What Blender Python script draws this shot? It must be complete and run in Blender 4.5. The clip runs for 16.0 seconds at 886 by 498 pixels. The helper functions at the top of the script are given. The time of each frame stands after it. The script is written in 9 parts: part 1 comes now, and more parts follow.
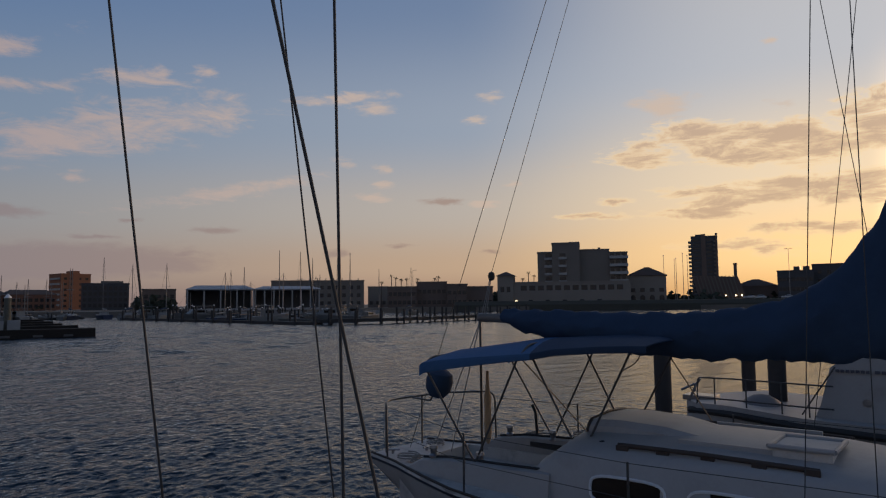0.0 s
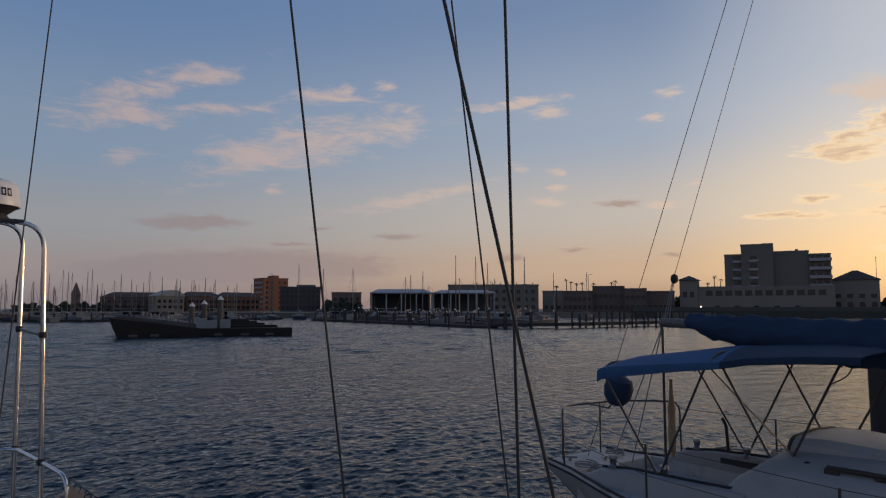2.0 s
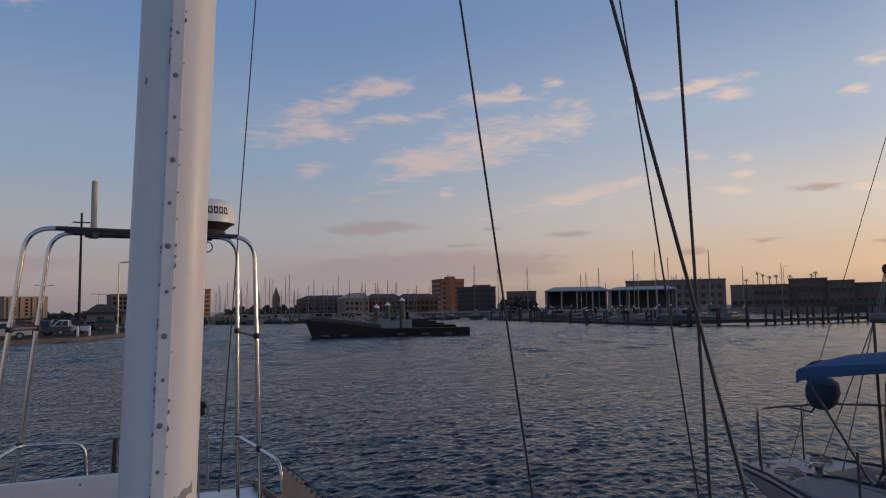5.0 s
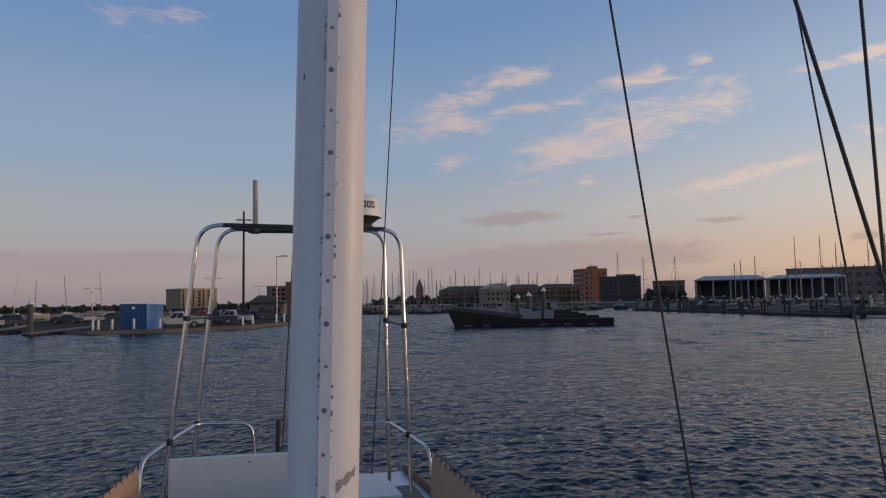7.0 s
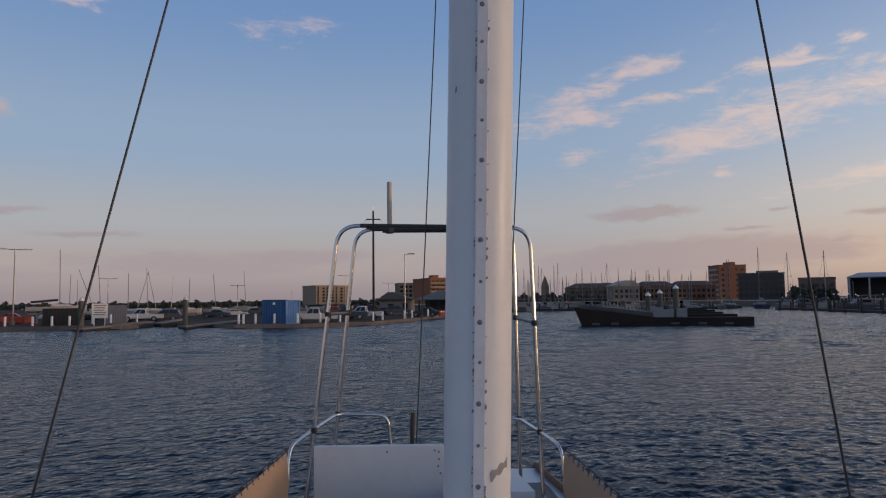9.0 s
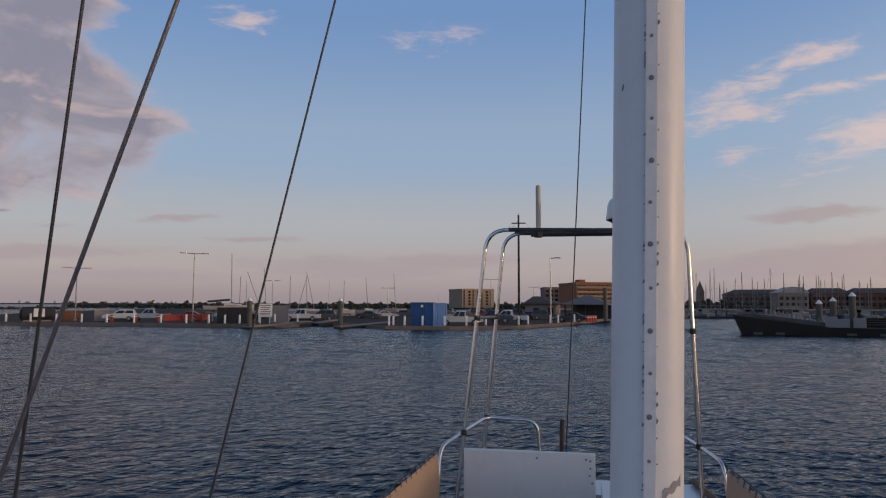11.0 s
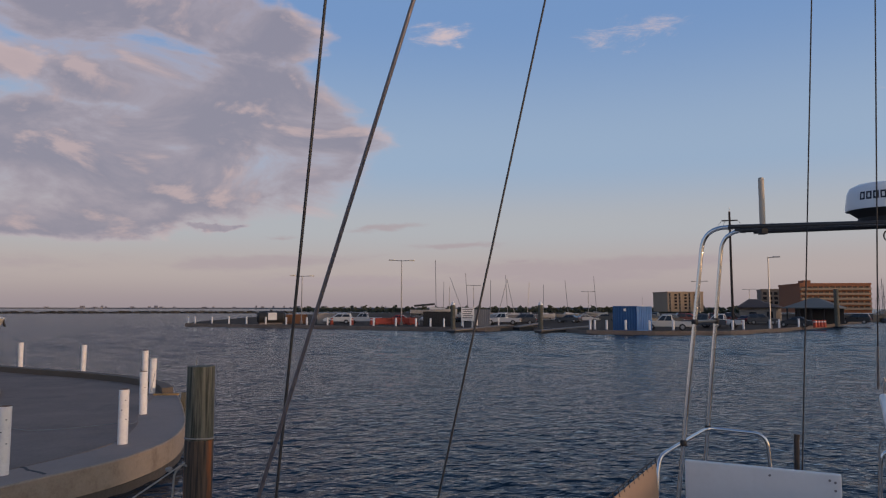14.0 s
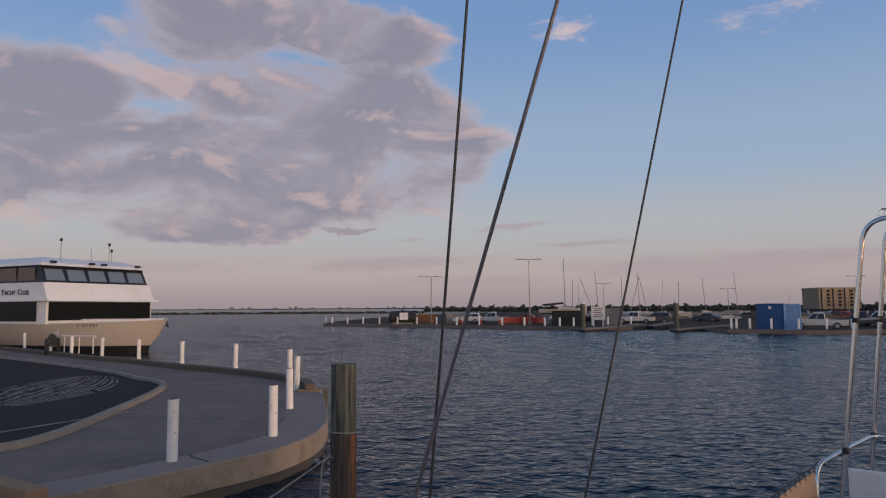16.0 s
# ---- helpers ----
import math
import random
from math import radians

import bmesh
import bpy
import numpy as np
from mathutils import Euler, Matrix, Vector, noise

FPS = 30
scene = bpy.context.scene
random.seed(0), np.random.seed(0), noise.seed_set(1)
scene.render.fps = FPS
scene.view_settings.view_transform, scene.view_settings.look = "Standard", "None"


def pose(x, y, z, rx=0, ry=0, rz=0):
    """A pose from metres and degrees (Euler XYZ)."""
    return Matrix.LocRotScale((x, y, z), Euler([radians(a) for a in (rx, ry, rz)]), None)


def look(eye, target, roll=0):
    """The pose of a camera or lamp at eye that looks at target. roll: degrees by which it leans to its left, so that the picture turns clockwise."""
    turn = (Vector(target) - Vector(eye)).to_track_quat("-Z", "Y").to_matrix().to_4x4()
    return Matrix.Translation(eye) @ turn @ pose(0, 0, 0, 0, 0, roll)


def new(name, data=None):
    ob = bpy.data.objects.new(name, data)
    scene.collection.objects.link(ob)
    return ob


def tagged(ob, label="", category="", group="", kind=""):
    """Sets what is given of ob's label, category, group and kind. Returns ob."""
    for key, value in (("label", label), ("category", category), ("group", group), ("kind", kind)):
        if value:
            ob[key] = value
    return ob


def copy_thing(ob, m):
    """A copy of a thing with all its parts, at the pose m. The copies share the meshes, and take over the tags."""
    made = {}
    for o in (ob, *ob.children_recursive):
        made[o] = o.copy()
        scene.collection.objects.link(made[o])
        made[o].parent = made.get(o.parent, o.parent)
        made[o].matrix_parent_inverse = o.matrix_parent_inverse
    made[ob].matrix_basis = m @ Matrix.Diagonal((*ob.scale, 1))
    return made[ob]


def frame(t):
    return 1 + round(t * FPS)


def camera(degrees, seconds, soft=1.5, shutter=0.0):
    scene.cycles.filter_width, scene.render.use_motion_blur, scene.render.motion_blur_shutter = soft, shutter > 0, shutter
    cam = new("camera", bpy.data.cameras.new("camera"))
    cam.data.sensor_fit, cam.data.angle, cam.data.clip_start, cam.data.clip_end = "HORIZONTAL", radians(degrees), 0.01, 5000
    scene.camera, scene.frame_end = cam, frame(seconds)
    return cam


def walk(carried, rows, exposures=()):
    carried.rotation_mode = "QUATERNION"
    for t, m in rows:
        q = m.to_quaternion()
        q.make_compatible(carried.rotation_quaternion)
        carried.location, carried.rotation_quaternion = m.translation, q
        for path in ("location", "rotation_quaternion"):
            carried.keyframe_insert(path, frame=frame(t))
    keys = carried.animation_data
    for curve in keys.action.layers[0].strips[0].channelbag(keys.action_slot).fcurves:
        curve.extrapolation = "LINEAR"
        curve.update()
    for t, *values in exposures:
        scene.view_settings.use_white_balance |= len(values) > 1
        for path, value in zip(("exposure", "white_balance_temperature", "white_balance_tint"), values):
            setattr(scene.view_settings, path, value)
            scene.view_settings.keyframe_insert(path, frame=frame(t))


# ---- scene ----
# camera and its walk: a phone held by someone standing on deck, turning to the left
cam = camera(65.31, 16.0, soft=1.2)
PATH = [
    (0, -1.049, 0.259, 3.041, 2.89, 4.49, -0.57),
    (0.5, -1.056, 0.300, 3.025, 6.04, 4.11, -0.35),
    (1, -1.094, 0.333, 3.008, 9.65, 4.02, -0.78),
    (1.5, -1.086, 0.367, 3.016, 14.29, 4.49, -0.00),
    (2, -1.065, 0.355, 3.024, 17.29, 4.91, 0.03),
    (2.5, -1.031, 0.387, 3.050, 20.87, 4.75, -0.37),
    (3, -0.999, 0.357, 3.051, 23.10, 4.16, -0.23),
    (3.5, -1.009, 0.343, 3.035, 25.41, 4.81, -0.55),
    (4, -1.013, 0.336, 3.033, 27.01, 5.06, -0.20),
    (4.2, -1.016, 0.324, 3.032, 27.73, 5.14, -0.32),
    (6.3, -1.086, 0.234, 3.030, 40.01, 4.42, -0.70),
    (6.5, -1.056, 0.295, 3.029, 41.28, 4.50, -0.53),
    (7, -1.081, 0.284, 3.028, 43.22, 4.31, -0.97),
    (7.5, -1.088, 0.258, 3.027, 47.22, 4.21, -0.61),
    (8, -1.084, 0.243, 3.032, 49.42, 4.30, -0.23),
    (8.5, -1.087, 0.222, 3.036, 52.05, 4.37, -0.03),
    (8.7, -1.067, 0.221, 3.033, 52.76, 4.32, -0.31),
    (10.8, -1.110, 0.193, 3.033, 63.14, 4.28, -0.20),
    (11, -1.099, 0.202, 3.036, 65.57, 4.60, 0.16),
    (11.5, -1.081, 0.199, 3.040, 67.76, 4.60, 0.04),
    (12, -1.081, 0.190, 3.037, 70.40, 4.41, 0.16),
    (12.5, -1.096, 0.170, 3.038, 73.98, 4.74, 0.18),
    (13, -1.111, 0.167, 3.037, 76.55, 4.68, -0.07),
    (13.5, -1.110, 0.164, 3.035, 79.09, 4.41, -0.53),
    (14, -1.129, 0.137, 3.031, 81.92, 4.90, 0.04),
    (14.5, -1.122, 0.118, 3.031, 84.78, 4.97, -0.22),
    (15, -1.100, 0.100, 3.043, 87.38, 5.02, 0.01),
    (15.5, -1.082, 0.091, 3.041, 90.36, 5.13, 0.07),
    (16, -1.079, 0.079, 3.033, 92.41, 4.88, -0.36),
]
walk(cam, [(t, pose(x, y, z, 90 + pitch, 0, yaw) @ pose(0, 0, 0, 0, 0, roll)) for t, x, y, z, yaw, pitch, roll in PATH],
     exposures=[(0, -0.56), (1.5, -0.43), (3.5, -0.23), (7, -0.05), (11, 0.10), (16, 0.15)])

# ---- world and sun: a low sun behind the town, blue sky overhead, streaks and one large bank of cloud ----
SUN_AZ, SUN_EL = -42.0, 3.0     # degrees to the left of +y, and up
world = bpy.data.worlds.new("evening_sky")
world.use_nodes = True
scene.world = world
wt = world.node_tree
for n in list(wt.nodes):
    wt.nodes.remove(n)


def wn(kind):
    return wt.nodes.new(kind)


def wm(op, a, b=None, c=None, clamp=False):
    """A math node in the world's tree; a, b, c are sockets or numbers."""
    n = wt.nodes.new("ShaderNodeMath")
    n.operation, n.use_clamp = op, clamp
    for i, v in enumerate((a, b, c)):
        if v is None:
            continue
        if isinstance(v, (int, float)):
            n.inputs[i].default_value = v
        else:
            wt.links.new(v, n.inputs[i])
    return n.outputs[0]


def wmix(f, a, b):
    n = wt.nodes.new("ShaderNodeMix")
    n.data_type = "RGBA"
    for s, v in ((n.inputs[0], f), (n.inputs[6], a), (n.inputs[7], b)):
        if isinstance(v, (int, float)):
            s.default_value = v
        elif isinstance(v, tuple):
            s.default_value = (*v, 1)
        else:
            wt.links.new(v, s)
    return n.outputs[2]


def wramp(f, stops):
    n = wt.nodes.new("ShaderNodeValToRGB")
    n.color_ramp.interpolation = "EASE"
    e = n.color_ramp.elements
    while len(e) < len(stops):
        e.new(0.5)
    for el, (p, c) in zip(e, stops):
        el.position, el.color = p, (*c, 1)
    wt.links.new(f, n.inputs[0])
    return n.outputs[0]


def smooth(x, lo, hi):
    n = wt.nodes.new("ShaderNodeMapRange")
    n.interpolation_type = "SMOOTHSTEP"
    for i, v in enumerate((x, lo, hi)):
        if isinstance(v, (int, float)):
            n.inputs[i].default_value = v
        else:
            wt.links.new(v, n.inputs[i])
    return n.outputs[0]


sky = wn("ShaderNodeTexSky")
sky.sky_type, sky.sun_disc = "NISHITA", False
sky.sun_elevation, sky.sun_rotation = radians(SUN_EL), radians(-SUN_AZ)
sky.altitude, sky.air_density, sky.dust_density, sky.ozone_density = 0, 1.0, 1.0, 2.5
co = wn("ShaderNodeTexCoord").outputs["Generated"]
sep = wn("ShaderNodeSeparateXYZ")
wt.links.new(co, sep.inputs[0])
DX, DY, DZ = sep.outputs
AZ = wm("MULTIPLY", wm("ARCTAN2", wm("MULTIPLY", DX, -1.0), DY), 57.29578)
EL = wm("MULTIPLY", wm("ARCSINE", DZ), 57.29578)
# the evening air: blue above, a dusky rose band low down, gold towards the sun
tosun = wm("COSINE", wm("MULTIPLY", wm("SUBTRACT", AZ, SUN_AZ), 0.0174533))     # 1 towards the sun, -1 away
near = smooth(tosun, 0.0, 1.0)
nearer = smooth(tosun, 0.72, 1.0)
h = wm("DIVIDE", EL, 60.0, clamp=True)
away_air = wramp(h, [(0.0, (0.36, 0.305, 0.335)), (0.05, (0.475, 0.405, 0.41)), (0.11, (0.46, 0.465, 0.50)), (0.20, (0.335, 0.44, 0.60)), (0.40, (0.19, 0.32, 0.58)), (1.0, (0.05, 0.105, 0.25))])
sun_air = wramp(h, [(0.0, (0.66, 0.40, 0.28)), (0.05, (0.98, 0.66, 0.43)), (0.13, (0.92, 0.78, 0.66)), (0.24, (0.57, 0.64, 0.77)), (0.42, (0.29, 0.39, 0.60)), (0.6, (0.21, 0.29, 0.47)), (1.0, (0.08, 0.12, 0.24))])
glow_air = wramp(h, [(0.0, (1.40, 0.78, 0.30)), (0.06, (1.90, 1.22, 0.55)), (0.16, (1.55, 1.20, 0.80)), (0.30, (0.92, 0.92, 0.96)), (0.50, (0.98, 0.92, 0.88)), (1.0, (0.30, 0.34, 0.45))])
air = wmix(nearer, wmix(near, away_air, sun_air), glow_air)
# the blaze round the hidden sun itself
core_air = wramp(h, [(0.0, (8.0, 4.4, 1.6)), (0.09, (10.0, 6.2, 2.8)), (0.20, (3.6, 2.6, 1.6)), (0.32, (1.0, 0.95, 0.95)), (0.50, (0.98, 0.92, 0.88)), (1.0, (0.20, 0.27, 0.45))])
air = wmix(smooth(tosun, 0.974, 0.998), air, core_air)
nishita = wn("ShaderNodeVectorMath")
nishita.operation = "SCALE"
wt.links.new(sky.outputs[0], nishita.inputs[0])
nishita.inputs[3].default_value = 0.12
air = wmix(0.8, nishita.outputs[0], air)

# clouds: soft ellipses on the sky, broken up by noise. (azimuth, elevation, half width, half height, tilt, density)
STREAKS = [
    (28.2, 13.4, 10.9, 1.9, 13, 1.1), (11.8, 16.6, 6.2, 0.42, 5, 1.0), (25.3, 13.5, 4.1, 1.2, 10, 0.6), (39.2, 17.1, 6.2, 1.0, 16, 0.9), (35.6, 18.2, 2.4, 0.75, 14, 0.9),
    (43.0, 14.6, 4.2, 1.3, 4, 0.7), (41.3, 14.3, 2.5, 0.7, 8, 0.6), (35.5, 15.6, 3.3, 0.55, 6, 0.6), (27.5, 17.1, 2.9, 0.65, 1, 0.7), (22.4, 17.9, 1.0, 0.55, 6, 1.0),
    (8.6, 16.0, 1.7, 0.6, -1, 0.8), (19.4, 9.1, 8.2, 0.65, 10, 1.0), (-14.9, 15.3, 2.4, 1.1, 0, 1.0), (82.3, 22.1, 2.1, 1.0, 2, 0.7), (42.8, 11.4, 1.3, 0.65, 5, 0.6),
]
WISPS = [
    (31.5, 9.6, 0.7, 0.4, 6, 0.7), (10.9, 11.5, 1.3, 0.4, -6, 0.9), (8.1, 11.2, 0.8, 0.4, -10, 0.9), (7.8, 9.8, 1.0, 0.3, 0, 0.8), (0.2, 14.9, 1.2, 0.4, -2, 0.8),
    (-1.0, 16.7, 1.0, 0.45, -4, 0.6), (-0.7, 8.2, 1.2, 0.3, 5, 0.8), (8.7, 8.7, 1.9, 0.35, -3, 0.8), (25.4, 17.5, 0.8, 0.5, -5, 0.7), (-22.9, 19.1, 0.5, 0.3, 8, 0.7),
    (-2.9, 9.7, 0.8, 0.25, 2, 0.7), (-7.6, 11.0, 0.6, 0.2, 9, 0.6), (-23.9, 14.6, 1.1, 0.3, -4, 0.6), (80.9, 21.2, 0.7, 0.5, 1, 0.6), (66, 21.5, 2.0, 0.7, 10, 0.3),
]
GOLD = [
    (-13.6, 11.7, 3.7, 1.0, 4, 1.0), (-21.9, 11.7, 8.0, 1.8, -6, 1.2), (-30.8, 12.8, 3.6, 2.1, -1, 1.2), (-17.2, 13.5, 1.5, 0.55, 3, 0.7), (-22.2, 8.2, 7.5, 1.1, 0, 1.1),
    (-19.0, 7.5, 3.5, 0.75, -3, 0.9), (-17.1, 6.8, 4.2, 0.55, -2, 0.8), (-29.1, 8.1, 5.1, 1.4, 2, 1.0), (-25.5, 5.2, 4.3, 0.65, -3, 0.8), (-10.0, 6.9, 2.9, 0.25, -2, 0.6),
    (-11.2, 8.1, 1.3, 0.3, -1, 0.6), (-40.0, 7.5, 8.4, 5.6, -4, 1.0), (-21.8, 4.1, 3.9, 0.55, -1, 0.6),
]
DUSKY = [
    (2.8, 8.4, 2.2, 0.35, 1, 1.0), (37.3, 6.7, 5.0, 0.7, 1, 1.4), (27.3, 6.5, 1.2, 0.25, 4, 0.8), (21.1, 5.95, 2.5, 0.4, 2, 1.0), (30.0, 5.2, 2.2, 0.22, 0, 0.8),
    (34.9, 3.4, 6.5, 1.0, 6, 1.2), (36.3, 3.6, 1.9, 0.6, -9, 1.5), (6.6, 4.75, 1.6, 0.28, 0, 0.9), (11.6, 4.1, 1.3, 0.42, 3, 0.9), (23.5, 4.0, 2.1, 0.5, 3, 0.9),
]
LOW = [
    (-1.0, 4.3, 0.9, 0.25, -2, 0.7), (75.7, 3.9, 1.8, 0.22, -1, 0.8), (73.1, 2.9, 12.9, 1.3, -1, 1.0), (33.5, 3.2, 15.0, 1.7, 2, 1.5), (86.6, 6.6, 4.2, 0.33, 4, 0.8),
    (95.0, 5.6, 1.4, 0.23, 4, 0.6), (96.8, 3.7, 9.7, 0.75, 3, 1.0), (66.1, 3.5, 8.0, 0.9, 2, 1.1), (80.5, 5.2, 4.6, 0.35, 2, 0.9), (90.0, 2.2, 10.0, 0.8, 0, 0.8), (115.4, 3.2, 9.8, 0.94, 2, 0.4),
]
BANK = [
    (108.5, 10.6, 19.6, 4.9, 3, 1.2), (93.3, 13.0, 5.9, 3.6, 3, 1.0), (102.1, 16.9, 13.4, 3.4, -7, 1.0), (100.6, 22.2, 7.4, 2.9, -8, 1.0), (111.5, 21.8, 7.8, 3.3, 5, 0.8),
    (124.3, 15.1, 6.8, 3.3, 8, 1.0), (110.6, 6.6, 9.5, 1.6, 3, 0.9), (99.9, 6.6, 3.0, 0.4, 3, 0.7), (136.3, 10.2, 10.8, 8.9, 9, 1.0),
]


def warped(sx, sy, amount_az, amount_el, seed):
    v = wn("ShaderNodeCombineXYZ")
    wt.links.new(wm("MULTIPLY", AZ, sx), v.inputs[0])
    wt.links.new(wm("MULTIPLY", EL, sy), v.inputs[1])
    v.inputs[2].default_value = seed
    n = wn("ShaderNodeTexNoise")
    n.inputs["Scale"].default_value, n.inputs["Detail"].default_value, n.inputs["Roughness"].default_value = 1.0, 5.0, 0.6
    wt.links.new(v.outputs[0], n.inputs["Vector"])
    c = wn("ShaderNodeSeparateColor")
    wt.links.new(n.outputs["Color"], c.inputs[0])
    return (wm("ADD", AZ, wm("MULTIPLY", wm("SUBTRACT", c.outputs[0], 0.5), amount_az)), wm("ADD", EL, wm("MULTIPLY", wm("SUBTRACT", c.outputs[1], 0.5), amount_el)))


def cover(ells, coords):
    total = None
    for az, el, w, hh, tilt, k in ells:
        c, s = math.cos(radians(tilt)), math.sin(radians(tilt))
        da, de = wm("SUBTRACT", coords[0], float(az)), wm("SUBTRACT", coords[1], float(el))
        # tilt: positive rises to the right (falling azimuth)
        p = wm("MULTIPLY_ADD", da, c / w, wm("MULTIPLY", de, -s / w))
        q = wm("MULTIPLY_ADD", da, s / hh, wm("MULTIPLY", de, c / hh))
        r = wm("SQRT", wm("MULTIPLY_ADD", p, p, wm("MULTIPLY", q, q)))
        m = wm("MULTIPLY", wm("SUBTRACT", 1.0, r), k)
        total = m if total is None else wm("MAXIMUM", total, m)
    return wm("MAXIMUM", total, -1.0)


def cloud_noise(sx, sy, scale, detail=7.0, rough=0.62, seed=0.0, da=0.0, de=0.0):
    v = wn("ShaderNodeCombineXYZ")
    wt.links.new(wm("MULTIPLY_ADD", AZ, sx, da * sx), v.inputs[0])
    wt.links.new(wm("MULTIPLY_ADD", EL, sy, de * sy), v.inputs[1])
    v.inputs[2].default_value = seed
    n = wn("ShaderNodeTexNoise")
    n.inputs["Scale"].default_value, n.inputs["Detail"].default_value, n.inputs["Roughness"].default_value = scale, detail, rough
    n.inputs["Distortion"].default_value = 0.4
    wt.links.new(v.outputs[0], n.inputs["Vector"])
    return n.outputs["Fac"]


ragged = warped(0.45, 1.3, 2.6, 0.9, 1.7)
billow = warped(0.20, 0.40, 5.0, 2.4, 4.4)
wisp = cloud_noise(0.22, 0.80, 1.0, 8, 0.70, 3.1)
puff = cloud_noise(0.10, 0.20, 1.0, 6, 0.57, 7.7)
puff_on = cloud_noise(0.10, 0.20, 1.0, 6, 0.57, 7.7, -1.4, 0.8)      # the same cloud a little nearer the sun
grain = wm("SUBTRACT", wisp, 0.5)
a_st = smooth(wm("MULTIPLY_ADD", grain, 3.4, wm("MINIMUM", wm("MAXIMUM", cover(STREAKS, ragged), cover(WISPS, ragged)), 0.60)), -0.20, 0.95)
gold_d = wm("MULTIPLY_ADD", grain, 2.9, wm("MINIMUM", wm("ADD", cover(GOLD, ragged), 0.18), 0.60))
a_go = smooth(gold_d, 0.0, 0.55)
a_du = smooth(wm("MULTIPLY_ADD", grain, 1.4, wm("ADD", wm("MAXIMUM", cover(DUSKY, ragged), cover(LOW, ragged)), 0.10)), 0.05, 0.8)
bank_d = wm("MULTIPLY_ADD", wm("SUBTRACT", puff, 0.5), 1.9, wm("MINIMUM", wm("MULTIPLY_ADD", cover(BANK, billow), 1.3, 0.24), 0.56))
a_ba = smooth(bank_d, -0.02, 0.46)
inner = smooth(bank_d, 0.06, 0.66)
lit_st = wmix(near, (0.60, 0.475, 0.465), (0.93, 0.72, 0.57))
col = wmix(wm("MULTIPLY", a_st, 0.82), air, lit_st)
gold_c = wmix(smooth(gold_d, 0.15, 0.85), (1.45, 1.05, 0.60), (0.80, 0.54, 0.36))
col = wmix(wm("MULTIPLY", a_go, 0.80), col, gold_c)
dusk_c = wmix(near, (0.36, 0.30, 0.32), (0.54, 0.36, 0.28))
col = wmix(wm("MULTIPLY", a_du, 0.74), col, dusk_c)
sunward = smooth(wm("SUBTRACT", puff, puff_on), 0.02, 0.15)
bank_c = wmix(inner, (0.45, 0.375, 0.40), (0.245, 0.23, 0.285))
bank_c = wmix(wm("MULTIPLY", sunward, 0.55), bank_c, (0.60, 0.44, 0.41))
col = wmix(wm("MULTIPLY", a_ba, 0.92), col, bank_c)
# below the horizon: dark water colour
col = wmix(smooth(EL, -1.5, -0.2), (0.10, 0.11, 0.13), col)
bg = wn("ShaderNodeBackground")
bg.inputs[1].default_value = 1.0
wt.links.new(col, bg.inputs[0])
wt.links.new(bg.outputs[0], wn("ShaderNodeOutputWorld").inputs[0])

sun = new("sun", bpy.data.lights.new("sun", "SUN"))
sun.data.energy, sun.data.angle, sun.data.color = 1.0, radians(4), (1.0, 0.64, 0.42)
sun.matrix_world = look((0, 0, 50), (100 * math.sin(radians(SUN_AZ)), -100 * math.cos(radians(SUN_AZ)), 50 - 100 * math.tan(radians(SUN_EL))))

# ---- materials ----
MATS = {}


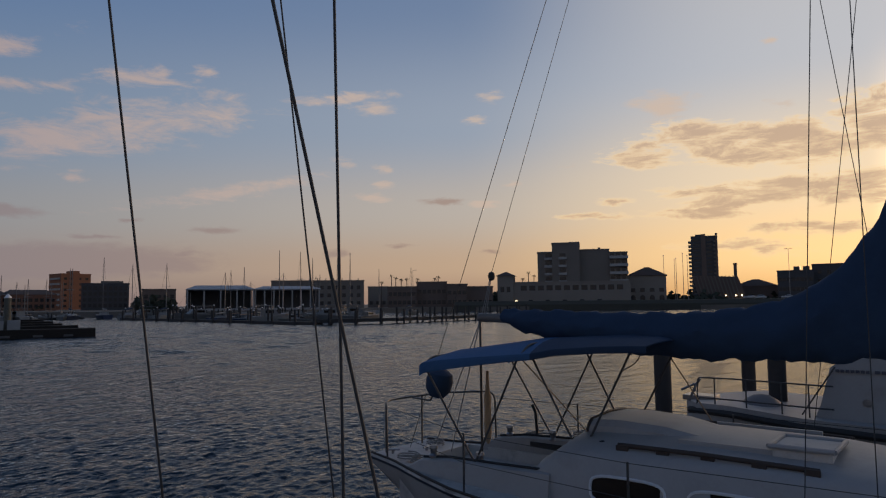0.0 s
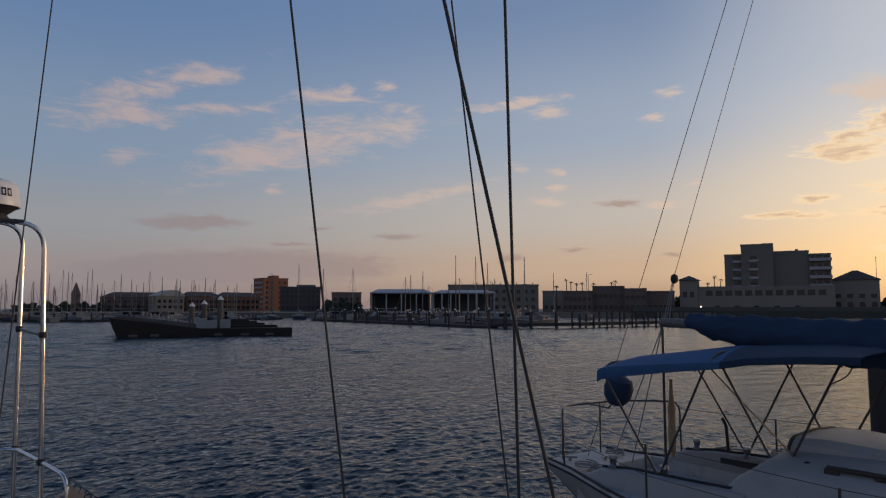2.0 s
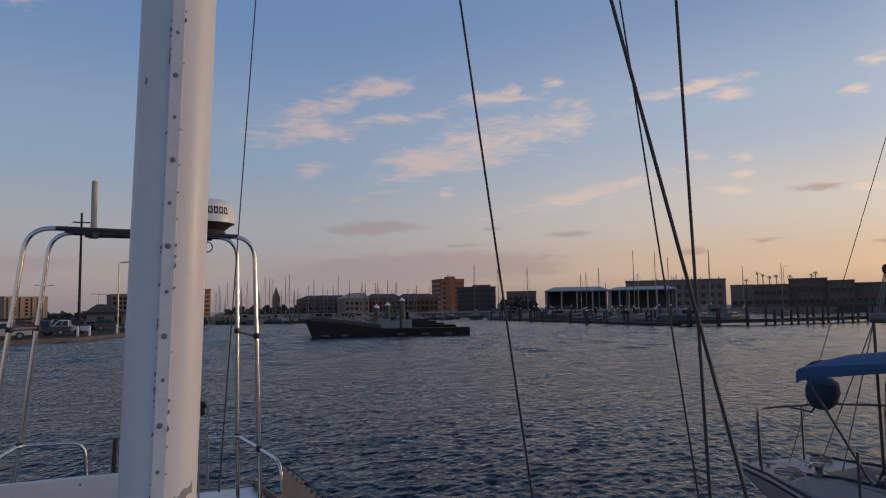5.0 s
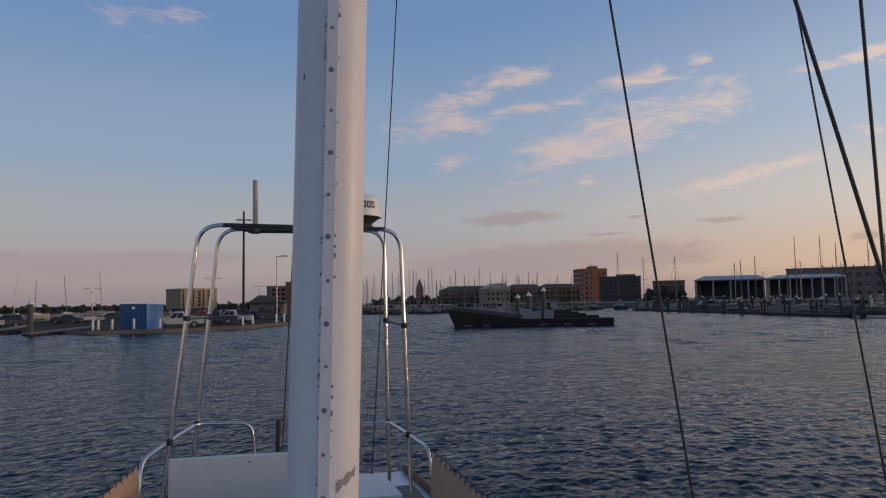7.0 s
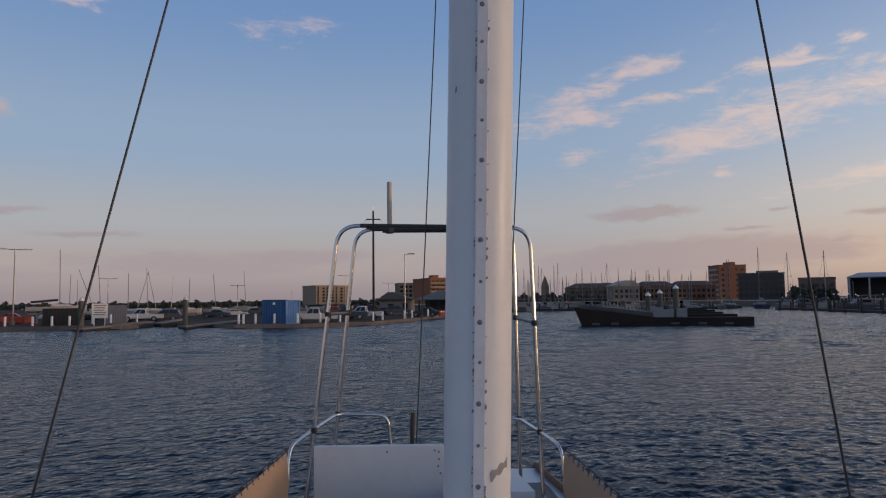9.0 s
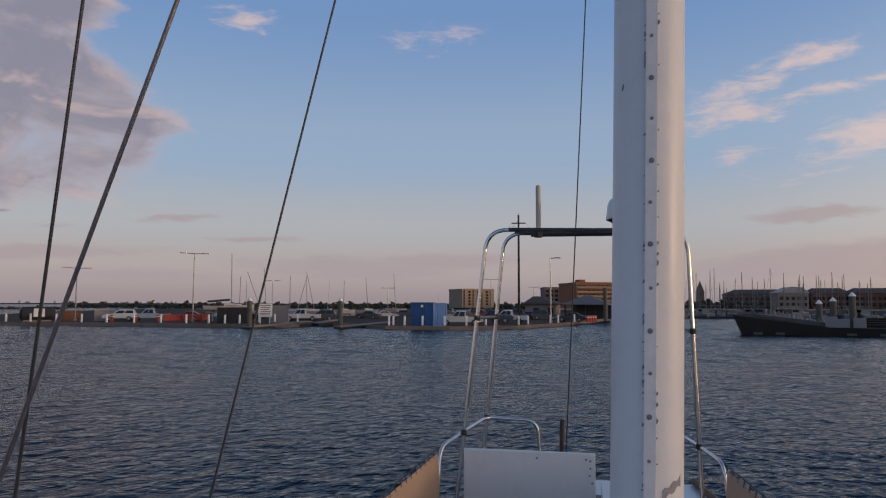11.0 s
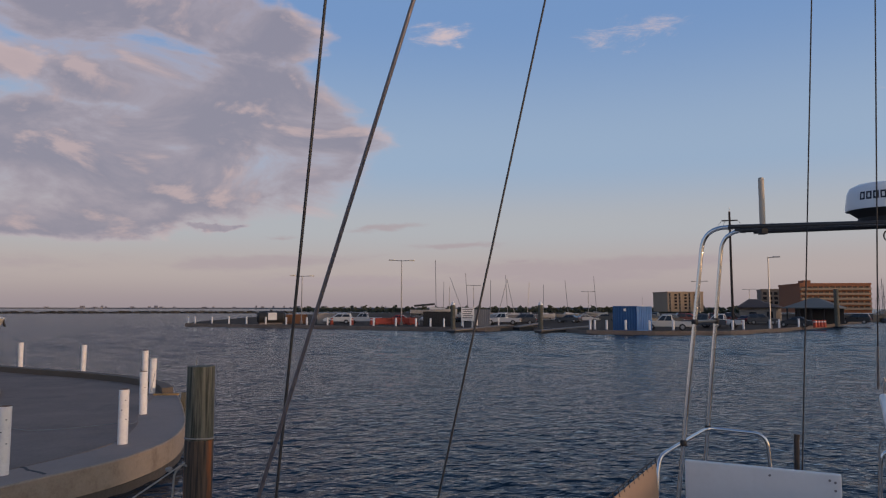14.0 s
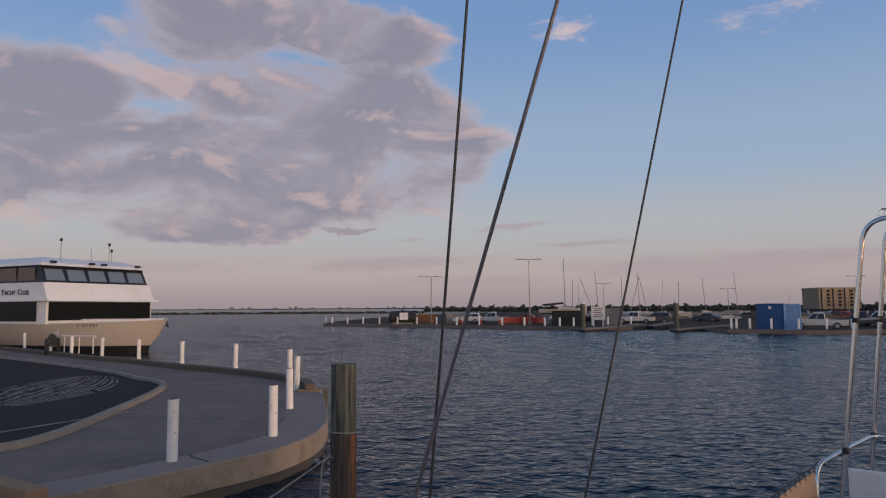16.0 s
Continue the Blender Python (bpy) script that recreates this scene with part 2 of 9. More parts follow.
def material(name, color, rough=0.6, metal=0.0, vary=0.15, scale=3.0, fine=40.0, bump=0.15, dist=0.01, spec=0.5, piece=0.0, stain=None, stain_scale=0.8, stain_amount=0.5):
    """A surface with blotches at two scales, fine relief, and optional stains; piece: variation from object to object."""
    if name in MATS:
        return MATS[name]
    m = bpy.data.materials.new(name)
    m.use_nodes = True
    t = m.node_tree
    b = t.nodes["Principled BSDF"]
    co = t.nodes.new("ShaderNodeTexCoord").outputs["Object"]

    def noisy(s, detail, rgh=0.6):
        n = t.nodes.new("ShaderNodeTexNoise")
        n.inputs["Scale"].default_value, n.inputs["Detail"].default_value, n.inputs["Roughness"].default_value = s, detail, rgh
        t.links.new(co, n.inputs["Vector"])
        return n.outputs["Fac"]

    def math_(op, a, b2, clamp=False):
        n = t.nodes.new("ShaderNodeMath")
        n.operation, n.use_clamp = op, clamp
        for i, v in enumerate((a, b2)):
            if isinstance(v, (int, float)):
                n.inputs[i].default_value = v
            else:
                t.links.new(v, n.inputs[i])
        return n.outputs[0]

    big, small = noisy(scale, 5), noisy(fine, 3)
    f = math_("ADD", math_("MULTIPLY", math_("SUBTRACT", big, 0.5), 2.2 * vary), math_("MULTIPLY", math_("SUBTRACT", small, 0.5), 1.2 * vary))
    if piece:
        info = t.nodes.new("ShaderNodeObjectInfo").outputs["Random"]
        f = math_("ADD", f, math_("MULTIPLY", math_("SUBTRACT", info, 0.5), 2 * piece))
    gain = math_("ADD", f, 1.0)
    sc = t.nodes.new("ShaderNodeVectorMath")
    sc.operation = "SCALE"
    sc.inputs[0].default_value = color
    t.links.new(gain, sc.inputs[3])
    out = sc.outputs[0]
    if stain:
        sm = t.nodes.new("ShaderNodeMapRange")
        sm.inputs[1].default_value, sm.inputs[2].default_value = 0.50, 0.68
        sm.inputs[4].default_value = stain_amount
        t.links.new(noisy(stain_scale, 7, 0.7), sm.inputs[0])
        mx = t.nodes.new("ShaderNodeMix")
        mx.data_type = "RGBA"
        mx.inputs[7].default_value = (*stain, 1)
        t.links.new(sm.outputs[0], mx.inputs[0])
        t.links.new(out, mx.inputs[6])
        out = mx.outputs[2]
    t.links.new(out, b.inputs["Base Color"])
    b.inputs["Metallic"].default_value = metal
    b.inputs["Specular IOR Level"].default_value = spec
    t.links.new(math_("ADD", math_("MULTIPLY", math_("SUBTRACT", big, 0.5), 0.25), rough, True), b.inputs["Roughness"])
    if bump:
        bp = t.nodes.new("ShaderNodeBump")
        bp.inputs["Strength"].default_value, bp.inputs["Distance"].default_value = bump, dist
        t.links.new(small, bp.inputs["Height"])
        t.links.new(bp.outputs[0], b.inputs["Normal"])
    MATS[name] = m
    return m


def glowing(name, color, strength):
    m = bpy.data.materials.new(name)
    m.use_nodes = True
    b = m.node_tree.nodes["Principled BSDF"]
    b.inputs["Base Color"].default_value = (*color, 1)
    b.inputs["Emission Color"].default_value = (*color, 1)
    b.inputs["Emission Strength"].default_value = strength
    return m


def glassy(name, color, rough=0.05, spec=0.8):
    m = bpy.data.materials.new(name)
    m.use_nodes = True
    b = m.node_tree.nodes["Principled BSDF"]
    b.inputs["Base Color"].default_value = (*color, 1)
    b.inputs["Roughness"].default_value = rough
    b.inputs["Specular IOR Level"].default_value = spec
    return m


MAST_WHITE = material("mast_paint", (0.74, 0.73, 0.72), 0.42, vary=0.05, scale=5, fine=60, bump=0.08, dist=0.002, stain=(0.42, 0.40, 0.38), stain_scale=9, stain_amount=0.10)
TRACK_WHITE = material("track_paint", (0.74, 0.72, 0.71), 0.45, vary=0.05, scale=14, fine=120, bump=0.25, dist=0.002, stain=(0.22, 0.20, 0.19), stain_scale=26, stain_amount=0.12)
FLAKE = material("bare_metal", (0.20, 0.20, 0.21), 0.55, 0.3, vary=0.3, scale=30)
STEEL = material("polished_steel", (0.68, 0.665, 0.65), 0.14, 1.0, vary=0.06, scale=12, bump=0.03, dist=0.001)
DARK_STEEL = material("dull_steel", (0.30, 0.30, 0.31), 0.35, 0.9, vary=0.2, scale=20)
WIRE = material("rigging_wire", (0.045, 0.043, 0.042), 0.55, 0.2, vary=0.1, scale=60, bump=0.0)
ROPE = material("braided_rope", (0.26, 0.25, 0.24), 0.9, vary=0.3, scale=60, fine=300, bump=0.6, dist=0.002)
TAN_ROPE = material("tan_rope", (0.38, 0.26, 0.16), 0.9, vary=0.3, scale=60, fine=300, bump=0.6, dist=0.002)
GEL_WHITE = material("white_gelcoat", (0.66, 0.66, 0.66), 0.32, vary=0.05, scale=1.6, fine=30, bump=0.03, dist=0.002, stain=(0.40, 0.39, 0.37), stain_scale=2.2, stain_amount=0.22)
DECK_WHITE = material("deck_paint", (0.52, 0.52, 0.52), 0.65, vary=0.10, scale=2.5, fine=90, bump=0.25, dist=0.003, stain=(0.33, 0.32, 0.30), stain_scale=2.6, stain_amount=0.35)
HULL_CREAM = material("cream_hull", (0.60, 0.57, 0.50), 0.35, vary=0.06, scale=1.5, fine=40, bump=0.03, stain=(0.42, 0.38, 0.32), stain_scale=1.4, stain_amount=0.3)
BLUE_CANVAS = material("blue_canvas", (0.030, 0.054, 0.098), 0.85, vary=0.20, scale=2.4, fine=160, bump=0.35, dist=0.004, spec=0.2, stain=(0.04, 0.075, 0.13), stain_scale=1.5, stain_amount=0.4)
# bimini canvas with the light on its aft panel put into the colour
LIT_CANVAS = material("lit_blue_canvas", (0.052, 0.125, 0.255), 0.85, vary=0.20, scale=2.4, fine=160, bump=0.35, dist=0.004, spec=0.2, stain=(0.07, 0.14, 0.26), stain_scale=1.5, stain_amount=0.4)
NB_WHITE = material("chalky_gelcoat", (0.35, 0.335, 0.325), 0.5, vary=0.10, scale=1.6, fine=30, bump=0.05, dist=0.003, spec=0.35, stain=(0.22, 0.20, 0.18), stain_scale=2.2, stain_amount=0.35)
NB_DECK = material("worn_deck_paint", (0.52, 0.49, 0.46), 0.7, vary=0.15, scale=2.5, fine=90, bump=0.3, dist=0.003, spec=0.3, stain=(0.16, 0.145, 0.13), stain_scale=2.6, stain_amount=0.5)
# stainless tube with shade in its colour, dark as a silhouette
TUBE = material("shaded_tube", (0.07, 0.068, 0.066), 0.45, 0.35, vary=0.2, scale=12, bump=0.05, dist=0.001)
TAN_CANVAS = material("tan_canvas", (0.46, 0.31, 0.21), 0.85, vary=0.10, scale=3, fine=200, bump=0.35, dist=0.002, spec=0.2, stain=(0.30, 0.20, 0.14), stain_scale=2.5, stain_amount=0.4)
RUBBER = material("black_rubber", (0.025, 0.025, 0.026), 0.7, vary=0.25, scale=12)
DARK_GLASS = glassy("dark_glass", (0.006, 0.006, 0.007), 0.22, 0.25)
CONCRETE = material("weathered_concrete", (0.30, 0.245, 0.215), 0.95, spec=0.15, vary=0.22, scale=0.9, fine=26, bump=0.35, dist=0.01, stain=(0.15, 0.14, 0.13), stain_scale=0.45, stain_amount=0.55)
CONCRETE_EDGE = material("tan_concrete_edge", (0.29, 0.235, 0.185), 0.9, vary=0.25, scale=1.4, fine=22, bump=0.6, dist=0.02, stain=(0.13, 0.095, 0.07), stain_scale=1.2, stain_amount=0.7)
WET_CONCRETE = material("wet_concrete", (0.07, 0.06, 0.05), 0.55, vary=0.3, scale=1.2, fine=20, bump=0.6, dist=0.02)
ASPHALT = material("asphalt", (0.058, 0.050, 0.046), 0.98, spec=0.06, vary=0.22, scale=0.9, fine=60, bump=0.5, dist=0.006, stain=(0.045, 0.042, 0.04), stain_scale=0.5, stain_amount=0.4)
SAND = material("pale_grit", (0.22, 0.21, 0.20), 0.9, vary=0.25, scale=6, fine=80, bump=0.5)
POST_WHITE = material("painted_post", (0.82, 0.78, 0.75), 0.6, vary=0.10, scale=6, fine=50, bump=0.2, stain=(0.38, 0.33, 0.29), stain_scale=5, stain_amount=0.35)
TIMBER = material("weathered_timber", (0.12, 0.112, 0.088), 0.85, vary=0.35, scale=3.5, fine=40, bump=0.7, dist=0.015, stain=(0.045, 0.05, 0.035), stain_scale=2.2, stain_amount=0.6)
DARK_TIMBER = material("dark_dock_timber", (0.045, 0.040, 0.037), 0.85, vary=0.3, scale=1.5, fine=20, bump=0.5, dist=0.01, piece=0.15)
DIM_WHITE = material("dull_boat_white", (0.20, 0.195, 0.19), 0.5, vary=0.12, scale=0.6, fine=8, bump=0.05, piece=0.45, stain=(0.16, 0.15, 0.14), stain_scale=0.7, stain_amount=0.4)

# ---- shapes ----
EYE = Vector((-1.09, 0.2, 3.04))     # about where the person stands


def at(az, d, z=0.0):
    """A place at an azimuth (degrees to the left of +y) and a distance from the viewer."""
    a = radians(az)
    return Vector((EYE.x - d * math.sin(a), EYE.y + d * math.cos(a), z))


def rise(el, d):
    """The height seen at an elevation in degrees, at a distance."""
    return EYE.z + d * math.tan(radians(el))


def bm_box(bm, x0, x1, y0, y1, z0, z1, m=None):
    """Adds a box to a bmesh."""
    vs = [bm.verts.new(Vector((x, y, z)) if m is None else m @ Vector((x, y, z))) for x in (x0, x1) for y in (y0, y1) for z in (z0, z1)]
    for f in ((0, 1, 3, 2), (4, 6, 7, 5), (0, 4, 5, 1), (2, 3, 7, 6), (0, 2, 6, 4), (1, 5, 7, 3)):
        bm.faces.new([vs[i] for i in f])
    return bm


def box(x0, x1, y0, y1, z0, z1, bevel=0.0):
    bm = bm_box(bmesh.new(), min(x0, x1), max(x0, x1), min(y0, y1), max(y0, y1), min(z0, z1), max(z0, z1))
    if bevel:
        bmesh.ops.bevel(bm, geom=bm.edges[:], offset=bevel, segments=2, profile=0.7, affect="EDGES")
    return bm


def bm_tube(bm, pts, r, n=8, r_end=None, caps=True):
    """Adds a round bar along a run of points."""
    pts = [Vector(p) for p in pts]
    rings, up = [], None
    for i, p in enumerate(pts):
        d = (pts[min(i + 1, len(pts) - 1)] - pts[max(i - 1, 0)]).normalized()
        if up is None:
            up = d.orthogonal().normalized()
        up = (up - d * up.dot(d)).normalized()
        side = d.cross(up)
        k = i / max(len(pts) - 1, 1)
        rr = r if r_end is None else r + (r_end - r) * k
        rings.append([bm.verts.new(p + rr * (math.cos(2 * math.pi * j / n) * up + math.sin(2 * math.pi * j / n) * side)) for j in range(n)])
    for a, b in zip(rings, rings[1:]):
        for j in range(n):
            bm.faces.new((a[j], a[(j + 1) % n], b[(j + 1) % n], b[j]))
    if caps:
        bm.faces.new(rings[0][::-1])
        bm.faces.new(rings[-1])
    return bm


def tube(pts, r, n=8, r_end=None):
    return bm_tube(bmesh.new(), pts, r, n, r_end)


def rounded(pts, r, n=5):
    """A run of points with its inner corners rounded off by about r metres."""
    pts = [Vector(p) for p in pts]
    out = [pts[0]]
    for a, b, c in zip(pts, pts[1:], pts[2:]):
        u, v = (a - b), (c - b)
        k = min(r, u.length * 0.49, v.length * 0.49)
        p, q = b + u.normalized() * k, b + v.normalized() * k
        out += [p.lerp(b, i / n).lerp(b.lerp(q, i / n), i / n) for i in range(n + 1)]
    return out + [pts[-1]]


def sagging(a, b, sag, n=12):
    a, b = Vector(a), Vector(b)
    return [a.lerp(b, i / n) - Vector((0, 0, sag * 4 * (i / n) * (1 - i / n))) for i in range(n + 1)]


def bm_loft(bm, rings, closed=True, caps=True):
    """Skins rings of equally many points."""
    vs = [[bm.verts.new(Vector(p)) for p in ring] for ring in rings]
    n = len(vs[0])
    for a, b in zip(vs, vs[1:]):
        for j in range(n if closed else n - 1):
            bm.faces.new((a[j], a[(j + 1) % n], b[(j + 1) % n], b[j]))
    if caps and closed:
        bm.faces.new(vs[0][::-1])
        bm.faces.new(vs[-1])
    return bm


def loft(rings, closed=True, caps=True):
    return bm_loft(bmesh.new(), rings, closed, caps)


def lathe(profile, n=16):
    """A turned shape from (radius, height) pairs."""
    return loft([[(r * math.cos(2 * math.pi * j / n), r * math.sin(2 * math.pi * j / n), z) for j in range(n)] for r, z in profile])


def bm_slab(bm, outline, z0, z1):
    """Adds an upright slab over a plan outline."""
    lo = [bm.verts.new((p[0], p[1], z0)) for p in outline]
    hi = [bm.verts.new((p[0], p[1], z1)) for p in outline]
    n = len(lo)
    for j in range(n):
        bm.faces.new((lo[j], lo[(j + 1) % n], hi[(j + 1) % n], hi[j]))
    bm.faces.new(lo[::-1])
    bm.faces.new(hi)
    return bm


def slab(outline, z0, z1):
    return bm_slab(bmesh.new(), outline, z0, z1)


def mesh_of(name, bm, mat, smooth=False):
    bmesh.ops.recalc_face_normals(bm, faces=bm.faces[:])
    me = bpy.data.meshes.new(name)
    bm.to_mesh(me)
    bm.free()
    me.materials.append(mat)
    if smooth:
        me.shade_smooth()
        me.set_sharp_from_angle(angle=radians(40))
    return me


def part(name, bm, mat, parent=None, label="", smooth=False, m=None):
    """Links a bmesh as one mesh object, under a thing or a part; m: its pose under the parent."""
    ob = new(name, bm if isinstance(bm, bpy.types.Mesh) else mesh_of(name, bm, mat, smooth))
    if parent is not None:
        ob.parent = parent
    if m is not None:
        ob.matrix_basis = m
    if label:
        ob["label"] = label
    return ob


def thing(name, label, category, m=None, group="", kind=""):
    """An empty at a thing's base, to hold its parts."""
    ob = tagged(new(name), label, category, group, kind)
    ob.empty_display_size = 0.1
    if m is not None:
        ob.matrix_basis = m
    return ob


def facing(az, d, z=0.0, turn=0.0):
    """A pose at an azimuth and distance whose -y side faces the viewer, turned by some degrees; its x runs to the right."""
    p = at(az, d, z)
    return pose(p.x, p.y, p.z, 0, 0, az + turn)

# ---- water: one sheet to the horizon, with real wavelets nearby ----
def water_sheet():
    azs = np.concatenate([np.radians(np.arange(-42, 132, 0.17)), np.radians(np.arange(132, 318, 3.0))])
    rs = [1.6, 3.0, 5.0, 7.0, 8.4]
    r = 9.0
    while r < 230:
        rs.append(r)
        r *= 1.0048
    while r < 4900:
        rs.append(r)
        r *= 1.09
    rs = np.array(rs + [4900.0])
    rr, aa = np.meshgrid(rs, azs, indexing="ij")
    x, y = EYE.x - rr * np.sin(aa), EYE.y + rr * np.cos(aa)
    rng = np.random.RandomState(4)
    wind = math.radians(-38)

    def waves(count, short, ratio, steep, spread, towards):
        z = np.zeros_like(x)
        for i in range(count):
            wl = short * ratio ** rng.rand()
            th = towards + rng.randn() * spread
            k = 2 * math.pi / wl
            phase = k * (x * math.cos(th) + y * math.sin(th)) + rng.rand() * 6.283
            keep = np.clip((wl / (rr * 0.0048) - 2.2) / 2.5, 0, 1)
            z += steep * wl * keep * np.sin(phase + 0.35 * np.sin(phase))
        return z

    chop = waves(64, 0.14, 3.2, 0.0066, 0.75, wind)
    swell = waves(12, 0.9, 2.6, 0.0022, 0.4, wind)
    # the longer waves that still show far out
    roll = waves(22, 1.5, 2.6, 0.0050, 0.35, wind) * np.clip((rr - 22) / 45, 0, 1)
    # long low ripples in the lee of the landing
    calm = waves(9, 0.75, 2.2, 0.0046, 0.16, math.radians(12))
    lee = at(99, 19)
    q = np.exp(-(((x - lee.x) / 11.0) ** 2 + ((y - lee.y) / 7.5) ** 2))
    gust = 0.85 + 0.25 * np.sin(x * 0.11 + 1.3 * np.sin(y * 0.07)) * np.sin(y * 0.09 + 0.8) + 0.14 * np.sin(x * 0.55 + 2 * np.sin(y * 0.23)) * np.sin(y * 0.41 + 1.1)
    shelter = np.clip((x + 0.1 * y + 8) / 16, 0, 1)
    gust = gust * (1 - 0.45 * shelter)
    z = chop * gust * (1 - 0.68 * q) + swell * (1 - 0.6 * q) + calm * q + roll * (1 - 0.6 * shelter)
    z *= np.clip((330 - rr) / 110, 0, 1) * (rr > 8.5)
    n, m = x.shape
    co = np.stack([x, y, z], -1).reshape(-1, 3)
    i, j = np.meshgrid(np.arange(n - 1), np.arange(m), indexing="ij")
    jn = (j + 1) % m
    faces = np.stack([i * m + j, (i + 1) * m + j, (i + 1) * m + jn, i * m + jn], -1).reshape(-1, 4)
    hub = len(co)
    co = np.vstack([co, [[EYE.x, EYE.y, 0.0]]])
    me = bpy.data.meshes.new("water")
    tri = np.stack([np.full(m, hub), np.arange(m), (np.arange(m) + 1) % m], -1)
    loops = np.concatenate([faces.ravel(), tri.ravel()]).astype(np.int32)
    starts = np.concatenate([np.arange(len(faces)) * 4, len(faces) * 4 + np.arange(len(tri)) * 3]).astype(np.int32)
    me.vertices.add(len(co))
    me.vertices.foreach_set("co", co.astype(np.float32).ravel())
    me.loops.add(len(loops))
    me.loops.foreach_set("vertex_index", loops)
    me.polygons.add(len(starts))
    me.polygons.foreach_set("loop_start", starts)
    me.update(calc_edges=True)
    me.validate()
    me.shade_smooth()
    return me


def water_material():
    """Dark harbour water under a clear gloss; the wavelets' slopes decide how much sky and how much depth shows."""
    m = bpy.data.materials.new("harbour_water")
    m.use_nodes = True
    t = m.node_tree
    t.nodes.remove(t.nodes["Principled BSDF"])
    co = t.nodes.new("ShaderNodeTexCoord").outputs["Object"]

    def ripple(scale, stretch, turn, detail, height):
        mp = t.nodes.new("ShaderNodeMapping")
        mp.inputs["Rotation"].default_value = (0, 0, radians(turn))
        mp.inputs["Scale"].default_value = (scale, scale * stretch, 1.0)
        t.links.new(co, mp.inputs[0])
        n = t.nodes.new("ShaderNodeTexNoise")
        n.inputs["Scale"].default_value, n.inputs["Detail"].default_value, n.inputs["Roughness"].default_value = 1.0, detail, 0.55
        t.links.new(mp.outputs[0], n.inputs["Vector"])
        mu = t.nodes.new("ShaderNodeMath")
        mu.operation = "MULTIPLY"
        mu.inputs[1].default_value = height
        t.links.new(n.outputs["Fac"], mu.inputs[0])
        return mu.outputs[0]

    add = None
    for scale, stretch, turn, detail, height in RIPPLES:
        q = ripple(scale, stretch, turn, detail, height)
        if add is None:
            add = q
            continue
        ad = t.nodes.new("ShaderNodeMath")
        t.links.new(add, ad.inputs[0])
        t.links.new(q, ad.inputs[1])
        add = ad.outputs[0]
    # sheltered towards the docks, where x + y / 10 grows
    dot = t.nodes.new("ShaderNodeVectorMath")
    dot.operation = "DOT_PRODUCT"
    dot.inputs[1].default_value = (1.0, 0.1, 0.0)
    t.links.new(co, dot.inputs[0])
    shelter = t.nodes.new("ShaderNodeMapRange")
    for i, v in ((1, -8.0), (2, 7.0), (3, 1.0), (4, 0.26)):
        shelter.inputs[i].default_value = v
    t.links.new(dot.outputs["Value"], shelter.inputs[0])
    calm = t.nodes.new("ShaderNodeMath")
    calm.operation = "MULTIPLY"
    t.links.new(add, calm.inputs[0])
    t.links.new(shelter.outputs[0], calm.inputs[1])
    bp = t.nodes.new("ShaderNodeBump")
    bp.inputs["Strength"].default_value, bp.inputs["Distance"].default_value = 1.0, 1.0
    t.links.new(calm.outputs[0], bp.inputs["Height"])
    fr = t.nodes.new("ShaderNodeFresnel")
    fr.inputs["IOR"].default_value = 1.333
    t.links.new(bp.outputs[0], fr.inputs["Normal"])
    deep = t.nodes.new("ShaderNodeBsdfDiffuse")
    deep.inputs["Color"].default_value = (*DEPTH, 1)
    gl = t.nodes.new("ShaderNodeBsdfGlossy")
    gl.inputs["Roughness"].default_value = 0.15
    t.links.new(bp.outputs[0], gl.inputs["Normal"])
    mx = t.nodes.new("ShaderNodeMixShader")
    # steep wavelets hide one another at a low angle, so less than all of the gloss comes through
    share = t.nodes.new("ShaderNodeMath")
    share.operation = "MULTIPLY"
    share.inputs[1].default_value = 0.88
    t.links.new(fr.outputs[0], share.inputs[0])
    t.links.new(share.outputs[0], mx.inputs[0])
    t.links.new(deep.outputs[0], mx.inputs[1])
    t.links.new(gl.outputs[0], mx.inputs[2])
    t.links.new(mx.outputs[0], t.nodes["Material Output"].inputs[0])
    return m


# scale per metre, stretch along the crests, turn, detail, height in metres
RIPPLES = ((2.6, 0.7, 40, 2, 0.16), (7.5, 0.7, 30, 2, 0.040), (0.9, 0.5, 40, 2, 0.10))
DEPTH = (0.006, 0.017, 0.029)
water_mesh = water_sheet()
water_mesh.materials.append(water_material())
tagged(new("water", water_mesh), "dark blue-grey harbour water with small wind ripples", "water", kind="structure")

# ---- the boat underfoot: a = metres towards its stern, b = metres to the right, z up ----
OWN_U, OWN_V = Vector((-0.813, 0.582, 0)), Vector((0.582, 0.813, 0))
OWN_0 = Vector((-1.07, 0.29, 0))


def ow(a, b, z):
    return OWN_0 + OWN_U * a + OWN_V * b + Vector((0, 0, z))


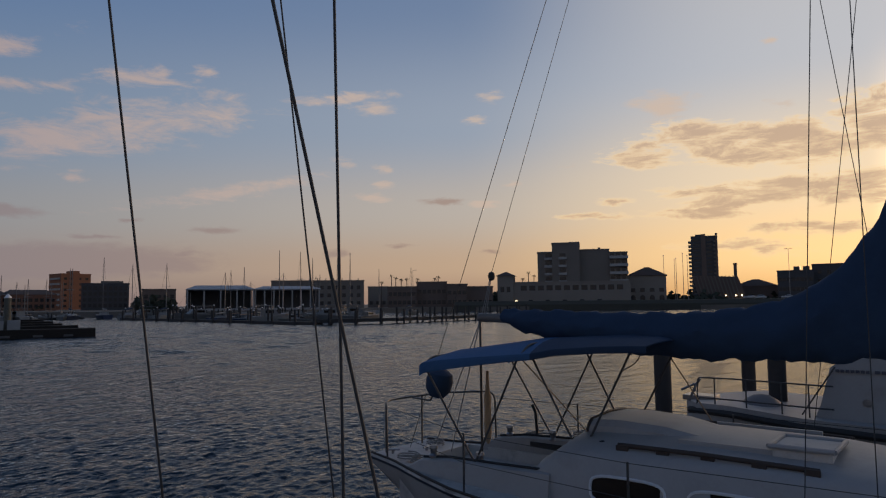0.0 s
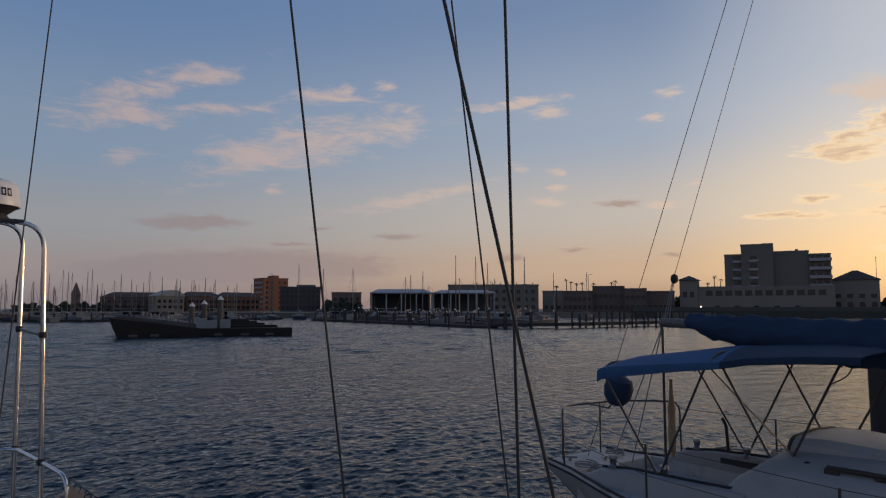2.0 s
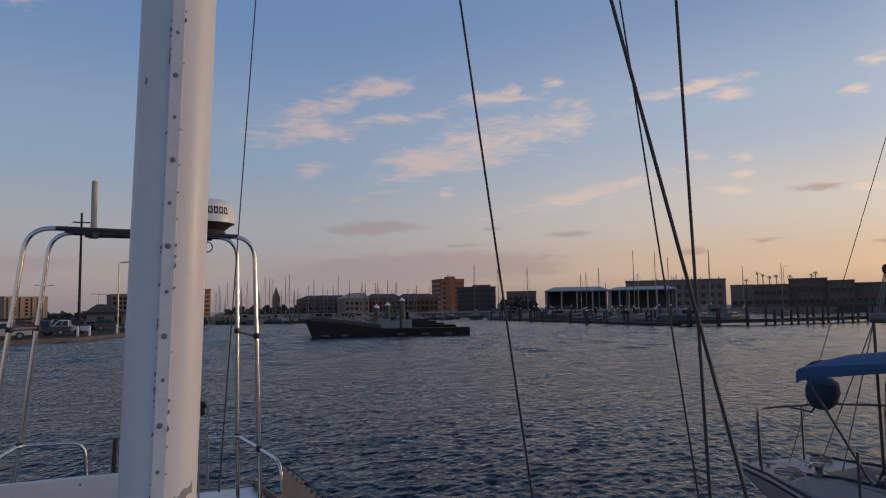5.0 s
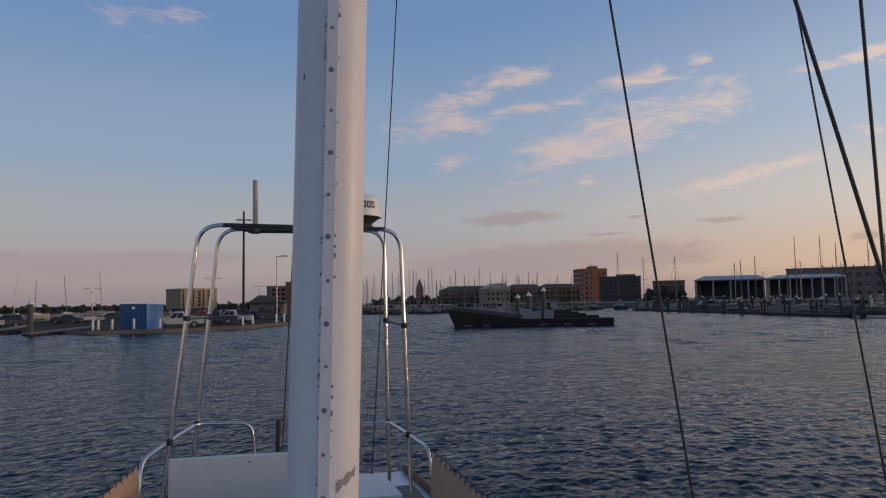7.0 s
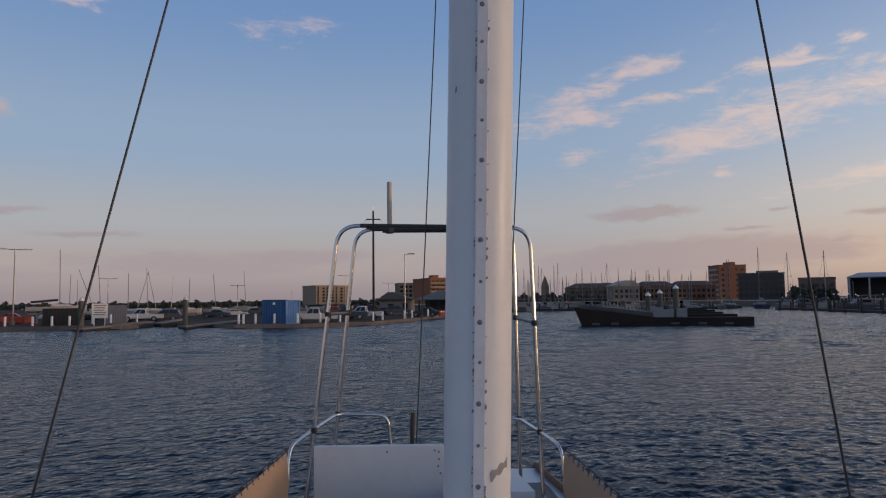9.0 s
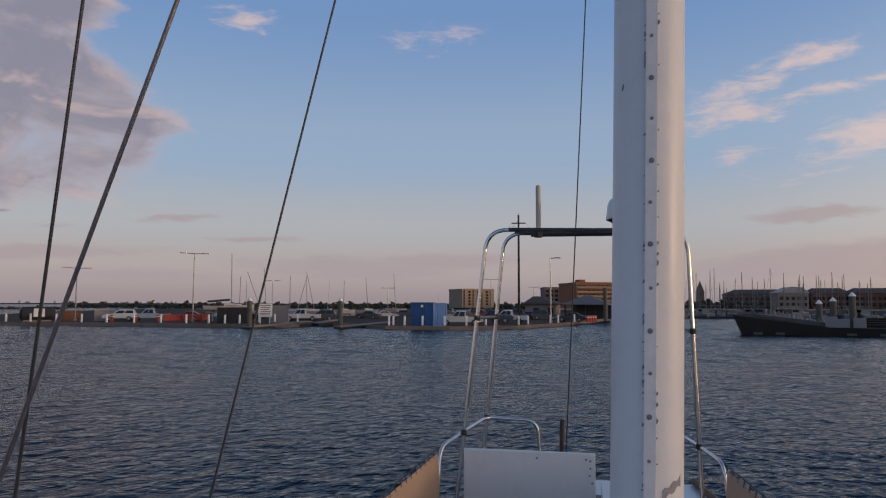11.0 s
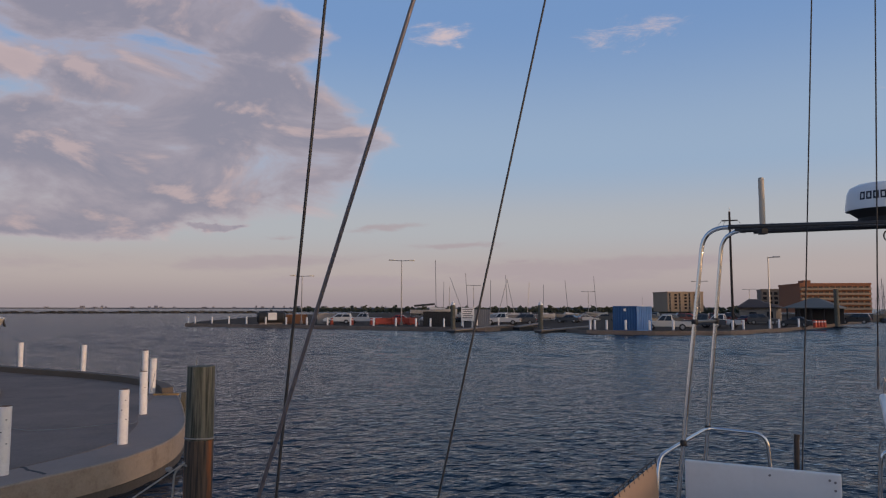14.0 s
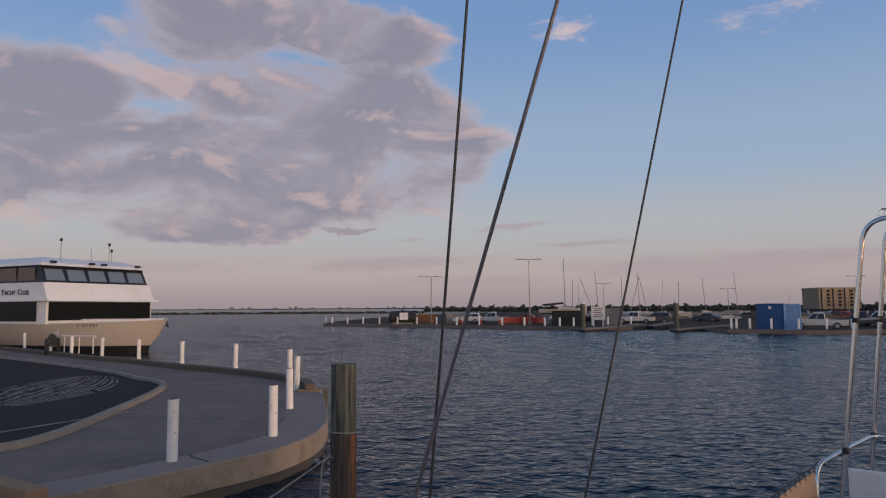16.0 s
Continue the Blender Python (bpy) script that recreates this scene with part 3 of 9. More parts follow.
def own_hull():
    boat = thing("sailboat", "white sailing boat with tan weather cloths and steel stern arch", "boat")
    stations = [(-6.5, 0.05, 1.75), (-5.0, 0.75, 1.62), (-3, 1.32, 1.5), (-1, 1.58, 1.42), (1, 1.62, 1.38), (3, 1.48, 1.38), (4.6, 1.24, 1.40), (6.0, 1.02, 1.42), (6.6, 0.92, 1.44)]
    rings = []
    for a, w, z in stations:
        k = 0.82 if a > 5 else 0.7
        rings.append([ow(a, -w, z), ow(a, -w * 0.96, z * 0.55), ow(a, -w * k, 0.0), ow(a, -w * 0.2, -0.5), ow(a, w * 0.2, -0.5), ow(a, w * k, 0.0), ow(a, w * 0.96, z * 0.55), ow(a, w, z)])
    part("hull", loft(rings), GEL_WHITE, boat, "white painted hull", True)
    for side in (-1, 1):
        part("toe_rail", tube([ow(a, side * (w - 0.03), z + 0.03) for a, w, z in stations[1:]], 0.03, 6), material("teak", (0.16, 0.085, 0.04), 0.7, vary=0.3, scale=8), boat, "weathered teak toe rail", True)
    # cabin top in front of and beside the mast, and the white coaming round the cockpit aft
    part("cabin_top", slab([ow(-3.6, -0.7, 0), ow(0.2, -0.98, 0), ow(3.3, -0.92, 0), ow(3.3, 0.92, 0), ow(0.2, 0.98, 0), ow(-3.6, 0.7, 0)], 1.36, 1.55), DECK_WHITE, boat, "white non-slip cabin top")
    arc = [(-0.98, 1.60), (-0.80, 1.655), (-0.45, 1.685), (0.0, 1.695), (0.45, 1.685), (0.80, 1.655), (0.98, 1.60)]
    part("coaming", loft([[ow(4.36, b, z) for b, z in arc] + [ow(4.36, 0.98, 1.42), ow(4.36, -0.98, 1.42)],
                          [ow(4.70, b, z + 0.01) for b, z in arc] + [ow(4.70, 0.98, 1.42), ow(4.70, -0.98, 1.42)]]), GEL_WHITE, boat, "white curved cockpit coaming", True)
    rim = part("rubber_trim", tube([ow(4.35, b, z + 0.004) for b, z in arc], 0.011, 6), RUBBER, boat, "black rubber trim with snap studs", True)
    for b in (-0.85, -0.62, -0.38, -0.12, 0.14, 0.40, 0.64):
        z = 1.695 - 0.095 * b * b
        part("snap_stud", lathe([(0.011, 0), (0.011, 0.006), (0.006, 0.01)], 8), STEEL, rim, m=Matrix.Translation(ow(4.335, b, z + 0.004)) @ Matrix.Rotation(radians(90), 4, "X"))
    # the white locker lid aft of the coaming
    lid = box(0, 0.045, -0.925, 0.005, 1.42, 2.0, 0.012)
    mat = Matrix.Translation(OWN_0) @ Matrix(((OWN_U.x, OWN_V.x, 0, 0), (OWN_U.y, OWN_V.y, 0, 0), (0, 0, 1, 0), (0, 0, 0, 1)))
    board = part("locker_lid", lid, GEL_WHITE, boat, "white scuffed locker lid standing on edge", False, mat @ Matrix.Translation((5.0, 0, 0)))
    for b, z in ((-0.03, 1.95), (-0.03, 1.90), (-0.035, 1.85), (-0.06, 1.96), (-0.40, 1.955), (-0.02, 1.80)):
        part("screw", lathe([(0.008, 0), (0.007, 0.004)], 8), FLAKE, board, m=Matrix.Translation((-0.002, b, z)) @ Matrix.Rotation(radians(-90), 4, "Y"))
    part("helm_seat", slab([ow(4.75, 0.05, 0), ow(4.75, 0.62, 0), ow(5.35, 0.55, 0), ow(5.35, 0.05, 0)], 1.42, 1.73), GEL_WHITE, boat, "white moulded helm seat")
    part("aft_deck", slab([ow(4.72, -0.98, 0), ow(4.72, 0.98, 0), ow(5.98, 0.92, 0), ow(6.5, 0.84, 0), ow(6.5, -0.84, 0), ow(5.98, -0.92, 0)], 1.36, 1.425), material("grey_deck", (0.17, 0.165, 0.16), 0.8, vary=0.2, scale=3, fine=90, bump=0.3, spec=0.2), boat, "worn grey aft deck")
    # stern rail
    rail = part("stern_rail", tube(rounded([ow(5.0, -1.13, 1.45), ow(5.12, -1.12, 1.98), ow(5.5, -1.0, 2.035), ow(6.05, -0.895, 2.06), ow(6.05, -0.46, 2.045), ow(6.05, -0.42, 1.5)], 0.10), 0.0135, 10), STEEL, boat, "polished steel stern rail", True)
    part("stern_rail", tube(rounded([ow(5.0, 0.90, 1.45), ow(5.06, 0.86, 1.96), ow(5.5, 0.775, 1.985), ow(6.05, 0.675, 2.0), ow(6.05, 0.30, 2.0), ow(6.05, 0.27, 1.5)], 0.10), 0.0135, 10), STEEL, boat, "polished steel stern rail", True)
    # weather cloths laced to the lifelines
    for b0, b1, z0, a0, lab in ((-1.13, -1.36, 1.975, 5.05, 0), (0.87, 1.20, 1.955, 4.98, 1)):
        top = [ow(a0 + (0.6 - a0) * k, b0 + (b1 - b0) * k ** 0.8, z0 - 0.035 * math.sin(k * 3.14)) for k in [i / 14 for i in range(15)]]
        bot = [ow(a0 + (0.6 - a0) * k, b0 + (b1 - b0) * k ** 0.8 + (0.02 if b0 < 0 else -0.02) * math.sin(k * 9), 1.50) for k in [i / 14 for i in range(15)]]
        inw = Vector(OWN_V) * (0.004 if b0 < 0 else -0.004)
        dn = Vector((0, 0, -0.028))
        cloth = part("weather_cloth", loft([[t + dn for t in top], [t.lerp(q, 0.5) + inw * 4 for t, q in zip(top, bot)], bot, [q + inw for q in bot], [t.lerp(q, 0.5) + inw * 5 for t, q in zip(top, bot)], [t + dn + inw for t in top], [t + dn for t in top]], closed=False), TAN_CANVAS, boat, "faded tan canvas weather cloth", True)
        part("lifeline", tube(top, 0.0045, 6), WIRE, boat, "wire lifeline", True)
        for i in range(0, 26):
            k = i / 26 * 0.62
            p = ow(a0 + (0.6 - a0) * k, b0 + (b1 - b0) * k ** 0.8, z0 - 0.035 * math.sin(k * 3.14))
            part("lacing", tube([p + Vector((0, 0, 0.008)), p + OWN_U * 0.012 + inw * 2 + Vector((0, 0, -0.045))], 0.004, 5), RUBBER, cloth)
        for k in (0.36, 0.74):
            p = ow(a0 + (0.6 - a0) * k, b0 + (b1 - b0) * k ** 0.8, 1.40)
            part("stanchion", tube([p, p + Vector((0, 0, 0.58))], 0.0125, 8), STEEL, boat, "steel lifeline stanchion", True)
    # handle of the stern ladder / flag staff stub
    part("flag_socket", tube([ow(6.25, -0.27, 1.45), ow(6.25, -0.255, 1.98), ow(6.25, -0.25, 2.03)], 0.019, 8, 0.022), material("brown_wood", (0.06, 0.045, 0.035), 0.7, vary=0.4, scale=10), boat, "stained wooden staff stub", True)
    return boat


DARK_TUBE = material("dark_tube_steel", (0.06, 0.058, 0.055), 0.32, 0.6, vary=0.2, scale=20)


def stern_arch():
    arch = thing("stern_arch", "polished stainless tube arch standing on the stern", "arch")
    fore = [ow(5.45, -1.065, 1.45), ow(5.5, -0.815, 3.64), ow(5.5, 0.725, 3.605), ow(5.5, 0.79, 1.45)]
    aft = [ow(6.05, -0.955, 1.45), ow(6.05, -0.735, 3.665), ow(6.05, 0.655, 3.655), ow(6.05, 0.68, 1.45)]
    for pts in (fore, aft):
        part("hoop", tube(rounded(pts, 0.17, 8), 0.0165, 12), STEEL, arch, "polished steel hoop", True)
    for f, k in ((2.93, 0), (2.93, 1)):
        a, b = (ow(5.5, -0.896, f), ow(6.05, -0.806, f)) if k == 0 else (ow(5.5, 0.748, f - 0.09), ow(6.05, 0.664, f - 0.06))
        part("rung", tube([a, b], 0.0125, 8), DARK_TUBE, arch, "dark spreader rung", True)
    for b in (0.20, 0.54):
        part("cross_bar", tube([ow(5.5, b, 3.615), ow(6.05, b, 3.655)], 0.0125, 8), STEEL, arch, "steel cross bar", True)
    # black sleeve added round the middle of the aft bar
    part("dark_padding", tube([ow(6.05, -0.50, 3.650), ow(6.05, 0.45, 3.645)], 0.019, 8), RUBBER, arch, "black sleeve around the aft top bar", True)
    # dark sleeves added over the straight run of both hoops
    for a, z0, z1 in ((5.5, 3.637, 3.609), (6.05, 3.664, 3.656)):
        part("top_sleeve", tube([ow(a, -0.64, z0), ow(a, 0.60, z1)], 0.0178, 10), DARK_TUBE, arch, "dark sleeve over the top tube", True)
    loop = [ow(5.78, 0.40 + 0.035 * math.sin(t), 3.585 - 0.035 + 0.04 * math.cos(t)) for t in [i * 2 * math.pi / 14 for i in range(15)]]
    part("cable_loop", tube(loop, 0.005, 6), RUBBER, arch, "loop of black radar cable", True)
    for p in (fore, aft):
        for q in (p[0], p[-1]):
            part("foot", lathe([(0.045, 0), (0.045, 0.01), (0.022, 0.015), (0.022, 0.05)], 12), STEEL, arch, "bolted steel foot", m=Matrix.Translation(q - Vector((0, 0, 0.02))))
    for a, b, z in ((5.49, -0.896, 2.93), (6.05, -0.806, 2.93), (5.5, 0.748, 2.84), (6.05, 0.664, 2.87), (5.46, -0.999, 2.03), (6.05, -0.894, 2.06), (5.5, 0.774, 1.985), (6.05, 0.674, 2.0)):
        part("cable_tie", lathe([(0.019, -0.022), (0.026, -0.014), (0.026, 0.014), (0.019, 0.022)], 10), RUBBER, arch, "black tape wrap", True, Matrix.Translation(ow(a, b, z)))
    return arch


def radar():
    """A drum-shaped scanner with a dark foot and a plain dark word-mark of bars."""
    r = thing("radar_dome", "white drum-shaped radar scanner on the stern arch", "radar", Matrix.Translation(ow(5.78, 0.37, 3.635)))
    part("base", lathe([(0.0, 0), (0.165, 0), (0.17, 0.02), (0.155, 0.045), (0.205, 0.085), (0.232, 0.10), (0.0, 0.10)], 36), RUBBER, r, "black plastic base", True)
    part("dome", lathe([(0.0, 0.098), (0.236, 0.098), (0.238, 0.115), (0.222, 0.225), (0.205, 0.262), (0.16, 0.285), (0.0, 0.292)], 48), material("radome_white", (0.74, 0.75, 0.76), 0.35, vary=0.03, bump=0.0), r, "white plastic dome", True)
    ink = material("navy_ink", (0.02, 0.025, 0.05), 0.5)
    # the maker's mark stands for itself as eight plain upright shapes round the front
    mid = math.atan2(-OWN_U.y, -OWN_U.x)
    bm = bmesh.new()
    for i in range(8):
        a0 = mid + radians(2) + (i - 3.5) * 0.192
        for k0, k1, z0, z1 in ((-0.075, -0.035, 0.168, 0.208), (0.035, 0.075, 0.168, 0.208), (-0.075, 0.075, 0.160, 0.172), (-0.075, 0.075, 0.204, 0.216)):
            vs = []
            for a, z in ((a0 + k0, z0), (a0 + k1, z0), (a0 + k1, z1), (a0 + k0, z1)):
                rr = 0.238 - (z - 0.115) / 0.11 * 0.016 + 0.0016
                vs.append(bm.verts.new((rr * math.cos(a), rr * math.sin(a), z)))
            bm.faces.new(vs)
    bmesh.ops.solidify(bm, geom=bm.faces[:], thickness=0.0008)
    part("brand_mark", bm, ink, r, "dark plain mark bars")
    return r


def mizzen():
    """The white mast with its screwed sail track, facing forward to the viewer."""
    lean = Matrix(((1, 0, -0.012, 0), (0, 1, 0.052, 0), (0, 0, 1, 0), (0, 0, 0, 1)))     # local x = a, y = b
    m = Matrix.Translation(ow(1.160, 0.024, 3.15)) @ Matrix(((OWN_U.x, OWN_V.x, 0, 0), (OWN_U.y, OWN_V.y, 0, 0), (0, 0, 1, 0), (0, 0, 0, 1))) @ lean
    mast = thing("mast", "white painted aluminium mast with screwed sail track", "mast", m)
    n = 40
    prof = [(0.075 * math.cos(2 * math.pi * j / n) * (1 if math.cos(2 * math.pi * j / n) > 0 else 0.8), 0.0575 * math.sin(2 * math.pi * j / n)) for j in range(n)]
    part("spar", loft([[(x, y, z) for x, y in prof] for z in (-1.62, -0.6, 0.6, 7.0)]), MAST_WHITE, mast, "white painted spar with scuffs", True)
    ins = -0.062
    strip = box(ins - 0.006, ins + 0.004, -0.0115, 0.0085, -1.4, 6.8, 0.002)
    track = part("sail_track", strip, TRACK_WHITE, mast, "white painted track with flaked edges")
    rnd = random.Random(5)
    # paint flaked off along both edges of the track
    for i in range(150):
        z = -1.1 + 2.3 * rnd.random()
        side = -0.0120 if rnd.random() < 0.66 else 0.0090
        h, w = 0.002 + 0.012 * rnd.random() ** 3, 0.0007 + 0.0015 * rnd.random()
        bm = loft([[(ins - 0.0068, side - w, z), (ins - 0.0068, side + w * 0.4, z + h * 0.2), (ins - 0.0068, side + w, z + h * 0.6), (ins - 0.0068, side - w * 0.3, z + h)],
                   [(ins - 0.003, side - w, z), (ins - 0.003, side + w * 0.4, z + h * 0.2), (ins - 0.003, side + w, z + h * 0.6), (ins - 0.003, side - w * 0.3, z + h)]])
        part("paint_flake", bm, FLAKE, track)
    head = mesh_of("screw", lathe([(0.0, 0.0024), (0.0034, 0.002), (0.0044, 0.0), (0.0, 0.0)], 12), FLAKE)
    small = mesh_of("screw", lathe([(0.0, 0.002), (0.0026, 0.0014), (0.003, 0.0), (0.0, 0.0)], 10), FLAKE)
    z0, step = 0.379, 0.0665
    for i in range(-6, 16):
        z = z0 - i * step + 0.003 * rnd.random()
        big = i % 2 == 0
        part("screw", head if big else small, None, track, m=Matrix.Translation((ins - 0.006, -0.003 + 0.002 * rnd.random(), z)) @ Matrix.Rotation(radians(-90), 4, "Y"))
    for y, z, h, w in ((-0.024, 0.415, 0.026, 0.0028), (-0.044, 0.235, 0.012, 0.002)):
        xx = -0.06 * math.sqrt(max(0.0, 1 - (y / 0.0575) ** 2)) - 0.0012
        part("scratch", loft([[(xx, y - w, z), (xx, y + w, z + h * 0.3), (xx, y + w * 0.6, z + h), (xx, y - w * 0.5, z + h * 0.8)], [(xx + 0.006, y - w, z), (xx + 0.006, y + w, z + h * 0.3), (xx + 0.006, y + w * 0.6, z + h), (xx + 0.006, y - w * 0.5, z + h * 0.8)]]), FLAKE, mast, "dark paint chip")
    # a broad grey scuff low down on the lit side
    grey = material("grey_scuff", (0.30, 0.29, 0.29), 0.7, vary=0.35, scale=40, fine=200)
    rows = []
    for i in range(9):
        y = 0.018 + 0.030 * i / 8
        zc = -0.405 + 0.020 * i / 8
        xx = -0.06 * math.sqrt(max(0.0, 1 - (y / 0.0575) ** 2)) - 0.0009
        hh = 0.007 + 0.003 * math.sin(i * 1.7)
        rows.append([(xx, y, zc - hh), (xx, y, zc + hh), (xx + 0.004, y, zc + hh), (xx + 0.004, y, zc - hh)])
    part("scuff", loft(rows), grey, mast, "grey rubbed scuff")
    return mast


def boom_and_sheet():
    boom = thing("boom", "white boom behind the mast with hanging sheet tackle", "boom")
    a, b = ow(1.27, 0.025, 2.55), ow(5.15, 0.265, 2.47)
    part("spar", tube([a, a.lerp(b, 0.5), b], 0.029, 20), MAST_WHITE, boom, "white painted boom", True)
    part("end_cap", tube([b, b + (b - a).normalized() * 0.03], 0.026, 16, 0.016), MAST_WHITE, boom, "", True)
    up = b + Vector((0, 0, 0.028))
    part("shackle", tube([up - Vector((0, 0, 0.01)), up + Vector((0, 0, 0.05)), up + OWN_V * 0.012 + Vector((0, 0, 0.075)), up + Vector((0, 0, 0.10))], 0.006, 6), DARK_STEEL, boom, "dark steel shackle", True)
    blk = b - (b - a).normalized() * 0.10 + OWN_V * 0.03 + Vector((0, 0, -0.085))
    part("sheet_strop", tube([blk + Vector((0, 0, 0.07)) - OWN_V * 0.02, blk], 0.006, 6), RUBBER, boom, "dark strop", True)
    for i, (off, dz) in enumerate(((-0.015, -0.01), (0.035, -0.035), (0.045, 0.01))):
        p = blk + OWN_V * off + Vector((0, 0, dz))
        part("block", lathe([(0.0, -0.014), (0.024, -0.013), (0.030, 0), (0.024, 0.013), (0.0, 0.014)], 12), RUBBER, boom, "black sheet block", True, Matrix.Translation(p) @ Matrix.Rotation(radians(70 + 25 * i), 4, "X"))
    # the sheet's parts run down to the cockpit, slack ends hang beside them
    for i, (u, v, z) in enumerate(((5.02, 0.30, 1.50), (5.05, 0.33, 1.52), (4.98, 0.25, 1.50), (4.70, 0.22, 1.52), (4.45, 0.20, 1.60))):
        part("sheet", tube(sagging(blk + OWN_V * (0.012 * i - 0.02), ow(u, v, z), 0.02 + 0.015 * (i % 3), 8), 0.0065, 6), ROPE, boom, "grey braided sheet", True)
    for dv, drop, wide in ((-0.03, 0.62, 0.05), (0.02, 0.50, 0.07), (0.05, 0.56, 0.035)):
        mid = blk + OWN_V * dv + Vector((0, 0, -0.36))
        loop = [mid + OWN_V * (wide * math.sin(t) + 0.012 * math.sin(3 * t)) + Vector((0, 0, 0.5 * (drop - 0.2) * math.cos(t))) for t in [i * 0.4189 for i in range(16)]]
        part("rope_coil", tube(loop, 0.0065, 6), ROPE, boom, "hanging coil of grey rope", True)
    tail = [blk, blk + OWN_V * 0.05 + Vector((0, 0, 0.03)), blk + OWN_V * 0.085 + Vector((0, 0, -0.02)), blk + OWN_V * 0.07 + Vector((0, 0, -0.07))]
    part("rope_tail", tube(rounded(tail, 0.02), 0.006, 6), ROPE, boom, "frayed rope tail", True)
    return boom


def run_on(p, q, z_lo, z_hi):
    """The straight line through two places, from one height to another."""
    p, q = Vector(p), Vector(q)
    d = (q - p) / (q.z - p.z)
    return [p + d * (z_lo - p.z), p + d * (z_hi - p.z)]


def stay(name, p, q, z_lo, z_hi, r, mat, label):
    s = thing(name, label, "rigging", group="boat rigging")
    pts = run_on(ow(*p), ow(*q), z_lo, z_hi)
    part("wire", tube(pts, r, 8), mat, s, "", True)
    d = (pts[1] - pts[0]).normalized()
    part("turnbuckle", tube([pts[0], pts[0] + d * 0.05, pts[0] + d * 0.24, pts[0] + d * 0.28], min(0.010, 2.0 * r), 8, min(0.008, 1.6 * r)), DARK_STEEL, s, "steel turnbuckle", True)
    return s


own_hull()
stern_arch()
radar()
mizzen()
boom_and_sheet()
SHROUD = "dark twisted wire shroud fixed to the deck edge"
stay("shroud", (1.145, 1.224, 2.542), (1.22, 0.921, 3.829), 1.40, 6.5, 0.0043, WIRE, SHROUD)
stay("shroud", (1.491, 1.425, 2.519), (1.487, 1.383, 3.907), 1.40, 9.0, 0.0046, WIRE, SHROUD)
stay("halyard", (1.527, 1.416, 2.51), (1.642, 1.305, 3.957), 1.40, 9.0, 0.0028, WIRE, "thin dark halyard tied at the deck edge")
stay("shroud", (2.158, 1.258, 2.284), (2.132, 0.971, 4.264), 1.40, 8.0, 0.0042, WIRE, SHROUD)
PALE_WIRE = material("pale_rigging_wire", (0.16, 0.14, 0.145), 0.45, 0.6, vary=0.3, scale=80, bump=0.4, dist=0.001)
stay("shroud", (1.341, -1.399, 2.574), (1.383, -0.946, 3.887), 1.40, 6.5, 0.0052, PALE_WIRE, "grey twisted wire shroud fixed to the deck edge")
stay("shroud", (1.603, -1.566, 2.557), (1.571, -1.4, 3.919), 1.40, 9.0, 0.0046, WIRE, SHROUD)
stay("shroud", (2.239, -1.37, 2.327), (2.544, -0.999, 4.444), 1.40, 8.0, 0.0042, WIRE, SHROUD)
stay("backstay", (6.196, -0.209, 2.0), (5.692, -0.023, 5.3), 1.42, 9.0, 0.0052, WIRE, "thin dark backstay running up from the stern")
stay("backstay", (5.905, 0.544, 2.0), (5.655, 0.724, 5.3), 1.42, 9.0, 0.0048, WIRE, "thin dark backstay running up from the stern")
stay("topping_lift", (5.211, 0.239, 2.52), (4.647, 0.29, 5.0), 2.52, 9.0, 0.0042, WIRE, "thin dark topping lift rising from the boom end")
aerial = thing("stub_antenna", "short whitish antenna post clamped to the arch", "antenna", Matrix.Translation(ow(5.7, -0.415, 3.60)))
part("post", lathe([(0.0, 0.02), (0.021, 0.02), (0.021, 0.415), (0.016, 0.425), (0.0, 0.425)], 14), material("aged_white_plastic", (0.50, 0.42, 0.33), 0.6, vary=0.15, scale=10), aerial, "yellowed white antenna tube", True)
part("clamp", box(-0.026, 0.026, -0.026, 0.026, -0.01, 0.05, 0.006), RUBBER, aerial, "dark clamp")

# ---- the sloop moored alongside: s = metres from its stern towards its bow, n = metres away from the viewer's side ----
NB_S, NB_N, NB_0 = Vector((0.813, -0.582, 0)), Vector((0.582, 0.813, 0)), Vector((-2.12, 9.73, 0))
NB_M = Matrix.Translation(NB_0) @ Matrix(((NB_S.x, NB_N.x, 0, 0), (NB_S.y, NB_N.y, 0, 0), (0, 0, 1, 0), (0, 0, 0, 1)))


def beam_at(s):
    xs = [0, 0.5, 1.28, 1.8, 2.5, 4.0, 6.0, 7.6, 8.8, 9.6]
    ws = [0.58, 0.72, 1.06, 1.26, 1.42, 1.56, 1.46, 1.0, 0.45, 0.03]
    return float(np.interp(s, xs, ws))


def sheer_at(s):
    return 1.13 - 0.05 * math.sin(min(s, 6.0) / 6.0 * math.pi) + max(0, s - 6) * 0.05


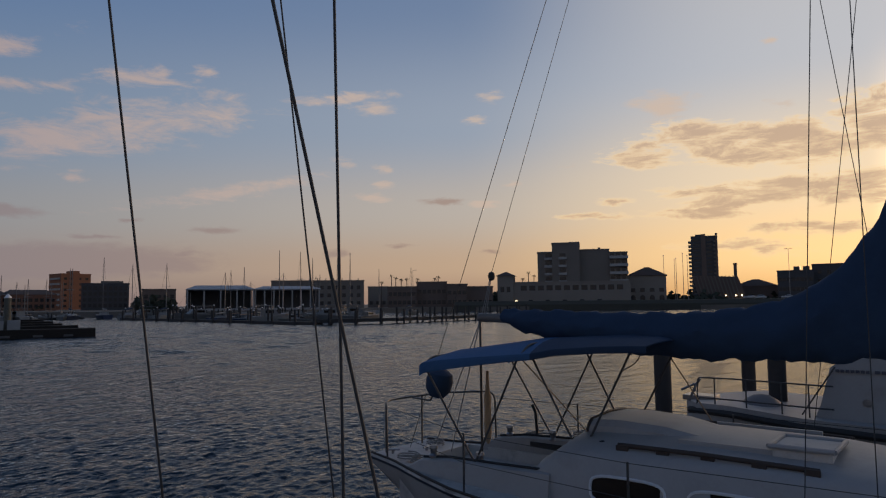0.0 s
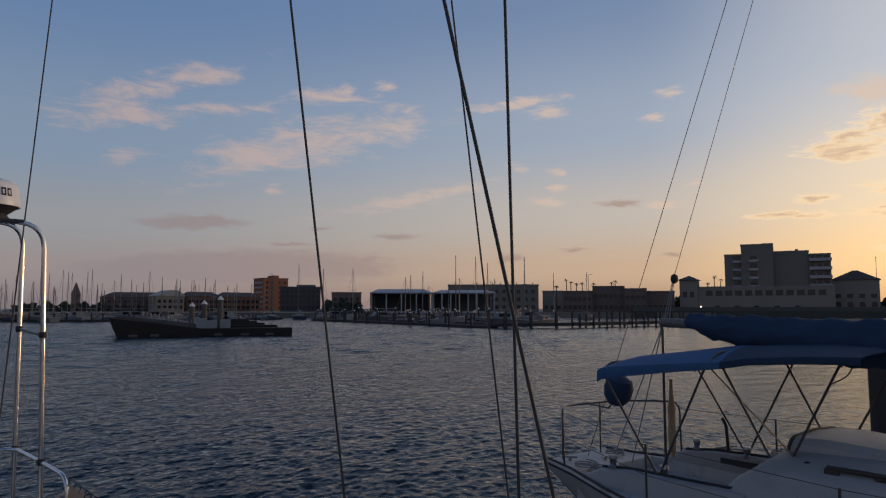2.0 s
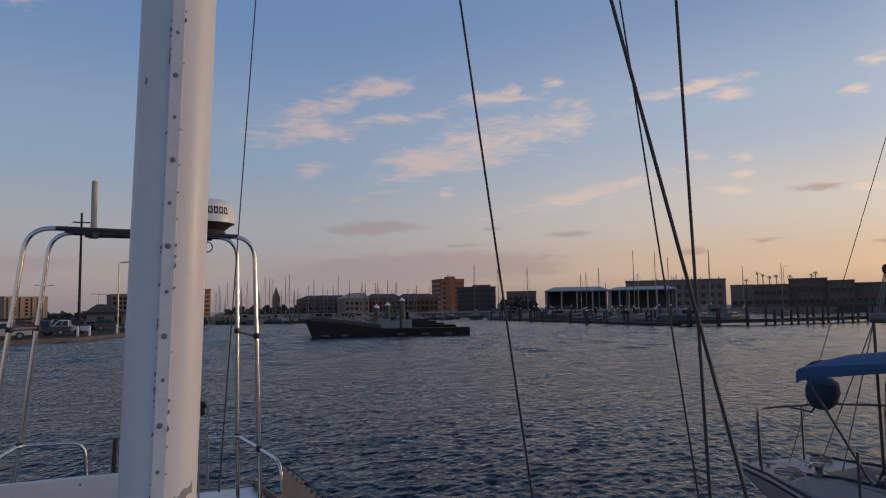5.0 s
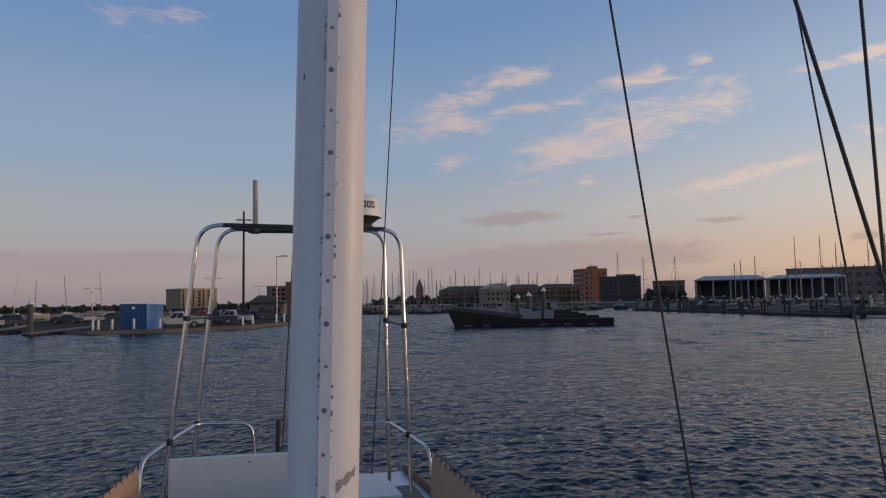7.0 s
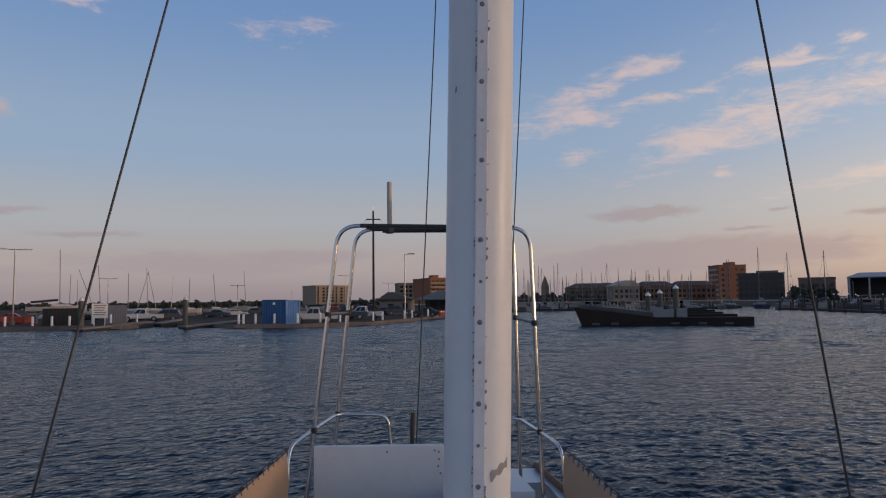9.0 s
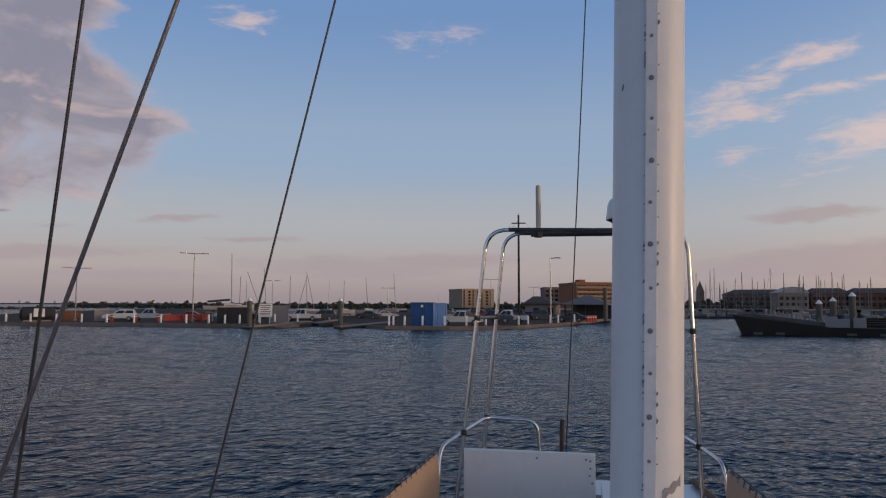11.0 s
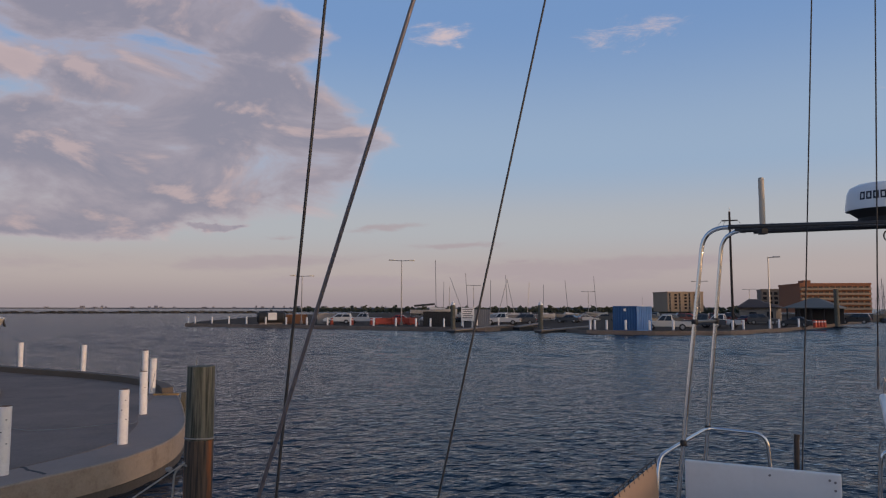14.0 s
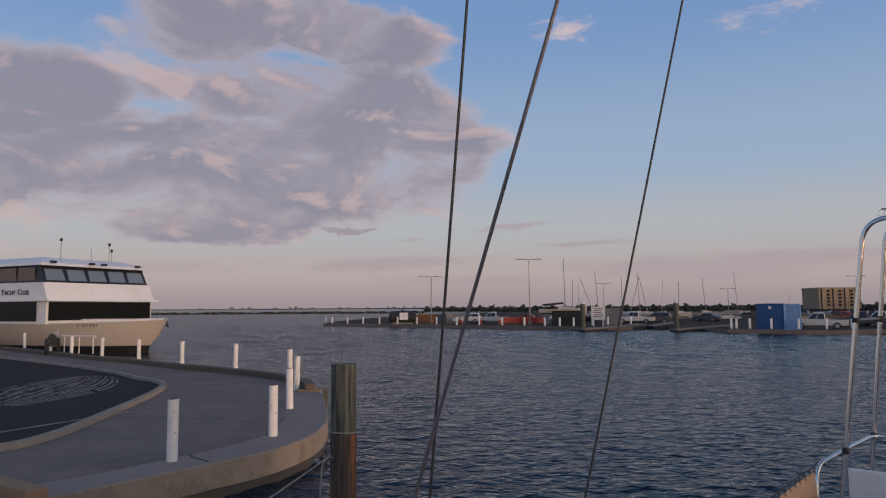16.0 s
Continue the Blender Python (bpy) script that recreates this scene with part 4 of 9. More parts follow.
def neighbour_sloop():
    boat = thing("sloop", "white sloop with blue bimini and blue sail cover", "boat", NB_M)
    ss = [0.0, 0.25, 0.5, 0.9, 1.28, 1.8, 2.5, 3.2, 4.0, 5.0, 6.0, 7.0, 7.6, 8.2, 8.8, 9.6]
    rings = []
    for s in ss:
        w, z = beam_at(s), sheer_at(s)
        up = max(0.0, 0.55 - 0.45 * s)          # the counter rises towards the stern
        s2 = s + 0.75 * max(0, 1 - s / 2.2)
        rings.append([(s, -w, z), (s, -w * 0.985, z - 0.10), (s2 * 0.5 + s * 0.5, -w * 0.95, z * 0.62 + up * 0.2), (s2, -w * 0.80, 0.22 + up * 0.5), (s2, -w * 0.5, -0.15 + up), (s2, 0, -0.4 + up * 1.1),
                      (s2, w * 0.5, -0.15 + up), (s2, w * 0.80, 0.22 + up * 0.5), (s2 * 0.5 + s * 0.5, w * 0.95, z * 0.62 + up * 0.2), (s, w * 0.985, z - 0.10), (s, w, z)])
    bm = loft(rings, closed=False)
    lo = [bm.verts.new(p) for p in rings[0]]
    bm.faces.new(lo)
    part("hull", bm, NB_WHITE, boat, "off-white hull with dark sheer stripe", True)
    for side in (-1, 1):
        stripe = [[(s, side * (beam_at(s) * 0.99 + 0.006), sheer_at(s) - 0.062), (s, side * (beam_at(s) * 1.0 + 0.006), sheer_at(s) - 0.03), (s, side * (beam_at(s) - 0.01), sheer_at(s) - 0.03), (s, side * (beam_at(s) - 0.01), sheer_at(s) - 0.062)] for s in [0.02 + i * 0.3 for i in range(31)]]
        part("sheer_stripe", loft(stripe), material("dark_stripe", (0.03, 0.035, 0.05), 0.5), boat, "dark painted sheer stripe")
        part("toe_rail", tube([(s, side * (beam_at(s) - 0.02), sheer_at(s) + 0.012) for s in ss], 0.016, 6), material("dark_teak", (0.05, 0.035, 0.028), 0.7, vary=0.3, scale=8), boat, "dark teak toe rail", True)
    # side decks with the cockpit well left open
    c0, c1, cw = 0.62, 2.72, 0.68

    def strip(name, sa, sb, fa, fb):
        steps = max(2, int((sb - sa) / 0.25))
        rows = []
        for i in range(steps + 1):
            s0 = sa + (sb - sa) * i / steps
            z = sheer_at(s0)
            rows.append([(s0, fa(s0), z), (s0, fb(s0), z), (s0, fb(s0), z - 0.04), (s0, fa(s0), z - 0.04)])
        part(name, loft(rows), NB_DECK, boat, "worn white deck")
    strip("stern_deck", 0.0, c0, lambda s: -beam_at(s), beam_at)
    strip("side_deck", c0, c1, lambda s: -beam_at(s), lambda s: -cw)
    strip("side_deck", c0, c1, lambda s: cw, beam_at)
    strip("fore_deck", c1, 9.6, lambda s: -beam_at(s), beam_at)
    part("cockpit_sole", box(c0, c1, -0.34, 0.34, 0.55, 0.60), NB_DECK, boat, "grey-white cockpit floor")
    for side in (-1, 1):
        part("bench_seat", box(c0, c1, min(side * 0.30, side * cw), max(side * 0.30, side * cw), 0.55, 0.98, 0.02), NB_DECK, boat, "white moulded bench seat")
        part("cockpit_side", box(c0 - 0.02, c1 + 0.02, min(side * (cw - 0.02), side * (cw + 0.02)), max(side * (cw - 0.02), side * (cw + 0.02)), 0.6, 1.12, 0.01), NB_DECK, boat)
    part("cockpit_bulkhead", box(c0 - 0.03, c0 + 0.03, -cw, cw, 0.55, 1.12, 0.01), NB_DECK, boat)
    for side in (-1, 1):
        w0 = 0.74 if side > 0 else 0.80
        pts = [(0.85, w0 - 0.04, 1.14), (1.1, w0, 1.26), (1.5, w0 + 0.02, 1.31), (2.2, w0 + 0.05, 1.33), (2.85, w0 + 0.10, 1.36)]
        rings2 = [[(s, side * (w - 0.06), 1.08), (s, side * (w - 0.05), z - 0.02), (s, side * (w - 0.02), z), (s, side * (w + 0.05), z), (s, side * (w + 0.09), z - 0.02), (s, side * (w + 0.13), 1.08)] for s, w, z in pts]
        coam = part("coaming", loft(rings2), NB_WHITE, boat, "white cockpit coaming", True)
        part("cap_rail", tube([(s, side * (w + 0.02), z + 0.012) for s, w, z in pts[1:]], 0.016, 6), RUBBER, coam, "dark coaming cap", True)
        if side > 0:
            part("locker_slot", box(1.62, 2.25, w0 - 0.055, w0 - 0.075, 1.20, 1.265, 0.004), RUBBER, coam, "dark recessed locker slot")
        for s in (1.25, 1.9):
            win = part("winch", lathe([(0.055, 0), (0.055, 0.02), (0.035, 0.04), (0.038, 0.085), (0.05, 0.10), (0.045, 0.13), (0.0, 0.135)], 16), DARK_STEEL, boat, "dark sheet winch", True, Matrix.Translation((s, side * (w0 + 0.03), 1.29)))
    # stern clutter: cleats, blocks and coiled lines
    rnd = random.Random(3)
    for s, n in ((0.22, -0.40), (0.25, 0.42), (0.95, -0.70), (0.45, 0.0), (1.0, 0.9)):
        part("cleat", bm_tube(tube([(-0.09, 0, 0.045), (0.09, 0, 0.045)], 0.011, 6), [(0, 0, 0), (0, 0, 0.045)], 0.02, 6), DARK_STEEL, boat, "dark deck cleat", True, Matrix.Translation((s, n, 1.125)) @ Matrix.Rotation(rnd.random() * 3, 4, "Z"))
    for s, n, r, z in ((0.9, -0.66, 0.10, 1.14), (0.62, -0.55, 0.12, 1.13), (1.35, -0.62, 0.09, 1.0), (2.3, 0.82, 0.11, 1.36), (0.35, 0.3, 0.1, 1.13)):
        pts = [(s + (r + 0.012 * math.sin(5 * t)) * math.cos(t) * 1.2, n + r * math.sin(t), z + 0.012 + 0.004 * t) for t in [i * 0.45 for i in range(34)]]
        part("rope_coil", tube(pts, 0.009, 5), ROPE, boat, "coiled grey line", True)
    # cabin trunk
    st = [(2.62, 0.93, 1.36, 0.70, 1.44), (2.98, 0.95, 1.60, 0.74, 1.74), (3.3, 0.97, 1.61, 0.78, 1.76), (4.2, 0.99, 1.62, 0.80, 1.78), (5.2, 0.95, 1.62, 0.76, 1.77), (6.2, 0.82, 1.55, 0.64, 1.68), (6.9, 0.66, 1.42, 0.5, 1.52), (7.2, 0.55, 1.16, 0.42, 1.2)]
    rings3 = []
    for s, w, ze, wt_, zt in st:
        rings3.append([(s, -w - 0.05, 1.06), (s, -w, ze - 0.06), (s, -w + 0.05, ze), (s, -wt_, ze + 0.06), (s, -wt_ * 0.5, zt - 0.02), (s, 0, zt), (s, wt_ * 0.5, zt - 0.02), (s, wt_, ze + 0.06), (s, w - 0.05, ze), (s, w, ze - 0.06), (s, w + 0.05, 1.06)])
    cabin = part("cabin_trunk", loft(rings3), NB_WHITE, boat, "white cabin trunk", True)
    # companionway hood
    hood = []
    for s, w, z in ((2.95, 0.46, 1.70), (3.05, 0.47, 1.83), (3.35, 0.47, 1.845), (3.8, 0.44, 1.82), (4.15, 0.40, 1.755)):
        hood.append([(s, -w, 1.62), (s, -w, z - 0.06), (s, -w + 0.06, z), (s, 0, z + 0.02), (s, w - 0.06, z), (s, w, z - 0.06), (s, w, 1.62)])
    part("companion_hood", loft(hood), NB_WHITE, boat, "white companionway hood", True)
    part("hood_trim", tube(rounded([(3.0, -0.47, 1.68), (3.04, -0.46, 1.825), (3.04, 0, 1.855), (3.04, 0.46, 1.825), (3.0, 0.47, 1.70)], 0.08), 0.017, 8), material("dark_teak", (0.05, 0.035, 0.028)), boat, "dark wooden hood trim", True)
    for n0, n1 in ((-0.60, -0.56), (0.56, 0.60)):
        part("hatch_runner", box(4.0, 5.0, n0, n1, 1.70, 1.76, 0.008), NB_WHITE, boat, "white hatch runner")
    # handrails on blocks
    for side in (-1, 1):
        hr = part("handrail", tube([(3.52, side * 0.84, 1.69), (4.3, side * 0.86, 1.70), (5.22, side * 0.82, 1.675)], 0.022, 8), material("dark_teak", (0.05, 0.035, 0.028)), boat, "dark teak grab rail", True)
        for s in (3.56, 3.95, 4.35, 4.77, 5.17):
            part("rail_block", box(s - 0.06, s + 0.06, side * 0.845 - 0.016, side * 0.845 + 0.016, 1.57, 1.69, 0.012), material("dark_teak", (0.05, 0.035, 0.028)), hr)
    part("vent", lathe([(0.05, 0), (0.05, 0.02), (0.03, 0.05), (0.0, 0.06)], 12), RUBBER, boat, "dark mushroom vent", True, Matrix.Translation((3.3, -0.72, 1.63)))
    # fore hatch with a pale frame
    hatch = part("deck_hatch", box(4.82, 5.28, -0.62, -0.10, 1.70, 1.80, 0.02), NB_DECK, boat, "grey deck hatch with white frame")
    ring = bmesh.new()
    for q in (((4.80, -0.64), (5.30, -0.64)), ((5.30, -0.64), (5.30, -0.08)), ((5.30, -0.08), (4.80, -0.08)), ((4.80, -0.08), (4.80, -0.64))):
        bm_tube(ring, [(*q[0], 1.80), (*q[1], 1.80)], 0.022, 8)
    part("hatch_frame", ring, NB_WHITE, hatch, "white raised hatch frame", True)
    # cabin windows
    for sa, sb in ((3.30, 4.02), (4.22, 4.95), (5.15, 5.65)):
        w = [float(np.interp(0.5 * (sa + sb), [q[0] for q in st], [q[1] for q in st]))][0]
        out, inn = [], []
        for i in range(24):
            t = 2 * math.pi * i / 24
            cx, cz = math.cos(t), math.sin(t)
            k = 1.0
            cx, cz = math.copysign(abs(cx) ** 0.55, cx), math.copysign(abs(cz) ** 0.55, cz)
            x = 0.5 * (sa + sb) + 0.5 * (sb - sa) * max(-1, min(1, cx * k))
            z = 1.30 + 0.125 * max(-1, min(1, cz * k))
            wy = -(w + 0.045 - (z - 1.06) * 0.10)
            out.append((x, wy - 0.012, z))
            inn.append((x, wy + 0.02, z))
        win = part("cabin_window", loft([out, inn]), DARK_GLASS, boat, "dark tinted oblong cabin window", False)
        part("window_frame", tube(out + [out[0]], 0.015, 6), GEL_WHITE, win, "pale window frame", True)
    # pushpit, stanchions, lifelines
    part("stern_rail", tube(rounded([(0.34, -0.63, 1.10), (0.32, -0.63, 1.77), (0.02, -0.30, 1.765), (0.05, 0.0, 1.77), (0.22, 0.60, 1.79), (0.98, 0.82, 1.84), (0.98, 0.84, 1.10)], 0.14), 0.0125, 8), TUBE, boat, "steel stern rail", True)
    for s, n, z in ((0.12, -0.42, 1.765), (0.12, 0.30, 1.775)):
        part("rail_post", tube([(s, n, 1.10), (s, n, z)], 0.0115, 8), TUBE, boat, "", True)
    for side in (-1, 1):
        last = None
        for s in (2.0, 3.9, 5.9):
            n = side * (beam_at(s) - 0.05)
            part("stanchion", tube([(s, n, 1.08), (s, n, 1.70)], 0.0115, 8), TUBE, boat, "steel stanchion", True)
        for z in (1.69, 1.40):
            pts = [(0.34, -0.63, z + 0.06) if side < 0 else (0.98, 0.84, z + 0.06)] + [(s, side * (beam_at(s) - 0.05), z) for s in (2.0, 3.9, 5.9)] + [(8.4, side * 0.5, z + 0.1)]
            part("lifeline", tube(pts, 0.0035, 5), WIRE, boat, "thin wire lifeline", True)
    # bimini: canvas stretched on two pairs of bows
    prof = [(1.13, 2.33, 2.40), (1.18, 2.36, 2.46), (1.4, 2.40, 2.50), (1.9, 2.45, 2.57), (2.35, 2.49, 2.63), (2.62, 2.52, 2.66), (2.9, 2.57, 2.67), (3.4, 2.61, 2.69), (3.72, 2.63, 2.69), (3.86, 2.63, 2.66)]
    outer, innr = [], []
    for i, (s, ze, zc) in enumerate(prof):
        wob = 0.012 * math.sin(i * 2.1)
        row = []
        for j in range(13):
            k = -1 + j / 6
            row.append((s + 0.02 * math.sin(3 * k), 0.93 * k, ze + (zc - ze) * (1 - abs(k) ** 2.6) + wob * math.cos(5 * k)))
        edge = 0.055 + 0.06 * max(0.0, 1 - (s - 1.13) / 1.4)
        row = [(row[0][0], row[0][1] - 0.005, row[0][2] - edge)] + row + [(row[-1][0], row[-1][1] + 0.005, row[-1][2] - edge)]
        outer.append(row)
        innr.append([(x, y * 0.992, z - 0.012) for x, y, z in row])
    rings4 = [o + inr[::-1] for o, inr in zip(outer, innr)]
    # one canvas in two blues: lit aft panel, front panel coloured as in shadow
    part("bimini_top", loft(rings4[:6]), LIT_CANVAS, boat, "blue canvas bimini top in a lit tint", True)
    part("bimini_front", loft(rings4[5:]), BLUE_CANVAS, boat, "canvas front panel in navy as if shaded", True)
    for n in (-0.9, 0.88):
        for top, foot in (((1.17, n, 2.34), (1.86, n * 0.96, 1.30)), ((2.46, n, 2.48), (1.86, n * 0.96, 1.30)), ((2.46, n * 0.7, 2.46), (2.9, n * 0.66, 1.64)), ((3.62, n * 0.72, 2.62), (3.1, n * 0.68, 1.64))):
            part("bimini_leg", tube([top, foot], 0.0125, 8), TUBE, boat, "steel bimini bow leg", True)
    for s, z in ((1.17, 2.42), (2.5, 2.60), (3.7, 2.65)):
        part("bimini_bow", tube(rounded([(s, -0.91, z - 0.10), (s, -0.75, z), (s, 0.75, z), (s, 0.91, z - 0.10)], 0.1), 0.0125, 8), TUBE, boat, "", True)
    part("strap", tube([(2.30, -0.62, 2.45), (3.05, -0.55, 1.72)], 0.008, 5), TAN_ROPE, boat, "tan webbing strap", True)
    part("strap", tube([(3.42, 0.62, 2.54), (3.9, 0.9, 1.62)], 0.008, 5), TAN_ROPE, boat, "tan webbing strap", True)
    part("strap", tube(rounded([(3.36, 0.2, 2.56), (3.30, 0.2, 2.38), (3.12, 0.2, 2.28)], 0.1), 0.007, 5), RUBBER, boat, "loose dark strap end", True)
    # rescue float in a blue bag on the rail
    part("float_bag", lathe([(0.0, -0.215), (0.10, -0.19), (0.165, -0.10), (0.18, 0.02), (0.15, 0.12), (0.08, 0.16), (0.0, 0.17)], 18), BLUE_CANVAS, boat, "round blue canvas float bag", True, Matrix.Translation((0.66, 0.02, 2.02)) @ Matrix.Rotation(radians(14), 4, "Y"))
    part("bag_bracket", tube([(0.66, 0.02, 1.98), (0.50, 0.02, 1.77), (0.12, 0.1, 1.77)], 0.012, 6), TUBE, boat, "", True)
    # boom, folded sail cover, mast
    part("boom", tube([(1.33, 0, 2.86), (5.7, 0, 2.74)], 0.055, 14), material("boom_grey", (0.15, 0.135, 0.12), 0.5, 0.2), boat, "grey aluminium boom", True)
    cov = [(1.70, 2.95, 2.80, 0.07), (1.80, 2.965, 2.74, 0.10), (1.95, 2.955, 2.69, 0.12), (2.3, 2.95, 2.63, 0.14), (2.8, 2.93, 2.55, 0.16), (3.16, 2.925, 2.50, 0.17), (3.75, 2.915, 2.455, 0.19), (4.32, 2.95, 2.455, 0.21), (4.79, 3.02, 2.47, 0.22), (5.05, 3.14, 2.47, 0.22), (5.2, 3.25, 2.48, 0.22), (5.37, 3.40, 2.49, 0.21), (5.58, 3.68, 2.51, 0.18), (5.78, 4.15, 2.52, 0.15), (5.92, 4.35, 2.52, 0.13)]
    rings5 = []
    col4 = list(zip(*cov))
    for i in range(70):
        s0 = cov[0][0] + (cov[-1][0] - cov[0][0]) * i / 69
        zt, zb, w = (float(np.interp(s0, col4[0], col4[k])) for k in (1, 2, 3))
        # the cloth sags between its ties and bunches at them
        tie = abs(math.sin(s0 * math.pi / 0.62))
        zb += 0.012 * (1 - tie) ** 2
        ring5 = []
        for j in range(32):
            t = 2 * math.pi * j / 32
            c, sn = math.cos(t), math.sin(t)
            fold = 1 + 0.045 * math.sin(3 * t + s0 * 6.1) + 0.03 * math.sin(7 * t + s0 * 11) + 0.025 * math.sin(5 * t - s0 * 23) + 0.02 * math.sin(11 * t + s0 * 37)
            sag = 0.012 * math.sin(s0 * 17 + 2 * t) + 0.008 * math.sin(s0 * 41 + t)
            ring5.append((s0 + 0.02 * math.sin(2 * t + s0 * 3), w * c * fold * (1.0 if sn < 0.2 else 1 - 0.35 * sn), 0.5 * (zt + zb) + 0.5 * (zt - zb) * sn * (1 + 0.5 * (fold - 1)) + sag))
        rings5.append(ring5)
    part("sail_cover", loft(rings5), BLUE_CANVAS, boat, "blue canvas sail cover over the boom", True)
    part("mast", tube([(5.86, 0, 1.6), (5.86, 0, 15.2)], 0.075, 16), material("mast_grey", (0.42, 0.40, 0.38), 0.4, 0.4), boat, "grey aluminium mast", True)
    for p, q, r in (((0.16, 0, 1.12), (5.8, 0, 15.2), 0.0042), ((1.50, 0, 3.35), (5.8, 0, 15.1), 0.0034)):
        part("stay_wire", tube([p, q], r, 6), WIRE, boat, "", True)
    for p, q in (((5.24, -1.5, 1.64), (5.38, -1.15, 5.34)), ((5.69, -1.5, 1.71), (5.65, -1.15, 5.26)), ((5.42, 1.2, 3.5), (5.13, 0.9, 6.15)), ((5.04, 1.2, 3.4), (5.45, 0.9, 6.06))):
        p, q = Vector(p), Vector(q)
        d = (q - p) / (q.z - p.z)
        part("shroud", tube([p + d * (1.08 - p.z), p + d * (9.0 - p.z)], 0.0042, 6), WIRE, boat, "", True)
    part("topping_block", lathe([(0.0, -0.06), (0.035, -0.04), (0.045, 0), (0.035, 0.04), (0.0, 0.06)], 10), RUBBER, boat, "dark topping lift block", True, Matrix.Translation((1.52, 0, 3.37)))
    for dn in (-0.05, 0.0, 0.05):
        part("tackle_line", tube([(1.50, dn * 0.3, 3.33), (1.40, dn, 2.90)], 0.0045, 5), ROPE, boat, "", True)
    # stern gantry post with a bundled tan rope
    part("stern_post", tube([(1.34, 0.0, 0.7), (1.34, 0.0, 2.84)], 0.016, 8), TUBE, boat, "dark upright post", True)
    for dx in (-0.2, -0.32):
        part("mainsheet", tube([(1.34, 0, 2.82), (1.34 + dx * 2.4, 0.0, 1.16)], 0.007, 6), ROPE, boat, "mainsheet line", True)
    bundle = [[(1.42 + r * math.cos(t) * 0.8, 0.02 + r * math.sin(t), z) for t in [2 * math.pi * j / 12 for j in range(12)]] for z, r in ((1.32, 0.02), (1.38, 0.045), (1.55, 0.055), (1.75, 0.045), (1.88, 0.055), (1.95, 0.035), (2.05, 0.025), (2.2, 0.02))]
    part("rope_hank", loft(bundle), TAN_ROPE, boat, "bundled tan rope", True)
    part("outboard_bracket", tube(rounded([(1.62, 0.85, 1.32), (1.60, 0.85, 1.62), (1.55, 0.85, 1.70)], 0.05), 0.02, 8), RUBBER, boat, "dark handle post", True)
    part("rope_coil", tube([(1.62 + 0.12 * math.cos(t) * (1 + 0.3 * math.sin(3 * t)), 0.95 + 0.16 * math.sin(t * 1.1), 1.15 + 0.012 * t) for t in [i * 0.6 for i in range(30)]], 0.011, 5), ROPE, boat, "pile of dark rope", True)
    return boat


